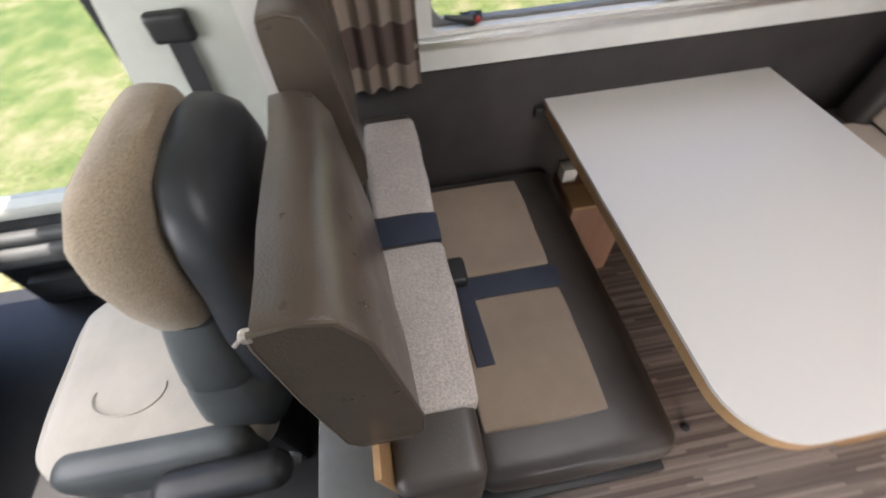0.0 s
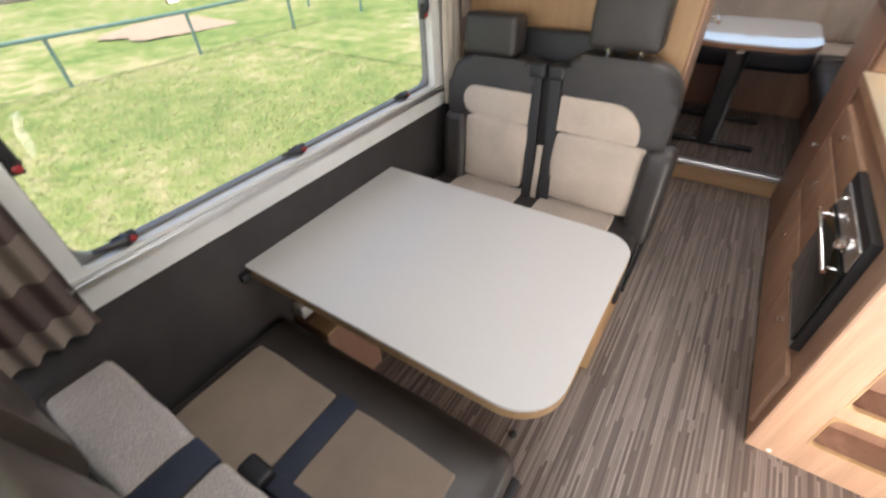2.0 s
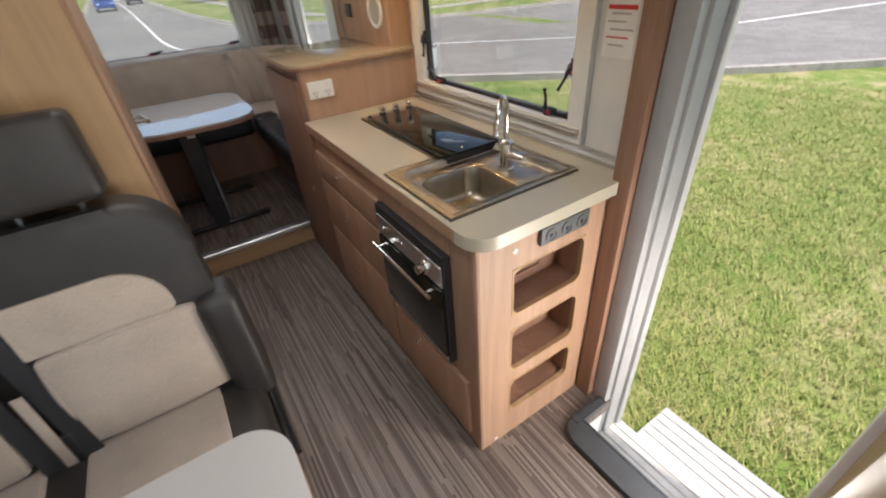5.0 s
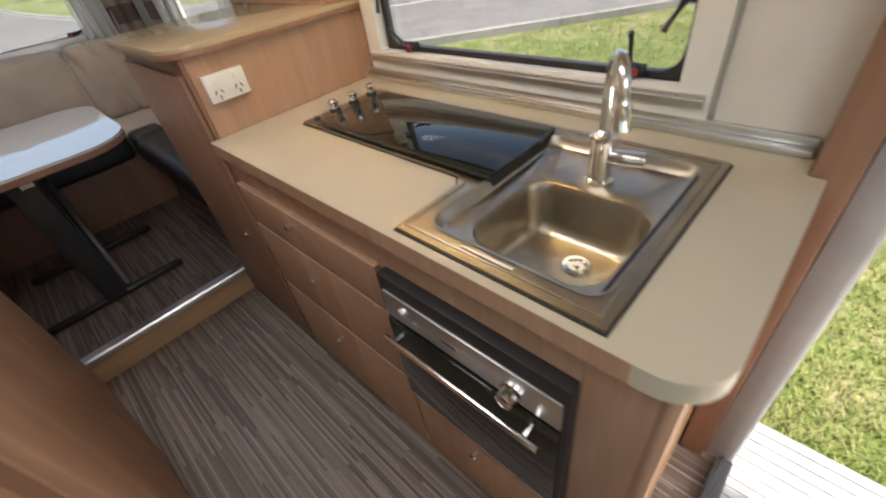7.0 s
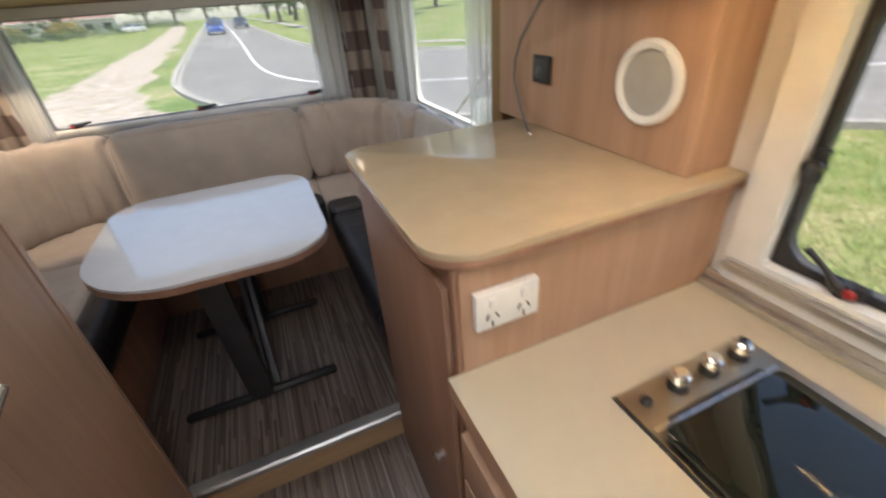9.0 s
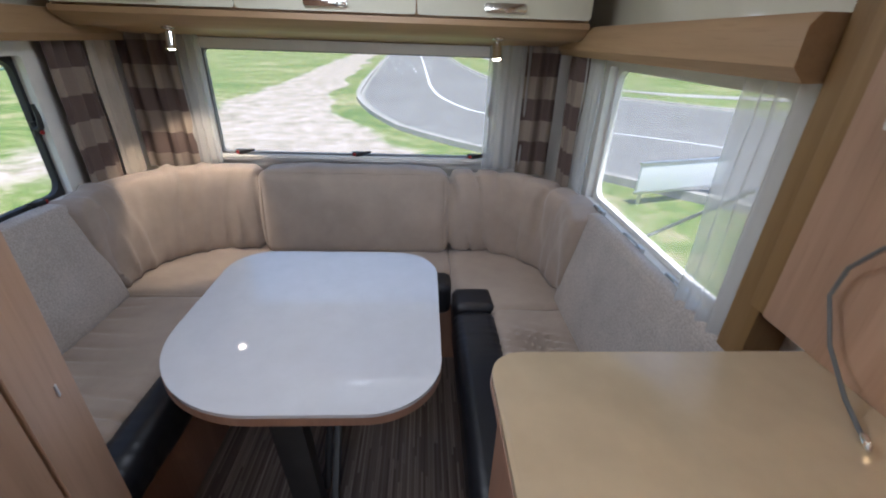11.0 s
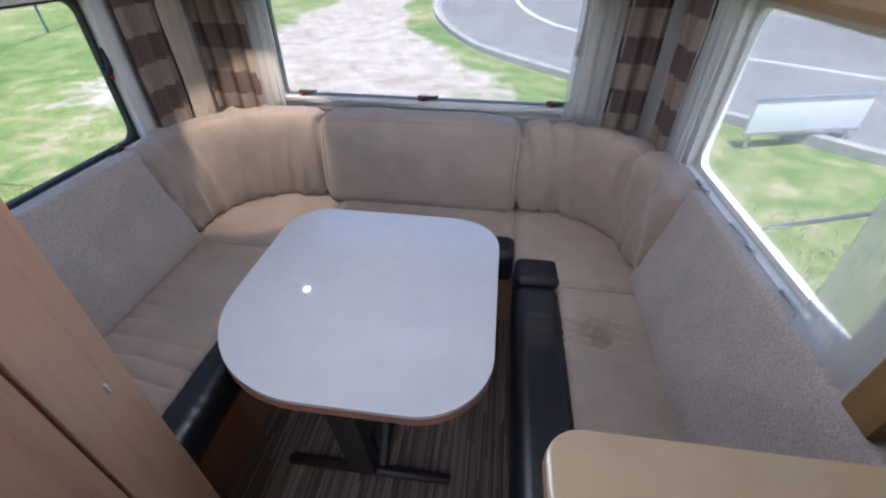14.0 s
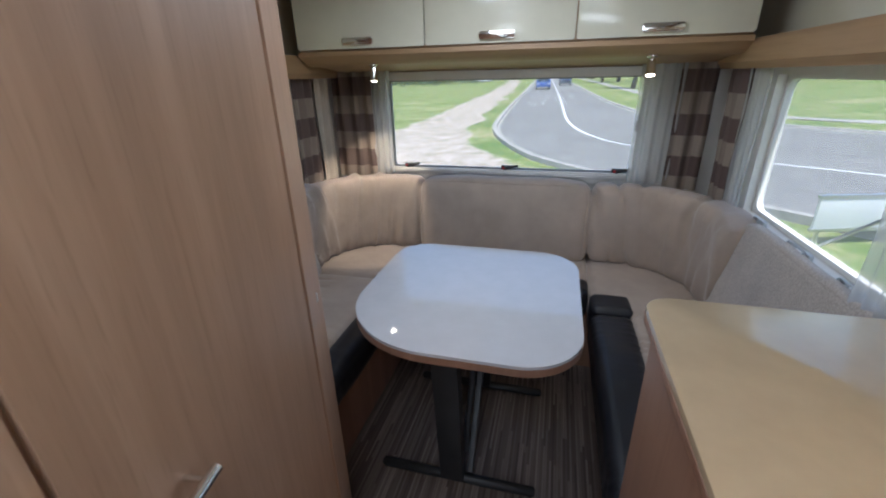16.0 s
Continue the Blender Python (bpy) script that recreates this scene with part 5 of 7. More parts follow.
sl = thing("seat_cushion", "beige cloth seat cushion with creases and black front", "cushion", (0.35, 3.75, 0.5), "lounge seat cushions")
part("pad", soft((0.03, 3.300, 0.502), (0.575, 4.23, SEAT), 0.04, 120, folds(0.075, 0.015, 1, 2.0)), LOUNGE, sl)
part("front_band", soft((0.550, 3.300, 0.485), (0.690, 4.23, SEAT - 0.014), 0.055, 60, folds(0.05, 0.004, 1, 5.0)), LEATHER_BLACK, sl, "black leather front band")
sr = thing("seat_cushion", "beige cloth seat cushion with a dented middle", "cushion", (1.85, 3.7, 0.5), "lounge seat cushions")


def dent(p, nrm):
    d = math.hypot((p.x - 1.84) / 0.09, (p.y - 3.91) / 0.06)
    ridge = math.sin(p.y * 150 + p.x * 50 + 2.5 * noise.noise(p * 14))
    small = 0.0022 * max(0.0, math.sin(p.y * 95 + 3 * noise.noise(p * 5))) ** 4
    return -0.018 * math.exp(-d * d) * (1 + 1.5 * ridge) + 0.003 * noise.noise(p * 7) - small


part("pad", soft((1.725, 3.200, 0.502), (2.13, 4.135, SEAT), 0.03, 70, dent), LOUNGE, sr)
part("front_band", soft((1.558, 3.200, 0.485), (1.740, 4.135, SEAT - 0.006), 0.045, 64, folds(0.033, 0.008, 1, 9.0)), LEATHER_BLACK, sr, "black leather front band")
sc = thing("seat_cushion", "beige cloth corner seat cushion by the window", "cushion", (1.85, 4.4, 0.5), "lounge seat cushions")
part("pad", cushion((1.572, 4.145, 0.502), (2.13, 4.84, SEAT - 0.008), 0.035, 0.006, 0.006, 16, 9, 4), LOUNGE, sc)
part("front_band", cushion((1.566, 4.140, 0.485), (1.745, 4.300, SEAT - 0.002), 0.03, 0.002, 0.002, 8), LEATHER_BLACK, sc, "black leather corner square")
sm = thing("seat_cushion", "beige cloth rear seat cushion with black front", "cushion", (1.1, 4.5, 0.5), "lounge seat cushions")
part("pad", cushion((0.705, 4.42, 0.502), (1.565, 4.84, SEAT), 0.035, 0.012, 0.006, 16, 9, 6), LOUNGE, sm)
part("front_band", cushion((0.705, 4.30, 0.485), (1.563, 4.45, SEAT - 0.006), 0.03, 0.006, 0.004, 14, 15, 3), LEATHER_BLACK, sm, "black leather front band")
sq = thing("seat_cushion", "beige cloth corner seat cushion in shade", "cushion", (0.3, 4.5, 0.5), "lounge seat cushions")
part("pad", cushion((0.03, 4.238, 0.502), (0.698, 4.84, SEAT - 0.008), 0.035, 0.006, 0.006, 16, 9, 8), LOUNGE, sq)
part("front_band", cushion((0.55, 4.233, 0.485), (0.698, 4.38, SEAT - 0.001), 0.022, 0.002, 0.002, 8), LEATHER_BLACK, sq, "black leather corner square")


def back_pad(label, lo, hi, tilt, pivot, seed, amount=0.015, n=16):
    t = thing("back_cushion", label, "cushion", ((lo[0] + hi[0]) / 2, (lo[1] + hi[1]) / 2, lo[2]), "lounge back cushions")
    bm = soft(lo, hi, 0.045, n, lambda p, nrm: puffed(lo, hi, amount, 0.006, 7, seed)(p, nrm))
    part("pad", turned(bm, about(pivot, *tilt)), LOUNGE, t)
    return t


back_pad("plump beige cloth back cushion under the rear window", (0.640, 4.612, 0.640), (1.550, 4.80, 1.062), (-5, 0, 0), (1.08, 4.64, 0.66), 1, 0.022, 26)


def side_back(label, x_wall, x_top, x_bot, y0, y1, seed):
    t = thing("back_cushion", label, "cushion", ((x_wall + x_bot) / 2, (y0 + y1) / 2, 0.64), "lounge back cushions")
    lo, hi = (min(x_wall, x_bot), y0, 0.64), (max(x_wall, x_bot), y1, 1.05)
    bm = soft(lo, hi, 0.022, 24, puffed(lo, hi, 0.010, 0.006, 9, seed))
    for v in bm.verts:
        q = (v.co.z - 0.64) / 0.4
        k = (v.co.x - x_wall) / (x_bot - x_wall)
        v.co.x += (x_top - x_bot) * q * k
    part("pad", bm, LOUNGE_PALE_LIT, t)
    return t


side_back("beige back cushion beside the wardrobe, lightened for window light", 0.03, 0.105, 0.222, 3.30, 4.225, 3)
side_back("speckled pale back cushion under the side window", 2.135, 2.085, 2.000, 3.205, 4.215, 7)


def corner_back(label, cx, cy, sx, seed, straight):
    """Curved back cushion that turns the corner; sx: +1 if the side wall lies towards larger x."""
    t = thing("back_cushion", label, "cushion", (cx, cy, 0.64), "lounge back cushions")
    path = []
    r = 0.385
    ends = [(-straight, r), (-straight + 0.03, r), (-0.04, r)]
    for i in range(13):
        a = radians(90 - 90 * i / 12)
        ends.append((r * math.cos(a), r * math.sin(a)))
    ends += [(r, -0.06), (r, -0.125)]
    th = 0.15
    sec = []
    for u, v in rrect(-0.5, 0.0, 0.5, 1.0, 0.22, 4):
        sec.append((u, v))
    bm = bmesh.new()
    rows = []
    for k, (a, b) in enumerate(ends):
        p0, p1 = ends[max(k - 1, 0)], ends[min(k + 1, len(ends) - 1)]
        tx, ty = p1[0] - p0[0], p1[1] - p0[1]
        ln = math.hypot(tx, ty)
        nx, ny = -ty / ln, tx / ln
        edge = 0.80 if k in (0, len(ends) - 1) else 0.97 if k in (1, len(ends) - 2) else 1.0
        row = []
        for u, v in sec:
            z = 0.645 + 0.415 * (0.5 + (v - 0.5) * edge)
            lean = 0.05 * (v - 0.1)
            w = noise.noise(Vector((k * 0.75 + seed, v * 1.6 + u * 0.4, seed))) * 0.020 - 0.020 * max(0, math.sin(k * 1.55 + v * 3 + seed)) ** 3
            off = u * th * edge - lean * 0.0 + (w if u < 0 else 0) * (-1)
            g = 1 + lean * 0.9
            row.append(bm.verts.new((cx + sx * (a * g + nx * off), cy + b * g + ny * off, z)))
        rows.append(row)
    for a, b in zip(rows, rows[1:]):
        for i in range(len(sec)):
            j = (i + 1) % len(sec)
            bm.faces.new((a[i], a[j], b[j], b[i]))
    bm.faces.new(rows[0])
    bm.faces.new(rows[-1])
    bmesh.ops.remove_doubles(bm, verts=bm.verts[:], dist=1e-5)
    bmesh.ops.subdivide_edges(bm, edges=bm.edges[:], cuts=3, use_grid_fill=True, smooth=0.6)
    bm.normal_update()
    mv = []
    for v in bm.verts:
        a = math.atan2(v.co.y - cy, sx * (v.co.x - cx))
        h = (v.co.z - 0.645) / 0.415
        fan = math.sin((a - 0.78) * (26 - 9 * h) + 2.2 * noise.noise(Vector((a * 2 + seed, h * 2.5, 0))))
        m = max(0.0, noise.noise(Vector((a * 2.2 + seed, h * 1.7, 5))) + 0.30)
        seam = math.exp(-((a - 0.80 - 0.1 * (h - 0.5)) / 0.022) ** 2)
        mv.append((v, v.normal * (-0.030 * m * max(0.0, fan) ** 3 - 0.008 * seam)))
    for v, d in mv:
        v.co += d
    part("pad", bm, LOUNGE, t, angle=80)
    return t


corner_back("wrinkled beige corner back cushion by the side window", 1.685, 4.318, 1, 1.3, 0.125)
corner_back("beige corner back cushion under a lit spotlight", 0.495, 4.33, -1, 7.1, 0.135)

rt = thing("lounge_table", "glossy white rounded table on black pedestal legs", "table", (1.12, 3.8, 0.14))
RTP = rrect(0.705, 3.395, 1.487, 4.215, (0.33, 0.19, 0.17, 0.15), 14)
part("tabletop", prism(RTP, "xy", 0.850, 0.860, 0.003), TABLE_GLOSS, rt)
part("edge_band", prism([(1.12 + (u - 1.12) * 1.003, 3.78 + (v - 3.78) * 1.003) for u, v in RTP], "xy", 0.826, 0.8495, 0.004), WOOD_RED, rt, "brown edge band")
part("top_bracket", joined(box((0.90, 3.47, 0.800), (1.30, 3.53, 0.8255), 0.004), box((0.90, 4.00, 0.800), (1.30, 4.06, 0.8255), 0.004), box((1.04, 3.53, 0.806), (1.14, 4.00, 0.8255), 0.003)), BLACK, rt)


def bar(a, b, wx, wt_):
    """A flat steel bar from a to b, wx wide across the van."""
    a, b = Vector(a), Vector(b)
    d = b - a
    bm = box((-wx / 2, -wt_ / 2, 0), (wx / 2, wt_ / 2, d.length), 0.004)
    return turned(bm, Matrix.Translation(a) @ Matrix.Rotation(math.atan2(-d.y, d.z), 4, "X"))


for y in (3.58, 4.12):
    part("foot", tube([(0.786, y, 0.160), (0.796, y, 0.160), (1.375, y, 0.160), (1.385, y, 0.160)], [0.012, 0.019, 0.019, 0.012], 12), BLACK, rt, "black steel foot")
part("leg", bar((1.075, 3.58, 0.17), (1.075, 3.495, 0.81), 0.088, 0.05), BLACK, rt)
part("leg", bar((1.10, 4.12, 0.17), (1.10, 4.04, 0.81), 0.075, 0.04), BLACK, rt)
part("brace", bar((1.138, 3.60, 0.175), (1.138, 4.02, 0.805), 0.022, 0.035), DARKPLASTIC, rt)
part("gas_spring", tube([(1.110, 3.63, 0.24), (1.110, 3.80, 0.50), (1.110, 3.95, 0.74)], [0.012, 0.012, 0.006], 10), DARKPLASTIC, rt, "dark gas spring")
part("tag", box((1.075, 3.4675, 0.787), (1.118, 3.4695, 0.803)), WHITE, rt, "small white label")


# ---- curtains ----
def curtain(name, plane, u0, u1, z0, z1, d, n_folds, amp, mat, label, taper=0.0, seed=0.0, tie=0.0):
    f = MAPS[plane]
    bm = bmesh.new()
    uv = bm.loops.layers.uv.new("UVMap")
    nu, nv = n_folds * 10, 14
    cols, where = [], {}
    for i in range(nu + 1):
        col = []
        for j in range(nv + 1):
            q, h = i / nu, j / nv
            mid = (u0 + u1) / 2
            squeeze = 1 - taper * (1 - h) - tie * math.exp(-((h - 0.25) / 0.18) ** 2)
            u = mid + (u0 + (u1 - u0) * q - mid) * squeeze
            w = amp * math.sin(2 * math.pi * n_folds * q + 0.8 * noise.noise(Vector((q * 3, h * 2, seed)))) * (0.6 + 0.4 * h) + 0.006 * noise.noise(Vector((q * 5, h * 4, seed + 3)))
            v = bm.verts.new(f(u, z0 + (z1 - z0) * h + 0.006 * noise.noise(Vector((q * 6, seed, 0))) * (1 - h), d + w))
            where[v] = (q * (u1 - u0) * 2.2, z0 + (z1 - z0) * h)
            col.append(v)
        cols.append(col)
    for a, b in zip(cols, cols[1:]):
        for j in range(nv):
            face = bm.faces.new((a[j], b[j], b[j + 1], a[j + 1]))
            for lp in face.loops:
                lp[uv].uv = where[lp.vert]
    return single(name, bm, mat, label, "curtain")


curtain("curtain", "yz", 0.05, 0.245, 0.835, 1.50, 0.042, 4, 0.016, PLAID, "brown plaid curtain gathered beside the dinette window", seed=1)
curtain("curtain", "yz", 1.72, 1.86, 0.87, 1.50, 0.05, 3, 0.014, CURTAIN, "cream curtain gathered beside the belted seat", 0.1, 2)
curtain("curtain", "yz", 1.86, 1.94, 0.86, 1.50, 0.06, 2, 0.014, PLAID, "brown plaid curtain edge by the partition", 0, 3)
curtain("curtain", "yz", 4.42, 4.62, 1.02, 1.62, 0.055, 3, 0.020, PLAID, "brown plaid curtain on the side wall of the lounge", 0.0, 4)
curtain("curtain", "yz", 4.63, 4.78, 1.02, 1.62, 0.06, 2, 0.016, CURTAIN, "beige curtain lining in the lounge corner", 0.0, 11)
curtain("curtain", "xz", 0.07, 0.32, 1.03, 1.63, 4.80, 3, 0.020, PLAID, "brown plaid curtain beside the rear window", 0.0, 5)
curtain("sheer_curtain", "xz", 0.31, 0.43, 1.05, 1.63, 4.80, 3, 0.012, SHEER, "white net curtain at the rear window", 0.0, 6)
curtain("sheer_curtain", "xz", 1.73, 1.93, 1.05, 1.63, 4.80, 4, 0.014, SHEER, "white net curtain bunched at the rear window", 0.0, 7)
curtain("curtain", "xz", 1.90, 2.06, 1.03, 1.63, 4.78, 2, 0.020, PLAID, "brown plaid curtain in the lounge corner", 0.0, 8)
curtain("curtain", "yz", 4.50, 4.68, 1.02, 1.62, 2.09, 3, 0.020, PLAID, "brown plaid curtain by the lounge side window", 0.1, 9)
curtain("sheer_curtain", "yz", 4.36, 4.53, 1.02, 1.60, 2.10, 4, 0.012, SHEER, "white net curtain at the lounge side window", 0.15, 10)
curtain("sheer_curtain", "yz", 3.42, 3.60, 0.98, 1.60, 2.10, 4, 0.012, SHEER, "white net curtain at the end of the side window", 0.0, 12)
w4 = bpy.data.objects["window_4"]
for y in (3.62, 3.70, 3.88, 3.98, 4.20, 4.25):
    part("clip", joined(box((2.132, y - 0.016, 1.040), (2.146, y + 0.016, 1.062), 0.003), tube([(2.134, y, 1.060), (2.126, y, 1.068), (2.122, y + 0.004, 1.058)], 0.004, 6)), ALU, w4, "grey metal window clip")
for y in (3.66, 3.93):
    part("grip", tube([(2.130, y - 0.045, 1.066), (2.124, y - 0.02, 1.072), (2.124, y + 0.02, 1.072), (2.130, y + 0.045, 1.066)], 0.004, 8), ALU, w4, "thin steel pull")
part("stay", tube([(2.215, 3.99, 1.05), (2.27, 3.67, 1.33)], 0.006, 8), ALU, w4, "white window stay")

# ---- cab ----
cw = thing("windscreen", "clear cab windscreen", "windscreen", (1.1, -1.97, 0.84), kind="structure")
wsp = part("pane", prism([(-1.97, 0.87), (-1.965, 0.87), (-1.0, 1.63), (-1.005, 1.635)], "yz", -0.18, 2.3), GLASS, cw)
wsp.visible_shadow = False
ds = thing("driver_seat", "beige and grey cab seat with integral headrest", "seat", (0.45, -0.5, 0))
part("base", box((0.25, -0.72, 0.0), (0.72, -0.28, 0.30), 0.02), BLACK, ds)
SB = Matrix.Translation((-0.02, -0.06, -0.05)) @ about((0.47, -0.26, 0.50), rx=-8)
part("seat_cushion", cushion((0.27, -0.80, 0.27), (0.75, -0.28, 0.455), 0.07, 0.022, 0.003, 12), CLOTH_SEAT, ds)
part("seat_bolster", cushion((0.69, -0.74, 0.28), (0.785, -0.30, 0.46), 0.045, 0.004, 0.002, 8), LEATHER_GREY, ds, "grey leather side bolster")
part("seat_bolster", cushion((0.22, -0.74, 0.28), (0.315, -0.30, 0.46), 0.045, 0.004, 0.002, 8), LEATHER_GREY, ds, "grey leather side bolster")
part("seat_seam", tube([(0.60 + 0.055 * math.cos(a * 0.26), -0.58 + 0.085 * math.sin(a * 0.26), 0.4755) for a in range(-7, 8)], 0.0028, 6), CLOTH_SEAT, ds, "pressed seam of the seat")


def shell(rings, mat, name, label, cx=0.48, e=0.6):
    """A padded part lofted up the leaning backrest; rings of height, half width, front and back."""
    bm = bmesh.new()
    rows = []
    for z, h, f, b in rings:
        row = []
        for i in range(28):
            a = 2 * math.pi * i / 28
            c, s = math.cos(a), math.sin(a)
            x = cx + h * math.copysign(abs(c) ** e, c)
            y = -0.27 + (f + b) / 2 + (b - f) / 2 * math.copysign(abs(s) ** e, s)
            row.append(bm.verts.new((x, y, z)))
        rows.append(row)
    for a, b in zip(rows, rows[1:]):
        for i in range(28):
            j = (i + 1) % 28
            bm.faces.new((a[i], a[j], b[j], b[i]))
    bm.faces.new(rows[0])
    bm.faces.new(rows[-1])
    return part(name, turned(bm, SB), mat, ds, label, angle=60)


shell([(0.38, 0.21, -0.07, 0.09), (0.41, 0.25, -0.10, 0.125), (0.52, 0.262, -0.10, 0.13), (0.62, 0.25, -0.09, 0.118), (0.655, 0.236, -0.08, 0.10)], LEATHER_GREY, "backrest", "grey leather backrest")
shell([(0.652, 0.230, -0.075, 0.095), (0.668, 0.242, -0.085, 0.106), (0.75, 0.226, -0.076, 0.100), (0.825, 0.202, -0.066, 0.088), (0.846, 0.194, -0.060, 0.080)], LEATHER_GREY, "backrest_band", "grey leather band under the headrest")
shell([(0.843, 0.190, -0.056, 0.060), (0.858, 0.200, -0.068, 0.062), (0.92, 0.212, -0.084, 0.066), (1.00, 0.214, -0.094, 0.054), (1.06, 0.204, -0.092, 0.044), (1.105, 0.174, -0.076, 0.038), (1.136, 0.124, -0.046, 0.034), (1.150, 0.060, -0.014, 0.030)], fabric("tan_boucle", (0.40, 0.31, 0.215), speck=0.35, scale=300, weave=0.8), "headrest", "tan boucle headrest")
shell([(0.55, 0.200, 0.05, 0.120), (0.65, 0.220, 0.04, 0.150), (0.80, 0.210, 0.035, 0.160), (0.92, 0.204, 0.040, 0.164), (1.01, 0.196, 0.034, 0.156), (1.075, 0.176, 0.032, 0.138), (1.115, 0.134, 0.036, 0.110), (1.132, 0.07, 0.044, 0.084)], LEATHER_SLATE, "back_shell", "dark slate leather back of the seat")
part("armrest", turned(cushion((0.785, -0.50, 0.40), (0.865, -0.20, 0.475), 0.035, 0.003, 0.001, 6), about((0.82, -0.25, 0.47), rx=4)), BLACK, ds, "black armrest")
part("recliner", lathe([(0.05, 0), (0.05, 0.01), (0.03, 0.016)], (0.785, -0.25, 0.36), (1, 0, 0), 18), CHROME, ds)
bp = thing("cab_pillar", "pale moulded pillar trim with black belt guide", "pillar", (-0.05, -0.25, 0.0), kind="structure")
part("trim", prism([(-0.50, -0.06), (-0.16, -0.06), (0.0, -0.02), (0.0, 1.62), (-0.30, 1.62), (-0.44, 1.2), (-0.50, 0.80)], "yz", -0.10, -0.037, 0.012), PILLAR, bp)
part("inner_trim", box((-0.036, -0.16, 0.0), (-0.002, -0.005, 1.62), 0.012), PILLAR, bp)
part("belt_guide", soft((-0.037, -0.37, 0.99), (-0.005, -0.27, 1.06), 0.014, 4), BLACK, bp, "black belt guide")
part("belt", turned(box((-0.022, -0.342, 0.25), (-0.018, -0.292, 1.02)), about((-0.02, -0.32, 1.0), rx=-3)), WEB_BLACK, bp, "black seat belt")
cd2 = thing("cab_door", "grey cab door with window and pale inner trim", "door", (-0.12, -0.9, 0.0), kind="structure")
part("panel", joined(box((-0.16, -1.40, -0.05), (-0.10, -0.505, 0.475), 0.015), box((-0.10, -1.3, 0.10), (-0.04, -0.62, 0.20), 0.02)), DARKPLASTIC, cd2)
part("armrest", joined(soft((-0.10, -1.35, 0.30), (-0.015, -0.60, 0.385), 0.03, 6), soft((-0.10, -1.30, 0.385), (-0.045, -0.70, 0.43), 0.02, 5)), GREYPLASTIC, cd2, "grey moulded door armrest")
part("door_pull", tube([(-0.10, -0.80, 0.40), (-0.045, -0.80, 0.415), (-0.045, -1.0, 0.415), (-0.10, -1.0, 0.40)], 0.012, 8), BLACK, cd2, "black door pull")
part("door_top", box((-0.155, -1.40, 0.477), (-0.075, -0.505, 0.530), 0.018), PILLAR, cd2, "pale door capping")
part("window_edge", joined(box((-0.14, -0.515, 0.532), (-0.10, -0.49, 1.6), 0.005), box((-0.14, -1.43, 0.53), (-0.10, -1.40, 1.6), 0.005)), BLACK, cd2)
pn = part("pane", box((-0.125, -1.40, 0.525), (-0.121, -0.51, 1.6)), GLASS, cd2)
pn.visible_shadow = False
dash = thing("dashboard", "dark moulded dashboard with vents in the cab", "dashboard", (0.9, -1.5, 0.6), kind="structure")
part("body", soft((-0.10, -1.9, 0.3), (2.25, -1.38, 0.82), 0.08, 6), BLACK, dash)
part("pocket", soft((-0.06, -1.40, 0.5), (0.3, -1.30, 0.62), 0.02, 4), GREYPLASTIC, dash)
part("vent", soft((-0.04, -1.36, 0.66), (0.12, -1.34, 0.74), 0.01, 4), GREYPLASTIC, dash)
sw = thing("steering_wheel", "black steering wheel in the cab", "steering wheel", (0.45, -1.15, 0.75))
ringpts = [Vector((0.45 + 0.19 * math.cos(a * math.pi / 12), 0, 0.19 * math.sin(a * math.pi / 12))) for a in range(25)]
wm = Matrix.Translation((0, -1.12, 0.74)) @ pose(0, 0, 0, -60, 0, 0)
part("rim", turned(tube(ringpts, 0.015, 8), wm), BLACK, sw)
part("hub", turned(joined(tube([(0.28, 0, 0), (0.62, 0, 0)], 0.018, 8), lathe([(0.07, -0.02), (0.07, 0.02), (0.04, 0.03)], (0.45, 0, 0), (0, 1, 0), 16)), wm), GREYPLASTIC, sw)
part("column", tube([(0.45, -1.13, 0.73), (0.45, -1.4, 0.6)], 0.03, 8), BLACK, sw)
bx = thing("bench_end_box", "grey moulded side box behind the cab seat", "box", (0.9, -0.03, 0.0))
part("shell", box((0.62, -0.12, 0.0), (0.96, 0.045, 0.52), 0.02), GREYPLASTIC, bx)
part("wood_edge", prism([(0.05, 0.34), (0.06, 0.34), (0.072, 0.62), (0.05, 0.80), (0.04, 0.80), (0.058, 0.62)], "yz", 0.55, 0.955, 0.002), WOOD_HONEY, bx, "pale wooden edge")

# ---- outside ----
def rise(x, y):
    """The land climbs a little behind the van and beyond the road."""
    far = max(0.0, y - 14.0)
    side = max(0.0, x - 15.0 + 0.02 * y) if y > 0 else max(0.0, x - 26.0)
    back = 0.10 * min(1.0, max(0.0, (y - 5.5) / 4.0)) * min(1.0, max(0.0, (13.0 - x) / 4.0))
    return GROUND + back + 0.008 * min(far, 160) + 0.045 * min(side, 40) * min(1.0, max(0.0, y) / 14)


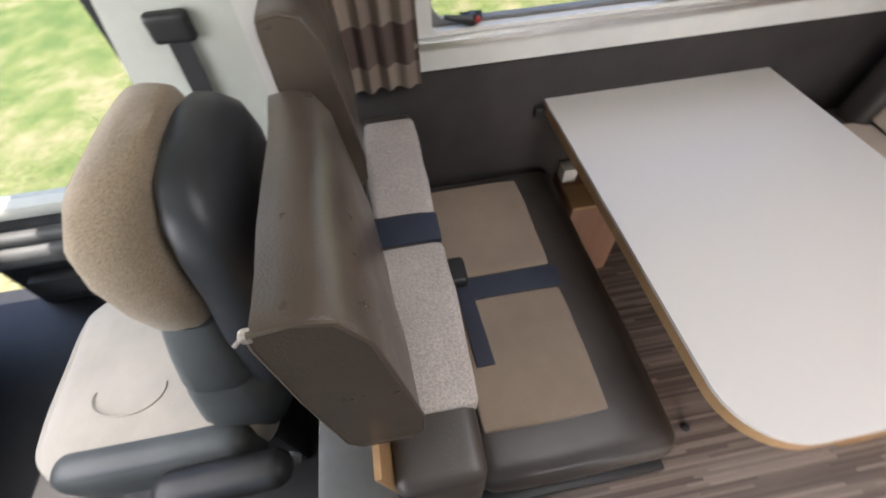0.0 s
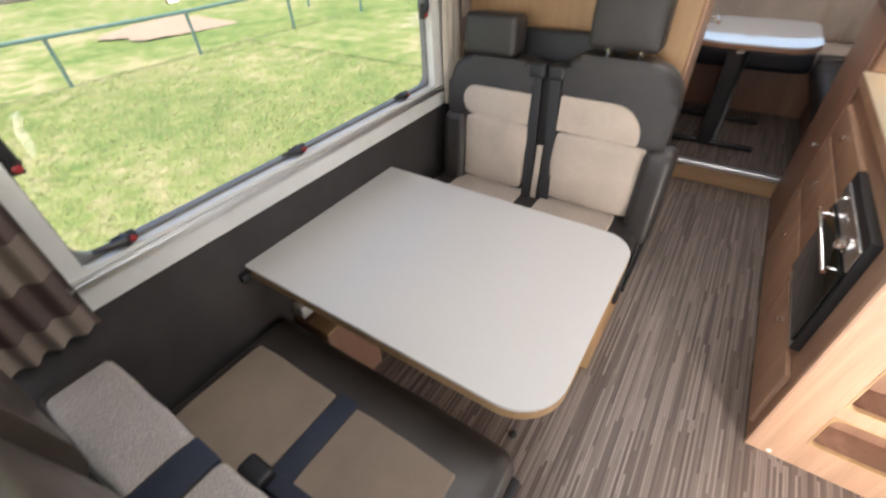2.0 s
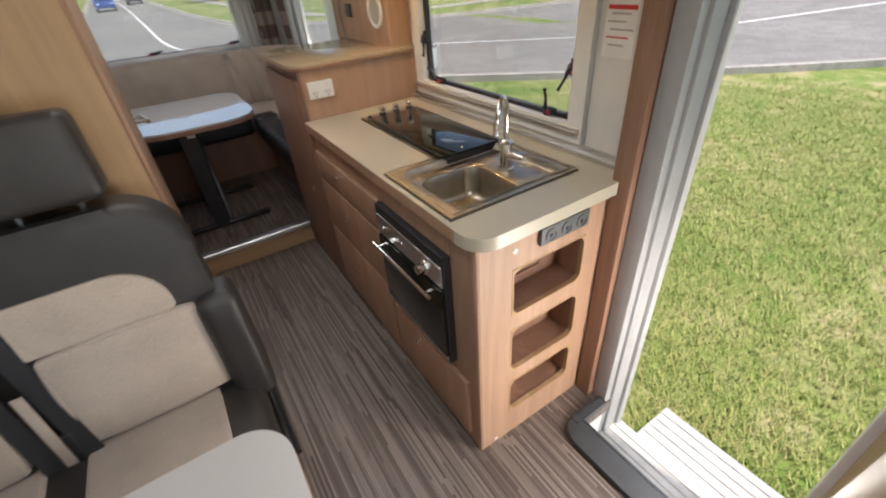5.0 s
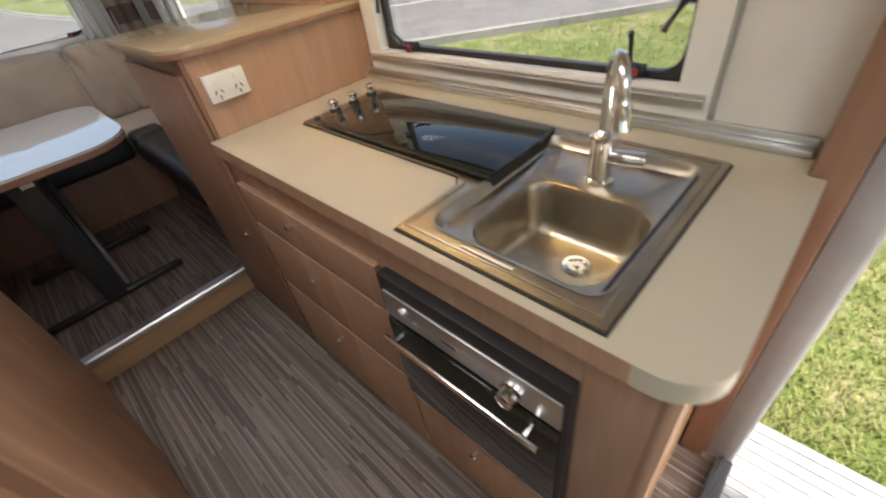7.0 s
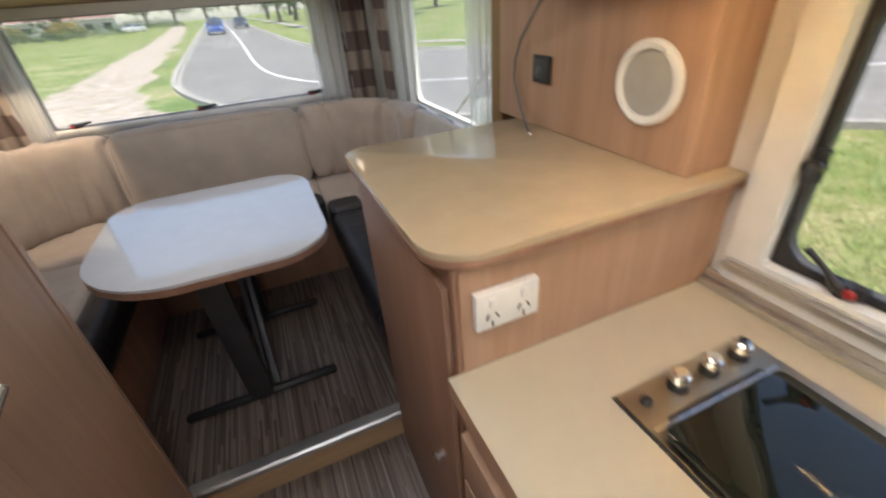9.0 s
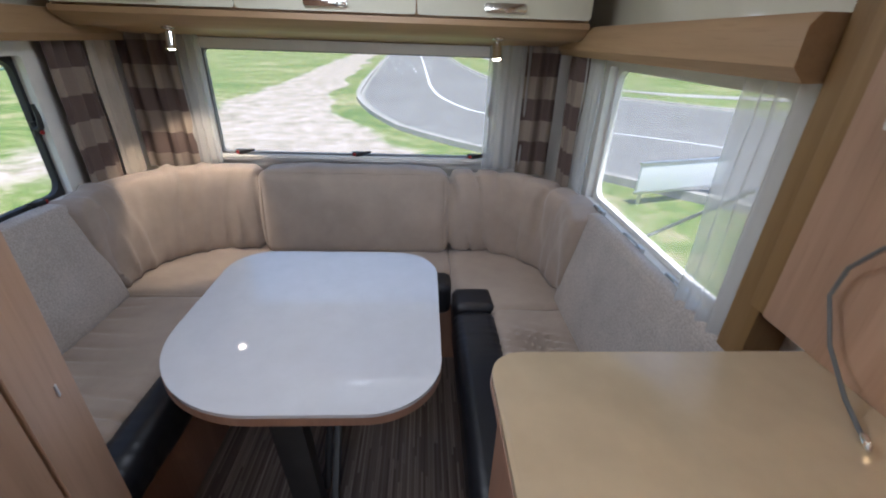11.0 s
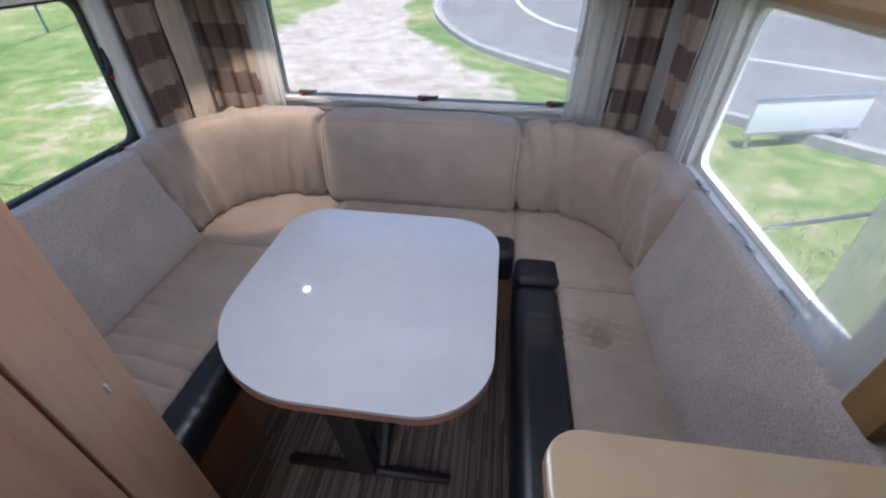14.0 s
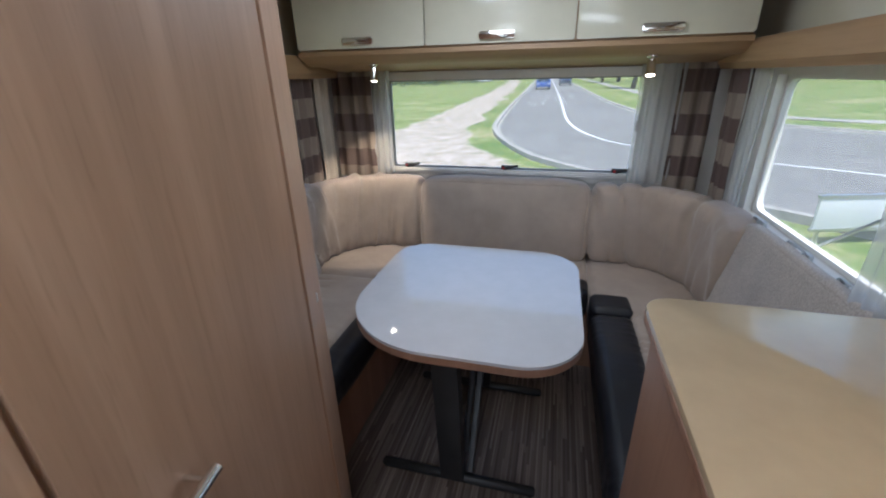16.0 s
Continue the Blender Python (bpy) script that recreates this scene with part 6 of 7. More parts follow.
def ground_material(name, cols, scale=1.0, bumps=0.6):
    m, n, l, b = material(name)
    v = coords(n, l)
    big = noisy(n, l, v, 0.35 * scale, 5, 0.6)
    mid = noisy(n, l, v, 2.6 * scale, 5, 0.65)
    fine = noisy(n, l, v, 30 * scale, 4, 0.7)
    c = ramp(n, l, mixed(n, l, 0.55, big, mid), [(0.40, cols[0]), (0.50, cols[1]), (0.60, cols[2])])
    f = ramp(n, l, fine, [(0.3, (0.45, 0.45, 0.45)), (0.62, (1.1, 1.1, 1.1))])
    l.new(mixed(n, l, 0.75, c, f, "MULTIPLY"), b.inputs["Base Color"])
    b.inputs["Roughness"].default_value = 0.95
    b.inputs["Specular IOR Level"].default_value = 0.15
    bump(n, l, b, mixed(n, l, 0.5, fine, mid), bumps, 0.03)
    return m


GRASS = ground_material("lawn", ((0.105, 0.175, 0.035), (0.19, 0.235, 0.065), (0.36, 0.32, 0.17)))
DIRT = ground_material("pale_dirt", ((0.25, 0.23, 0.12), (0.38, 0.32, 0.255), (0.50, 0.44, 0.385)), 1.4)
ASPHALT = ground_material("asphalt", ((0.185, 0.175, 0.165), (0.215, 0.205, 0.193), (0.25, 0.238, 0.225)), 0.6, 0.25)
CONCRETE = ground_material("kerb_concrete", ((0.30, 0.28, 0.25), (0.38, 0.36, 0.32), (0.45, 0.42, 0.38)), 2.0, 0.3)
LINE = plain("road_paint", (0.75, 0.75, 0.73), 0.7)
BRICK = plain("brick_wall", (0.30, 0.13, 0.09), 0.9, spread=0.2, scale=3)
RENDERED = plain("pale_render", (0.62, 0.58, 0.52), 0.9, scale=2)
ROOF = plain("roof_tiles", (0.24, 0.13, 0.10), 0.85, spread=0.25, scale=4)
ROOF_GREY = plain("grey_roof", (0.22, 0.22, 0.23), 0.8, spread=0.2, scale=4)
BARK = plain("bark", (0.12, 0.09, 0.07), 0.95, spread=0.3, scale=8)
PAINTBLUE = plain("blue_car_paint", (0.02, 0.065, 0.28), 0.25, spread=0.05, coat=0.6)
PAINTDARK = plain("dark_car_paint", (0.03, 0.035, 0.06), 0.25, spread=0.05, coat=0.6)
PAINTWHITE = plain("white_car_paint", (0.7, 0.7, 0.7), 0.3, spread=0.03, coat=0.5)
CARGLASS = plain("car_window", (0.02, 0.025, 0.03), 0.06, bumpy=0.0, coat=0.4)
FENCEGREEN = plain("green_pipe", (0.10, 0.20, 0.17), 0.5)
YELLOW = plain("yellow_sign", (0.75, 0.48, 0.02), 0.5)


def leaf_material(name, a, b_):
    m, n, l, b = material(name)
    g = n.new("ShaderNodeNewGeometry")
    l.new(ramp(n, l, g.outputs["Random Per Island"], [(0.0, a), (1.0, b_)]), b.inputs["Base Color"])
    b.inputs["Roughness"].default_value = 0.7
    return m


LEAF = leaf_material("leaves", (0.035, 0.075, 0.018), (0.12, 0.17, 0.05))
LEAF_DARK = leaf_material("dark_leaves", (0.02, 0.05, 0.015), (0.07, 0.11, 0.03))
LEAF_GOLD = leaf_material("yellowing_leaves", (0.16, 0.13, 0.02), (0.36, 0.26, 0.05))
BLADE = leaf_material("grass_blades", (0.13, 0.23, 0.035), (0.50, 0.46, 0.19))


def graded(lo, hi, n, power=2.2):
    out = []
    for i in range(n + 1):
        q = 2 * i / n - 1
        out.append((lo + hi) / 2 + math.copysign(abs(q) ** power, q) * (hi - lo) / 2)
    return out


gx, gy = graded(-500, 504, 90), graded(-500, 504, 90)
bm = bmesh.new()
gv = [[bm.verts.new((x, y, rise(x, y) + 0.012 * noise.noise(Vector((x * 0.6, y * 0.6, 0))))) for y in gy] for x in gx]
for i in range(90):
    for j in range(90):
        bm.faces.new((gv[i][j], gv[i + 1][j], gv[i + 1][j + 1], gv[i][j + 1]))
structure("ground", bm, GRASS, "green and straw-coloured lawn around the van", "lawn")

NEAR = [(60, -12), (30, -3), (16, 1.9), (12.3, 3.9), (9.6, 6.2), (6.2, 9.1), (3.1, 11.95), (1.0, 14.4), (-0.25, 17.5), (-0.95, 20.4), (-1.3, 24.5), (-1.8, 36), (-2.6, 59), (-4.4, 110), (-8, 220)]
MID = [(62, -6), (33, 2.2), (18, 7.2), (14.3, 9.0), (10.4, 11.7), (7.9, 13.6), (5.2, 15.3), (3.5, 17.0), (2.5, 19.2), (1.8, 24), (1.5, 36), (0.9, 60), (-0.8, 112), (-4, 222)]
FAR = [(64, 5), (40, 9), (30, 12.6), (22, 15.0), (15.2, 19.0), (11, 21.6), (7.7, 24), (5.7, 27), (4.95, 33), (4.4, 42), (3.9, 60), (2.4, 113), (-1, 223)]


def smooth_line(pts, step=1.2):
    """A dense curve through the points."""
    out = []
    P = [Vector((*p, 0)) for p in pts]
    for i in range(len(P) - 1):
        a, b, c, d = P[max(i - 1, 0)], P[i], P[i + 1], P[min(i + 2, len(P) - 1)]
        k = max(2, int((c - b).length / step))
        for j in range(k):
            t = j / k
            out.append(0.5 * ((2 * b) + (c - a) * t + (2 * a - 5 * b + 4 * c - d) * t * t + (3 * b - a - 3 * c + d) * t ** 3))
    out.append(P[-1])
    return out


def resampled(pts, n):
    line = smooth_line(pts)
    acc = [0.0]
    for a, b in zip(line, line[1:]):
        acc.append(acc[-1] + (b - a).length)
    out, k = [], 0
    for i in range(n + 1):
        s = acc[-1] * i / n
        while k < len(acc) - 2 and acc[k + 1] < s:
            k += 1
        q = (s - acc[k]) / max(1e-6, acc[k + 1] - acc[k])
        out.append(line[k].lerp(line[k + 1], min(1, q)))
    return out


def ribbon(left, right, lift, cross=4):
    bm = bmesh.new()
    rows = []
    for a, b in zip(left, right):
        rows.append([bm.verts.new((p.x, p.y, rise(p.x, p.y) + lift)) for p in [a.lerp(b, k / cross) for k in range(cross + 1)]])
    for a, b in zip(rows, rows[1:]):
        for k in range(cross):
            bm.faces.new((a[k], a[k + 1], b[k + 1], b[k]))
    return bm


def offset(line, d):
    out = []
    for i, p in enumerate(line):
        t = line[min(i + 1, len(line) - 1)] - line[max(i - 1, 0)]
        nrm = Vector((-t.y, t.x, 0)).normalized()
        out.append(p + nrm * d)
    return out


def edged(bm, cross):
    """Records how far each face lies across the ribbon."""
    uv = bm.loops.layers.uv.new("UVMap")
    for i, f in enumerate(bm.faces):
        k, row = i % cross, i // cross
        for lp, (du, dv) in zip(f.loops, ((0, 0), (1, 0), (1, 1), (0, 1))):
            lp[uv].uv = ((k + du) / cross, row + dv)
    return bm


def track_material(name):
    """Bare pale earth that thins out into grass towards both sides."""
    m, n, l, b = material(name)
    v = coords(n, l)
    big, mid, fine = noisy(n, l, v, 0.35, 5, 0.6), noisy(n, l, v, 2.6, 5, 0.65), noisy(n, l, v, 30, 4, 0.7)
    earth = ramp(n, l, mid, [(0.36, (0.30, 0.255, 0.18)), (0.50, (0.42, 0.355, 0.285)), (0.62, (0.52, 0.45, 0.385))])
    turf = ramp(n, l, mixed(n, l, 0.55, big, mid), [(0.40, (0.105, 0.175, 0.035)), (0.50, (0.19, 0.235, 0.065)), (0.60, (0.36, 0.32, 0.17))])
    c = n.new("ShaderNodeTexCoord")
    sx = n.new("ShaderNodeSeparateXYZ")
    l.new(c.outputs["UV"], sx.inputs[0])
    edge = ramp(n, l, sx.outputs["X"], [(0.0, (0.1, 0.1, 0.1)), (0.18, (0.75, 0.75, 0.75)), (0.42, (1, 1, 1)), (0.90, (0.9, 0.9, 0.9)), (1.0, (0.15, 0.15, 0.15))])
    amount = n.new("ShaderNodeMath")
    amount.operation = "MULTIPLY_ADD"
    begin = n.new("ShaderNodeMapRange")
    begin.inputs["From Max"].default_value = 4.0
    l.new(sx.outputs["Y"], begin.inputs["Value"])
    l.new(mixed(n, l, 1.0, edge, begin.outputs[0], "MULTIPLY"), amount.inputs[0])
    amount.inputs[1].default_value = 0.60
    l.new(mixed(n, l, 0.4, big, mid), amount.inputs[2])
    how = ramp(n, l, amount.outputs[0], [(0.72, (0, 0, 0)), (0.92, (1, 1, 1))])
    f = ramp(n, l, fine, [(0.3, (0.45, 0.45, 0.45)), (0.62, (1.1, 1.1, 1.1))])
    l.new(mixed(n, l, 0.75, mixed(n, l, how, turf, earth), f, "MULTIPLY"), b.inputs["Base Color"])
    b.inputs["Roughness"].default_value = 0.95
    b.inputs["Specular IOR Level"].default_value = 0.15
    bump(n, l, b, mixed(n, l, 0.5, fine, mid), 0.5, 0.03)
    return m


TRACK = track_material("bare_track")
N1, F1 = resampled(NEAR, 260), resampled(FAR, 260)
structure("road", ribbon(N1, F1, 0.03, 10), ASPHALT, "grey asphalt road curving behind the van", "road")
structure("side_road", ribbon([Vector((x, y, 0)) for x, y in ((31, 11), (33, 20), (34, 30), (34, 70))], [Vector((x, y, 0)) for x, y in ((52, 6), (46, 20), (44, 30), (44, 70))], 0.045, 4), ASPHALT, "asphalt side street joining the road", "road")


def kerb(line, side, name, label):
    a, b = offset(line, 0.0), offset(line, 0.32 * side)
    bm = bmesh.new()
    rows = []
    for p, q in zip(a, b):
        m = p.lerp(q, 0.35)
        rows.append([bm.verts.new((p.x, p.y, rise(p.x, p.y) + 0.034)), bm.verts.new((m.x, m.y, rise(m.x, m.y) + 0.05)), bm.verts.new((m.x * 0.9 + q.x * 0.1, m.y * 0.9 + q.y * 0.1, rise(m.x, m.y) + 0.13)), bm.verts.new((q.x, q.y, rise(q.x, q.y) + 0.135)), bm.verts.new((q.x, q.y, rise(q.x, q.y) - 0.05))])
    for r, s in zip(rows, rows[1:]):
        for k in range(4):
            bm.faces.new((r[k], r[k + 1], s[k + 1], s[k]))
    return structure(name, bm, CONCRETE, label, "kerb")


kerb(N1, -1 if (N1[1] - N1[0]).x > 0 else 1, "kerb_near", "pale concrete kerb beside the verge")
kerb(F1, 1 if (N1[1] - N1[0]).x > 0 else -1, "kerb_far", "pale concrete kerb on the far side")
M1 = resampled(MID, 300)
structure("road_line", ribbon(offset(M1, 0.06), offset(M1, -0.06), 0.045, 1), LINE, "white painted centre line", "road marking")
for i in range(8):
    a = Vector((30.5 + 1.9 * i, 13.6 - 0.55 * i, 0))
    structure("road_dash", ribbon([a, a + Vector((1.1, -0.3, 0))], [a + Vector((0.05, 0.22, 0)), a + Vector((1.15, -0.08, 0))], 0.05, 1), LINE, "short white give-way dash", "road marking")

# bare track beside the road
dl = resampled([(-9.0, 6.5), (-7.2, 12), (-6.2, 16), (-5.8, 23), (-6.2, 32), (-7.6, 60), (-10.5, 100), (-13, 130)], 90)
dr2 = resampled([(3.6, 6.6), (2.6, 10.2), (0.4, 13.6), (-1.5, 18), (-2.5, 26), (-3.2, 40), (-4.6, 64), (-7, 100), (-10, 130)], 90)
dl2 = [p + Vector((0.9 * noise.noise(Vector((i * 0.35, 1, 0))), 0.3 * noise.noise(Vector((i * 0.5, 4, 0))), 0)) for i, p in enumerate(dl)]
dr3 = [p + Vector((0.8 * noise.noise(Vector((i * 0.4, 9, 0))), 0, 0)) for i, p in enumerate(dr2)]
structure("dirt_track", edged(ribbon(dl2, dr3, 0.022, 12), 12), TRACK, "worn pale dirt track with thin grass", "track")
structure("footpath", ribbon(offset(F1, (4.2 if (N1[1] - N1[0]).x > 0 else -4.2)), offset(F1, (5.4 if (N1[1] - N1[0]).x > 0 else -5.4)), 0.03, 1), CONCRETE, "pale concrete footpath beyond the road", "footpath")
mul = bmesh.new()
bmesh.ops.create_circle(mul, cap_ends=True, segments=28, radius=1.0)
for v in mul.verts:
    k = 1 + 0.18 * noise.noise(v.co * 2)
    v.co = Vector((-12.2 + v.co.x * 1.5 * k, 7.2 + v.co.y * 2.2 * k, rise(-12, 7) + 0.02))
structure("mulch_bed", mul, plain("mulch", (0.33, 0.24, 0.165), 0.95, spread=0.3, scale=9), "reddish bark mulch bed on the lawn", "mulch")


def tufts(name, count, areas, label):
    rnd = random.Random(5)
    verts, faces = [], []
    for _ in range(count):
        x0, x1, y0, y1 = areas[rnd.randrange(len(areas))]
        q = rnd.random()
        near = x0 if abs(x0) < abs(x1) else x1
        x, y = near + (x0 + x1 - 2 * near) * q ** 1.6, (y0 + y1) / 2 + (y1 - y0) / 2 * (rnd.random() + rnd.random() - 1)
        z = rise(x, y)
        for _ in range(4):
            a = rnd.uniform(0, 6.28)
            h, w = rnd.uniform(0.025, 0.07), rnd.uniform(0.003, 0.006)
            bx, by = x + rnd.uniform(-0.04, 0.04), y + rnd.uniform(-0.04, 0.04)
            lx, ly = math.cos(a) * h * 0.8, math.sin(a) * h * 0.8
            px, py = -math.sin(a) * w, math.cos(a) * w
            k = len(verts)
            verts += [(bx - px, by - py, z - 0.01), (bx + px, by + py, z - 0.01), (bx + lx, by + ly, z + h)]
            faces.append((k, k + 1, k + 2))
    me = bpy.data.meshes.new(name)
    me.from_pydata(verts, [], faces)
    me.materials.append(BLADE)
    return tagged(new(name, me), label, "grass", kind="stuff")


tufts("grass", 90000, [(2.3, 10.0, -3.5, 7.5), (2.3, 11.0, -3.5, 7.5), (-9.0, -0.3, -3.0, 10.0)], "short green and dry grass blades on the lawn")


# fence along the reserve
fn_ = thing("pipe_fence", "low green pipe fence across the lawn", "fence", (-8.5, 6, GROUND))
FP = [(-9.3, -2.1), (-9.1, 0.4), (-8.9, 2.85), (-8.7, 5.3), (-8.5, 7.76), (-8.3, 10.05)]
FQ = [(-10.4, 10.0), (-10.76, 12.25), (-11.5, 14.5), (-12.25, 16.7), (-13.0, 18.9), (-13.8, 21.2), (-15, 24.5), (-16.2, 28)]
for run in (FP, FQ):
    for x, y in run:
        part("post", tube([(x, y, rise(x, y) - 0.1), (x, y, rise(x, y) + 0.84)], 0.035, 8), FENCEGREEN, fn_)
    part("rail", tube([(x, y, rise(x, y) + 0.83) for x, y in run], 0.035, 8), FENCEGREEN, fn_)

sg = thing("board_sign", "blank white board on two metal posts", "sign", (5.4, 9.1, GROUND))
for x, y in ((4.87, 8.86), (6.34, 9.29)):
    part("post", tube([(x, y, rise(x, y) - 0.1), (x, y, rise(x, y) + 0.68)], 0.03, 8), ALU, sg)
bmn = box((-0.88, -0.02, 0.0), (0.88, 0.02, 0.42), 0.01)
part("board", turned(bmn, Matrix.Translation((5.60, 9.04, GROUND + 0.30)) @ pose(0, 0, 0, 0, 0, 16.3)), PAINTWHITE, sg, "white board")
part("frame", turned(joined(box((-0.90, -0.03, 0.42), (0.90, 0.03, 0.46)), box((-0.90, -0.03, -0.04), (0.90, 0.03, 0.0))), Matrix.Translation((5.60, 9.04, GROUND + 0.30)) @ pose(0, 0, 0, 0, 0, 16.3)), ALU, sg)
ys = thing("arrow_sign", "small yellow sign with a black arrow shape", "sign", (31.5, 17.5, GROUND))
zz = rise(31.5, 17.5)
part("post", tube([(31.5, 17.5, zz - 0.1), (31.5, 17.5, zz + 0.9)], 0.04, 8), ALU, ys)
part("plate", turned(box((-0.02, -0.35, -0.35), (0.02, 0.35, 0.35)), Matrix.Translation((31.45, 17.5, zz + 1.15)) @ pose(0, 0, 0, 45, 0, 20)), YELLOW, ys)
part("arrow", turned(joined(box((-0.035, -0.05, -0.22), (-0.021, 0.05, 0.10)), prism([(-0.16, 0.08), (0.16, 0.08), (0.0, 0.24)], "yz", -0.035, -0.021)), Matrix.Translation((31.45, 17.5, zz + 1.15)) @ pose(0, 0, 0, 0, 0, 20)), BLACK, ys)


def car(loc, turn, paint, label, group="cars on the road"):
    c = thing("car", label, "car", (0, 0, 0), group)
    z = 0.0
    prof = [(-2.15, 0.30), (-2.2, 0.55), (-2.1, 0.80), (-1.25, 0.92), (-0.55, 1.38), (0.75, 1.42), (1.55, 1.02), (2.1, 0.95), (2.2, 0.6), (2.15, 0.28)]
    bm = bmesh.new()
    rows = []
    for y, k, sh in ((-0.86, 0.985, 0.0), (-0.80, 1.0, 0.0), (0.80, 1.0, 0.0), (0.86, 0.985, 0.0)):
        rows.append([bm.verts.new((x * k, y * (0.84 if zz_ > 1.2 else 1.0), 0.1 + (zz_ - 0.1) * k)) for x, zz_ in prof])
    for a, b in zip(rows, rows[1:]):
        for i in range(len(prof)):
            j = (i + 1) % len(prof)
            bm.faces.new((a[i], a[j], b[j], b[i]))
    bm.faces.new(rows[0])
    bm.faces.new(rows[-1])
    part("body", bm, paint, c)
    for s in (-1, 1):
        bmw = bmesh.new()
        vs = [bmw.verts.new(p) for p in ((-1.08, s * 0.868, 0.93), (1.35, s * 0.868, 0.99), (0.72, s * 0.735, 1.36), (-0.52, s * 0.735, 1.33))]
        bmw.faces.new(vs)
        r = bmesh.ops.extrude_face_region(bmw, geom=bmw.faces[:])
        for v in [g for g in r["geom"] if isinstance(g, bmesh.types.BMVert)]:
            v.co.y -= s * 0.02
        part("side_window", bmw, CARGLASS, c)
        for x in (-1.35, 1.32):
            wh = part("wheel", lathe([(0.30, -0.10), (0.33, -0.06), (0.33, 0.06), (0.30, 0.10)], (x, s * 0.80, 0.33), (0, s, 0), 24), RUBBER, c, "black tyre")
            part("rim", lathe([(0.21, 0.0), (0.21, 0.012), (0.10, 0.02), (0.03, 0.015)], (x, s * 0.80 + s * 0.095, 0.33), (0, s, 0), 16), ALU, wh, "silver wheel rim")
        part("headlight", box((-2.19, s * 0.62 - 0.12, 0.62), (-2.13, s * 0.62 + 0.12, 0.74), 0.02), PAINTWHITE, c)
        part("tail_light", box((2.10, s * 0.65 - 0.12, 0.70), (2.20, s * 0.65 + 0.12, 0.86), 0.02), RED, c)
    part("windscreen", prism([(-1.22, 0.95), (-1.17, 0.94), (-0.54, 1.35), (-0.60, 1.37)], "xz", -0.66, 0.66), CARGLASS, c)
    part("rear_window", prism([(0.80, 1.41), (0.76, 1.38), (1.45, 1.04), (1.50, 1.06)], "xz", -0.66, 0.66), CARGLASS, c)
    c.matrix_basis = Matrix.Translation((loc[0], loc[1], rise(*loc) + 0.035)) @ pose(0, 0, 0, 0, 0, turn)
    return c


car((-0.9, 62.0), 93, PAINTBLUE, "bright blue sedan driving along the road")
car((2.0, 76), 92, PAINTDARK, "dark sedan driving far along the road")
car((-1.6, 92), 93, PAINTBLUE, "blue sedan far along the road")
car((-2.9, 120), 94, PAINTDARK, "dark car waiting far along the road")
car((-16, 104), 60, PAINTWHITE, "white car parked beside the far track", "parked cars")
car((44, 62), 20, PAINTWHITE, "white car parked in front of a brick house", "parked cars")


def tree(x, y, h, r, leaf, label, seed, clumps=420, trunk=True):
    rnd = random.Random(seed)
    t = thing("tree", label, "tree", (x, y, rise(x, y)), "trees along the street")
    z = rise(x, y)
    base = h * 0.32
    limbs = [tube([(x, y, z - 0.1), (x + 0.05 * h * rnd.uniform(-1, 1), y, z + base), (x + rnd.uniform(-0.1, 0.1) * h, y + rnd.uniform(-0.1, 0.1) * h, z + h * 0.75)], [0.045 * h, 0.035 * h, 0.01 * h], 7)]
    for k in range(5):
        a = rnd.uniform(0, 6.28)
        limbs.append(tube([(x, y, z + base * rnd.uniform(0.8, 1.3)), (x + math.cos(a) * r * 0.45, y + math.sin(a) * r * 0.45, z + h * 0.6), (x + math.cos(a) * r * 0.8, y + math.sin(a) * r * 0.8, z + h * rnd.uniform(0.65, 0.85))], [0.02 * h, 0.013 * h, 0.004 * h], 5))
    part("trunk", joined(*limbs), BARK, t)
    verts, faces = [], []
    lobes = [(rnd.uniform(-0.6, 0.6) * r, rnd.uniform(-0.6, 0.6) * r, h * rnd.uniform(0.45, 0.85), r * rnd.uniform(0.35, 0.62)) for _ in range(8)]
    for _ in range(clumps):
        lx, ly, lz, lr = lobes[rnd.randrange(8)]
        d = Vector((rnd.gauss(0, 1), rnd.gauss(0, 1), rnd.gauss(0, 0.8))).normalized() * lr * rnd.uniform(0.55, 1.05)
        c = Vector((x + lx, y + ly, z + lz)) + d
        for _ in range(3):
            s = 0.075 * h * rnd.uniform(0.5, 1.2) * 0.6
            u = Vector((rnd.gauss(0, 1), rnd.gauss(0, 1), rnd.gauss(0, 1))).normalized()
            w = u.cross(Vector((rnd.gauss(0, 1), rnd.gauss(0, 1), rnd.gauss(0, 1)))).normalized()
            o = c + Vector((rnd.gauss(0, s), rnd.gauss(0, s), rnd.gauss(0, s)))
            k = len(verts)
            verts += [o - u * s, o + w * s * 0.5, o + u * s, o - w * s * 0.5]
            faces.append((k, k + 1, k + 2, k + 3))
    me = bpy.data.meshes.new("crown")
    me.from_pydata(verts, [], faces)
    me.materials.append(leaf)
    cr = new("crown", me)
    hang(cr, t)
    return t


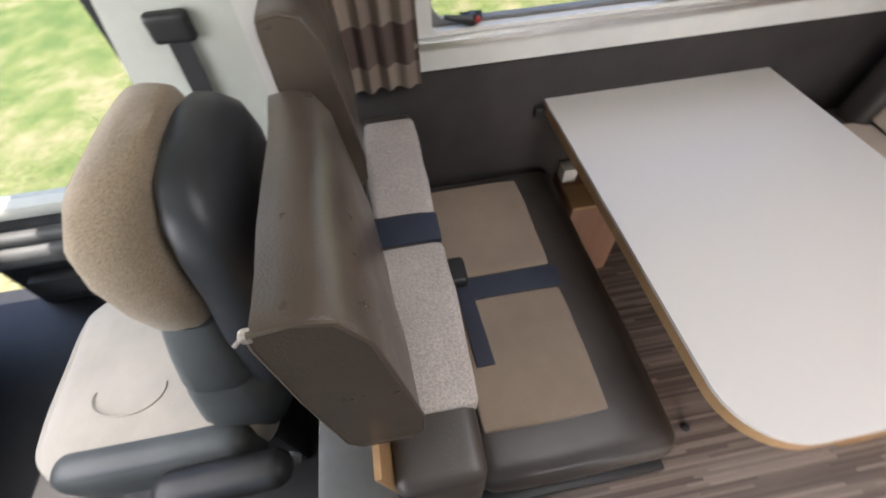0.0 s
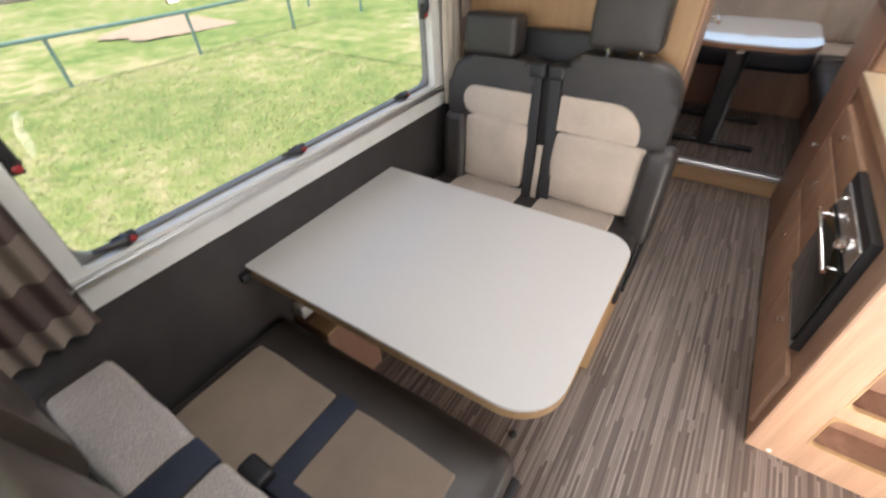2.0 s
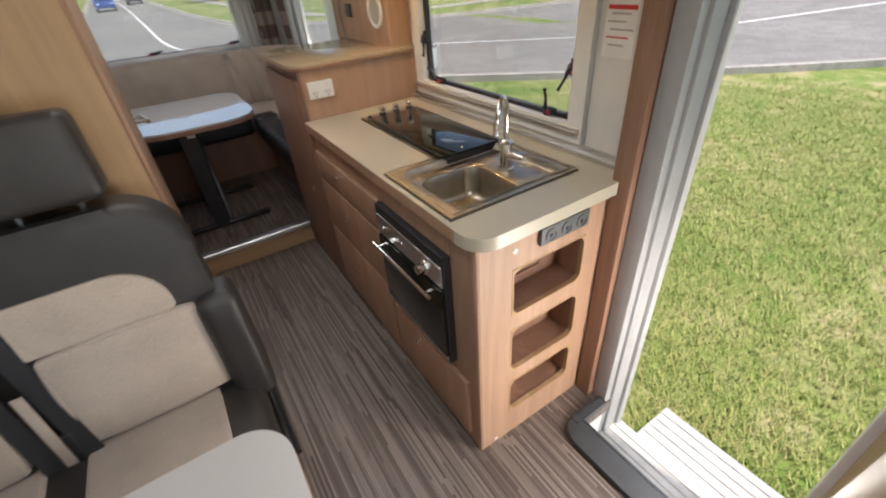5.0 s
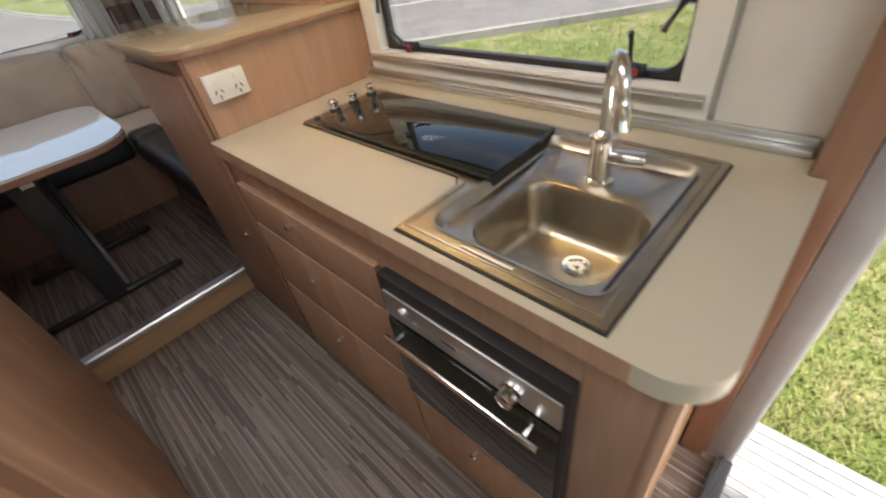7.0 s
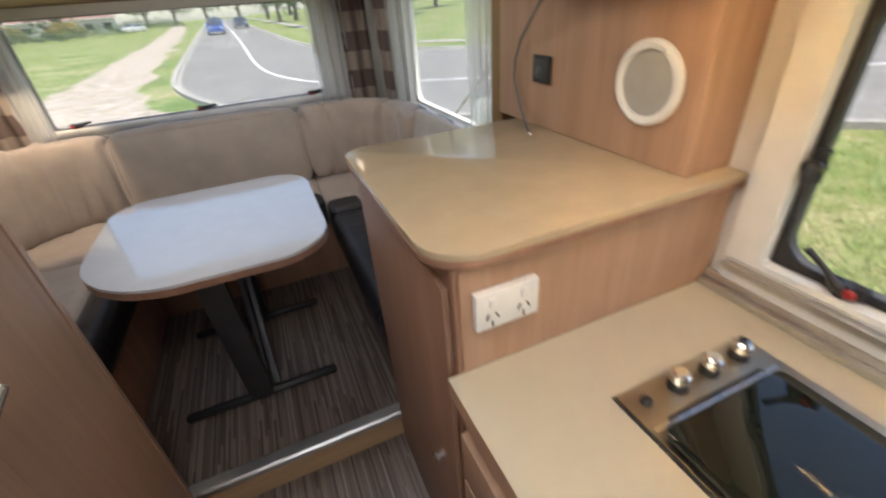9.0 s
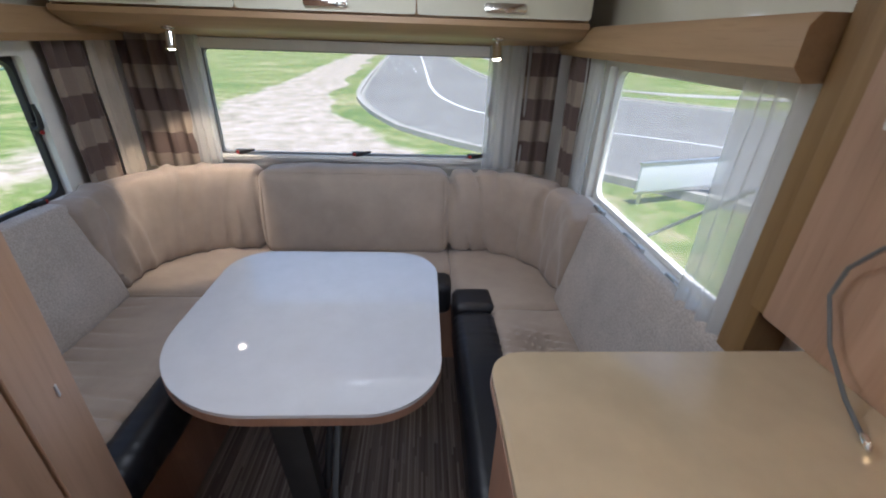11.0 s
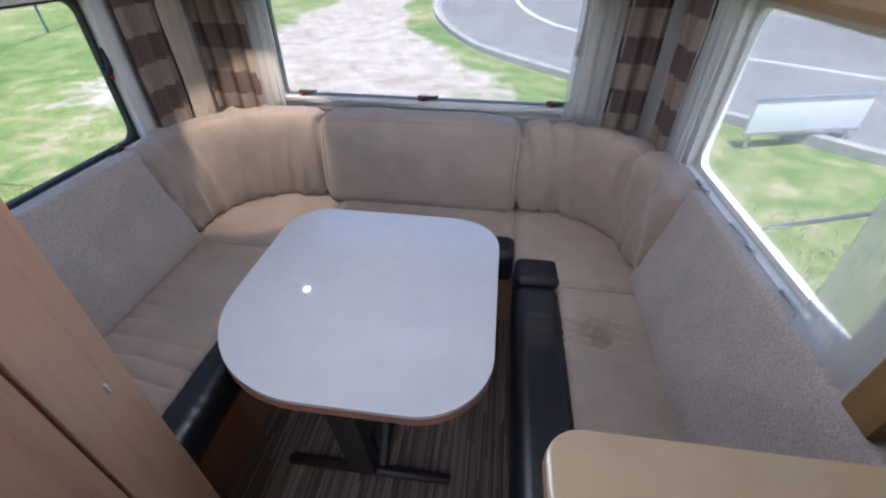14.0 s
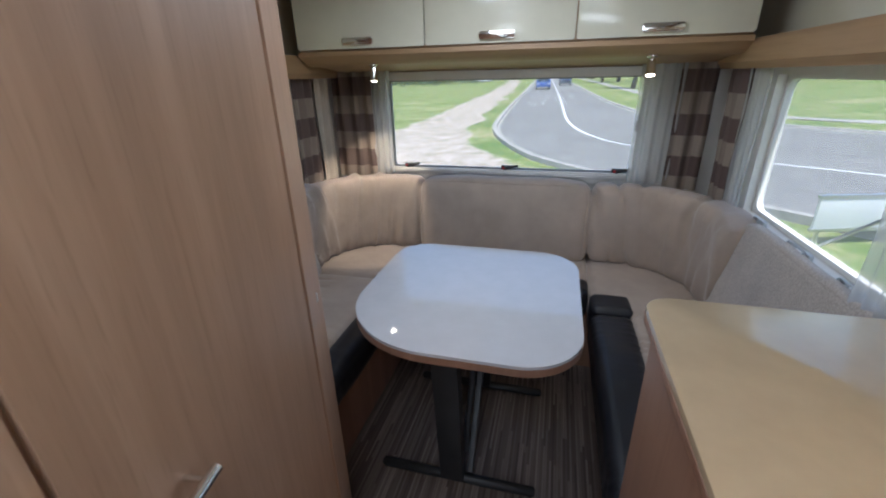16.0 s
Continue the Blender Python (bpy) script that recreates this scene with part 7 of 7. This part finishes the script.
def shrub(x, y, h, r, leaf, label, seed):
    rnd = random.Random(seed)
    t = thing("shrub", label, "shrub", (x, y, rise(x, y)), "shrubs along the street")
    z = rise(x, y)
    verts, faces = [], []
    for _ in range(700):
        a, q = rnd.uniform(0, 6.28), math.sqrt(rnd.random())
        top = h * (1 - 0.55 * q ** 3) * (0.8 + 0.25 * noise.noise(Vector((math.cos(a) * q * 2 + seed, math.sin(a) * q * 2, 1))))
        o = Vector((x + math.cos(a) * q * r, y + math.sin(a) * q * r * 0.6, z + top * rnd.uniform(0.25, 1.0)))
        s = 0.09 * h
        u = Vector((rnd.gauss(0, 1), rnd.gauss(0, 1), rnd.gauss(0, 1))).normalized()
        w = u.cross(Vector((rnd.gauss(0, 1), rnd.gauss(0, 1), rnd.gauss(0, 1)))).normalized()
        k = len(verts)
        verts += [o - u * s, o + w * s * 0.5, o + u * s, o - w * s * 0.5]
        faces.append((k, k + 1, k + 2, k + 3))
    me = bpy.data.meshes.new("foliage")
    me.from_pydata(verts, [], faces)
    me.materials.append(leaf)
    fo = new("foliage", me)
    hang(fo, t)
    part("stem", tube([(x, y, z - 0.1), (x, y, z + h * 0.6)], 0.05, 6), BARK, t)
    return t


TREES = [(10, 62, 7, 3.4, LEAF_DARK), (14.5, 54, 6, 3, LEAF), (21, 60, 8, 4, LEAF_DARK), (-27, 104, 8, 4.5, LEAF_DARK), (-12, 135, 9, 5, LEAF), (8.5, 88, 7, 3.6, LEAF), (12, 95, 9, 4.5, LEAF), (18, 80, 8, 4, LEAF_DARK), (24, 92, 11, 5, LEAF), (9, 125, 10, 5, LEAF_DARK), (3, 150, 11, 6, LEAF), (-6, 165, 10, 6, LEAF_DARK), (-20, 150, 9, 5, LEAF), (-34, 140, 9, 5, LEAF_DARK), (30, 70, 8, 4, LEAF_DARK), (-48, 120, 8, 5, LEAF), (16, 140, 12, 6, LEAF), (-62, 95, 8, 5, LEAF_DARK), (-40, 40, 6, 3, LEAF), (-55, 60, 8, 4, LEAF_DARK), (60, 55, 9, 4.5, LEAF), (75, 30, 9, 5, LEAF_DARK)]
for i, (x, y, h, r, lf) in enumerate(TREES):
    tree(x, y, h, r, lf, "leafy green street tree with an uneven crown" if lf is LEAF else "dark green broad tree beside the street", 20 + i)
for i, (x, y, h, r, lf) in enumerate([(-20, 88, 2.2, 6, LEAF), (-27, 80, 2.6, 7, LEAF_DARK), (-34, 74, 2.8, 6, LEAF), (-24, 96, 3.2, 3, LEAF_GOLD), (-31, 92, 3.0, 3.5, LEAF_GOLD), (-42, 70, 2.6, 7, LEAF_DARK), (-15, 112, 2.5, 7, LEAF_DARK), (38, 40, 1.6, 4, LEAF), (-15.4, 15.5, 1.1, 0.8, LEAF)]):
    shrub(x, y, h, r, lf, "dense green garden shrub" if lf is not LEAF_GOLD else "bushy yellow-leaved garden shrub", 60 + i)


def house(x, y, turn, w, d, wall, roof, label, garages=0):
    z = rise(x, y) - 0.1
    t = thing("house", label, "house", (0, 0, 0), "houses along the street")
    h = 2.9
    part("wall", box((-w / 2, -d / 2, -1.0), (w / 2, d / 2, h)), wall, t)
    bm = bmesh.new()
    o = 0.6
    a = [bm.verts.new(p) for p in ((-w / 2 - o, -d / 2 - o, h), (w / 2 + o, -d / 2 - o, h), (w / 2 + o, d / 2 + o, h), (-w / 2 - o, d / 2 + o, h))]
    e = [bm.verts.new((-w / 2 + d * 0.42, 0, h + d * 0.26)), bm.verts.new((w / 2 - d * 0.42, 0, h + d * 0.26))]
    for f in ((a[0], a[1], e[1], e[0]), (a[1], a[2], e[1]), (a[2], a[3], e[0], e[1]), (a[3], a[0], e[0]), (a[3], a[2], a[1], a[0])):
        bm.faces.new(f)
    part("roof", bm, roof, t)
    part("fascia", ring([(-w / 2 - o, -d / 2 - o), (w / 2 + o, -d / 2 - o), (w / 2 + o, d / 2 + o), (-w / 2 - o, d / 2 + o)], [(-w / 2 - o + 0.1, -d / 2 - o + 0.1), (w / 2 + o - 0.1, -d / 2 - o + 0.1), (w / 2 + o - 0.1, d / 2 + o - 0.1), (-w / 2 - o + 0.1, d / 2 + o - 0.1)], "xy", h - 0.16, h - 0.01), PAINTWHITE, t)
    n = max(2, int(w / 3))
    for i in range(n):
        cx = -w / 2 + w * (i + 0.5) / n
        if i < garages:
            part("garage_door", box((cx - 1.2, -d / 2 - 0.06, 0.0), (cx + 1.2, -d / 2 + 0.02, 2.2), 0.02), PAINTWHITE, t, "white garage door")
        elif i == n // 2:
            part("door", box((cx - 0.5, -d / 2 - 0.05, 0.0), (cx + 0.5, -d / 2 + 0.02, 2.1), 0.02), BARK, t)
        else:
            wn_ = part("window", box((cx - 0.8, -d / 2 - 0.05, 0.9), (cx + 0.8, -d / 2 + 0.02, 2.1), 0.02), PAINTWHITE, t)
            part("pane", box((cx - 0.72, -d / 2 - 0.06, 0.97), (cx + 0.72, -d / 2 - 0.05, 2.03)), CARGLASS, wn_)
    t.matrix_basis = Matrix.Translation((x, y, z)) @ pose(0, 0, 0, 0, 0, turn)
    return t


house(50, 70, -38, 18, 10, BRICK, ROOF, "single-storey brick house with white garage doors", 2)
house(-30, 118, 25, 16, 9, RENDERED, ROOF, "low pale house behind garden shrubs")
house(-52, 104, 30, 15, 9, PAINTWHITE, ROOF_GREY, "white house behind the hedge")
house(28, 112, -60, 14, 9, BRICK, ROOF_GREY, "brick house under street trees")
house(64, 44, -55, 17, 10, RENDERED, ROOF, "pale house across the road", 1)
house(76, 14, -80, 16, 10, BRICK, ROOF, "brick house beyond the side street")
pl = thing("street_pole", "tall grey street pole with a white sign", "pole", (13, 72, rise(13, 72)))
part("pole", tube([(13, 72, rise(13, 72)), (13, 72, rise(13, 72) + 7)], 0.12, 8), ALU, pl)
part("plate", box((12.2, 71.8, rise(13, 72) + 2.6), (13.8, 71.9, rise(13, 72) + 4.2)), PAINTWHITE, pl)
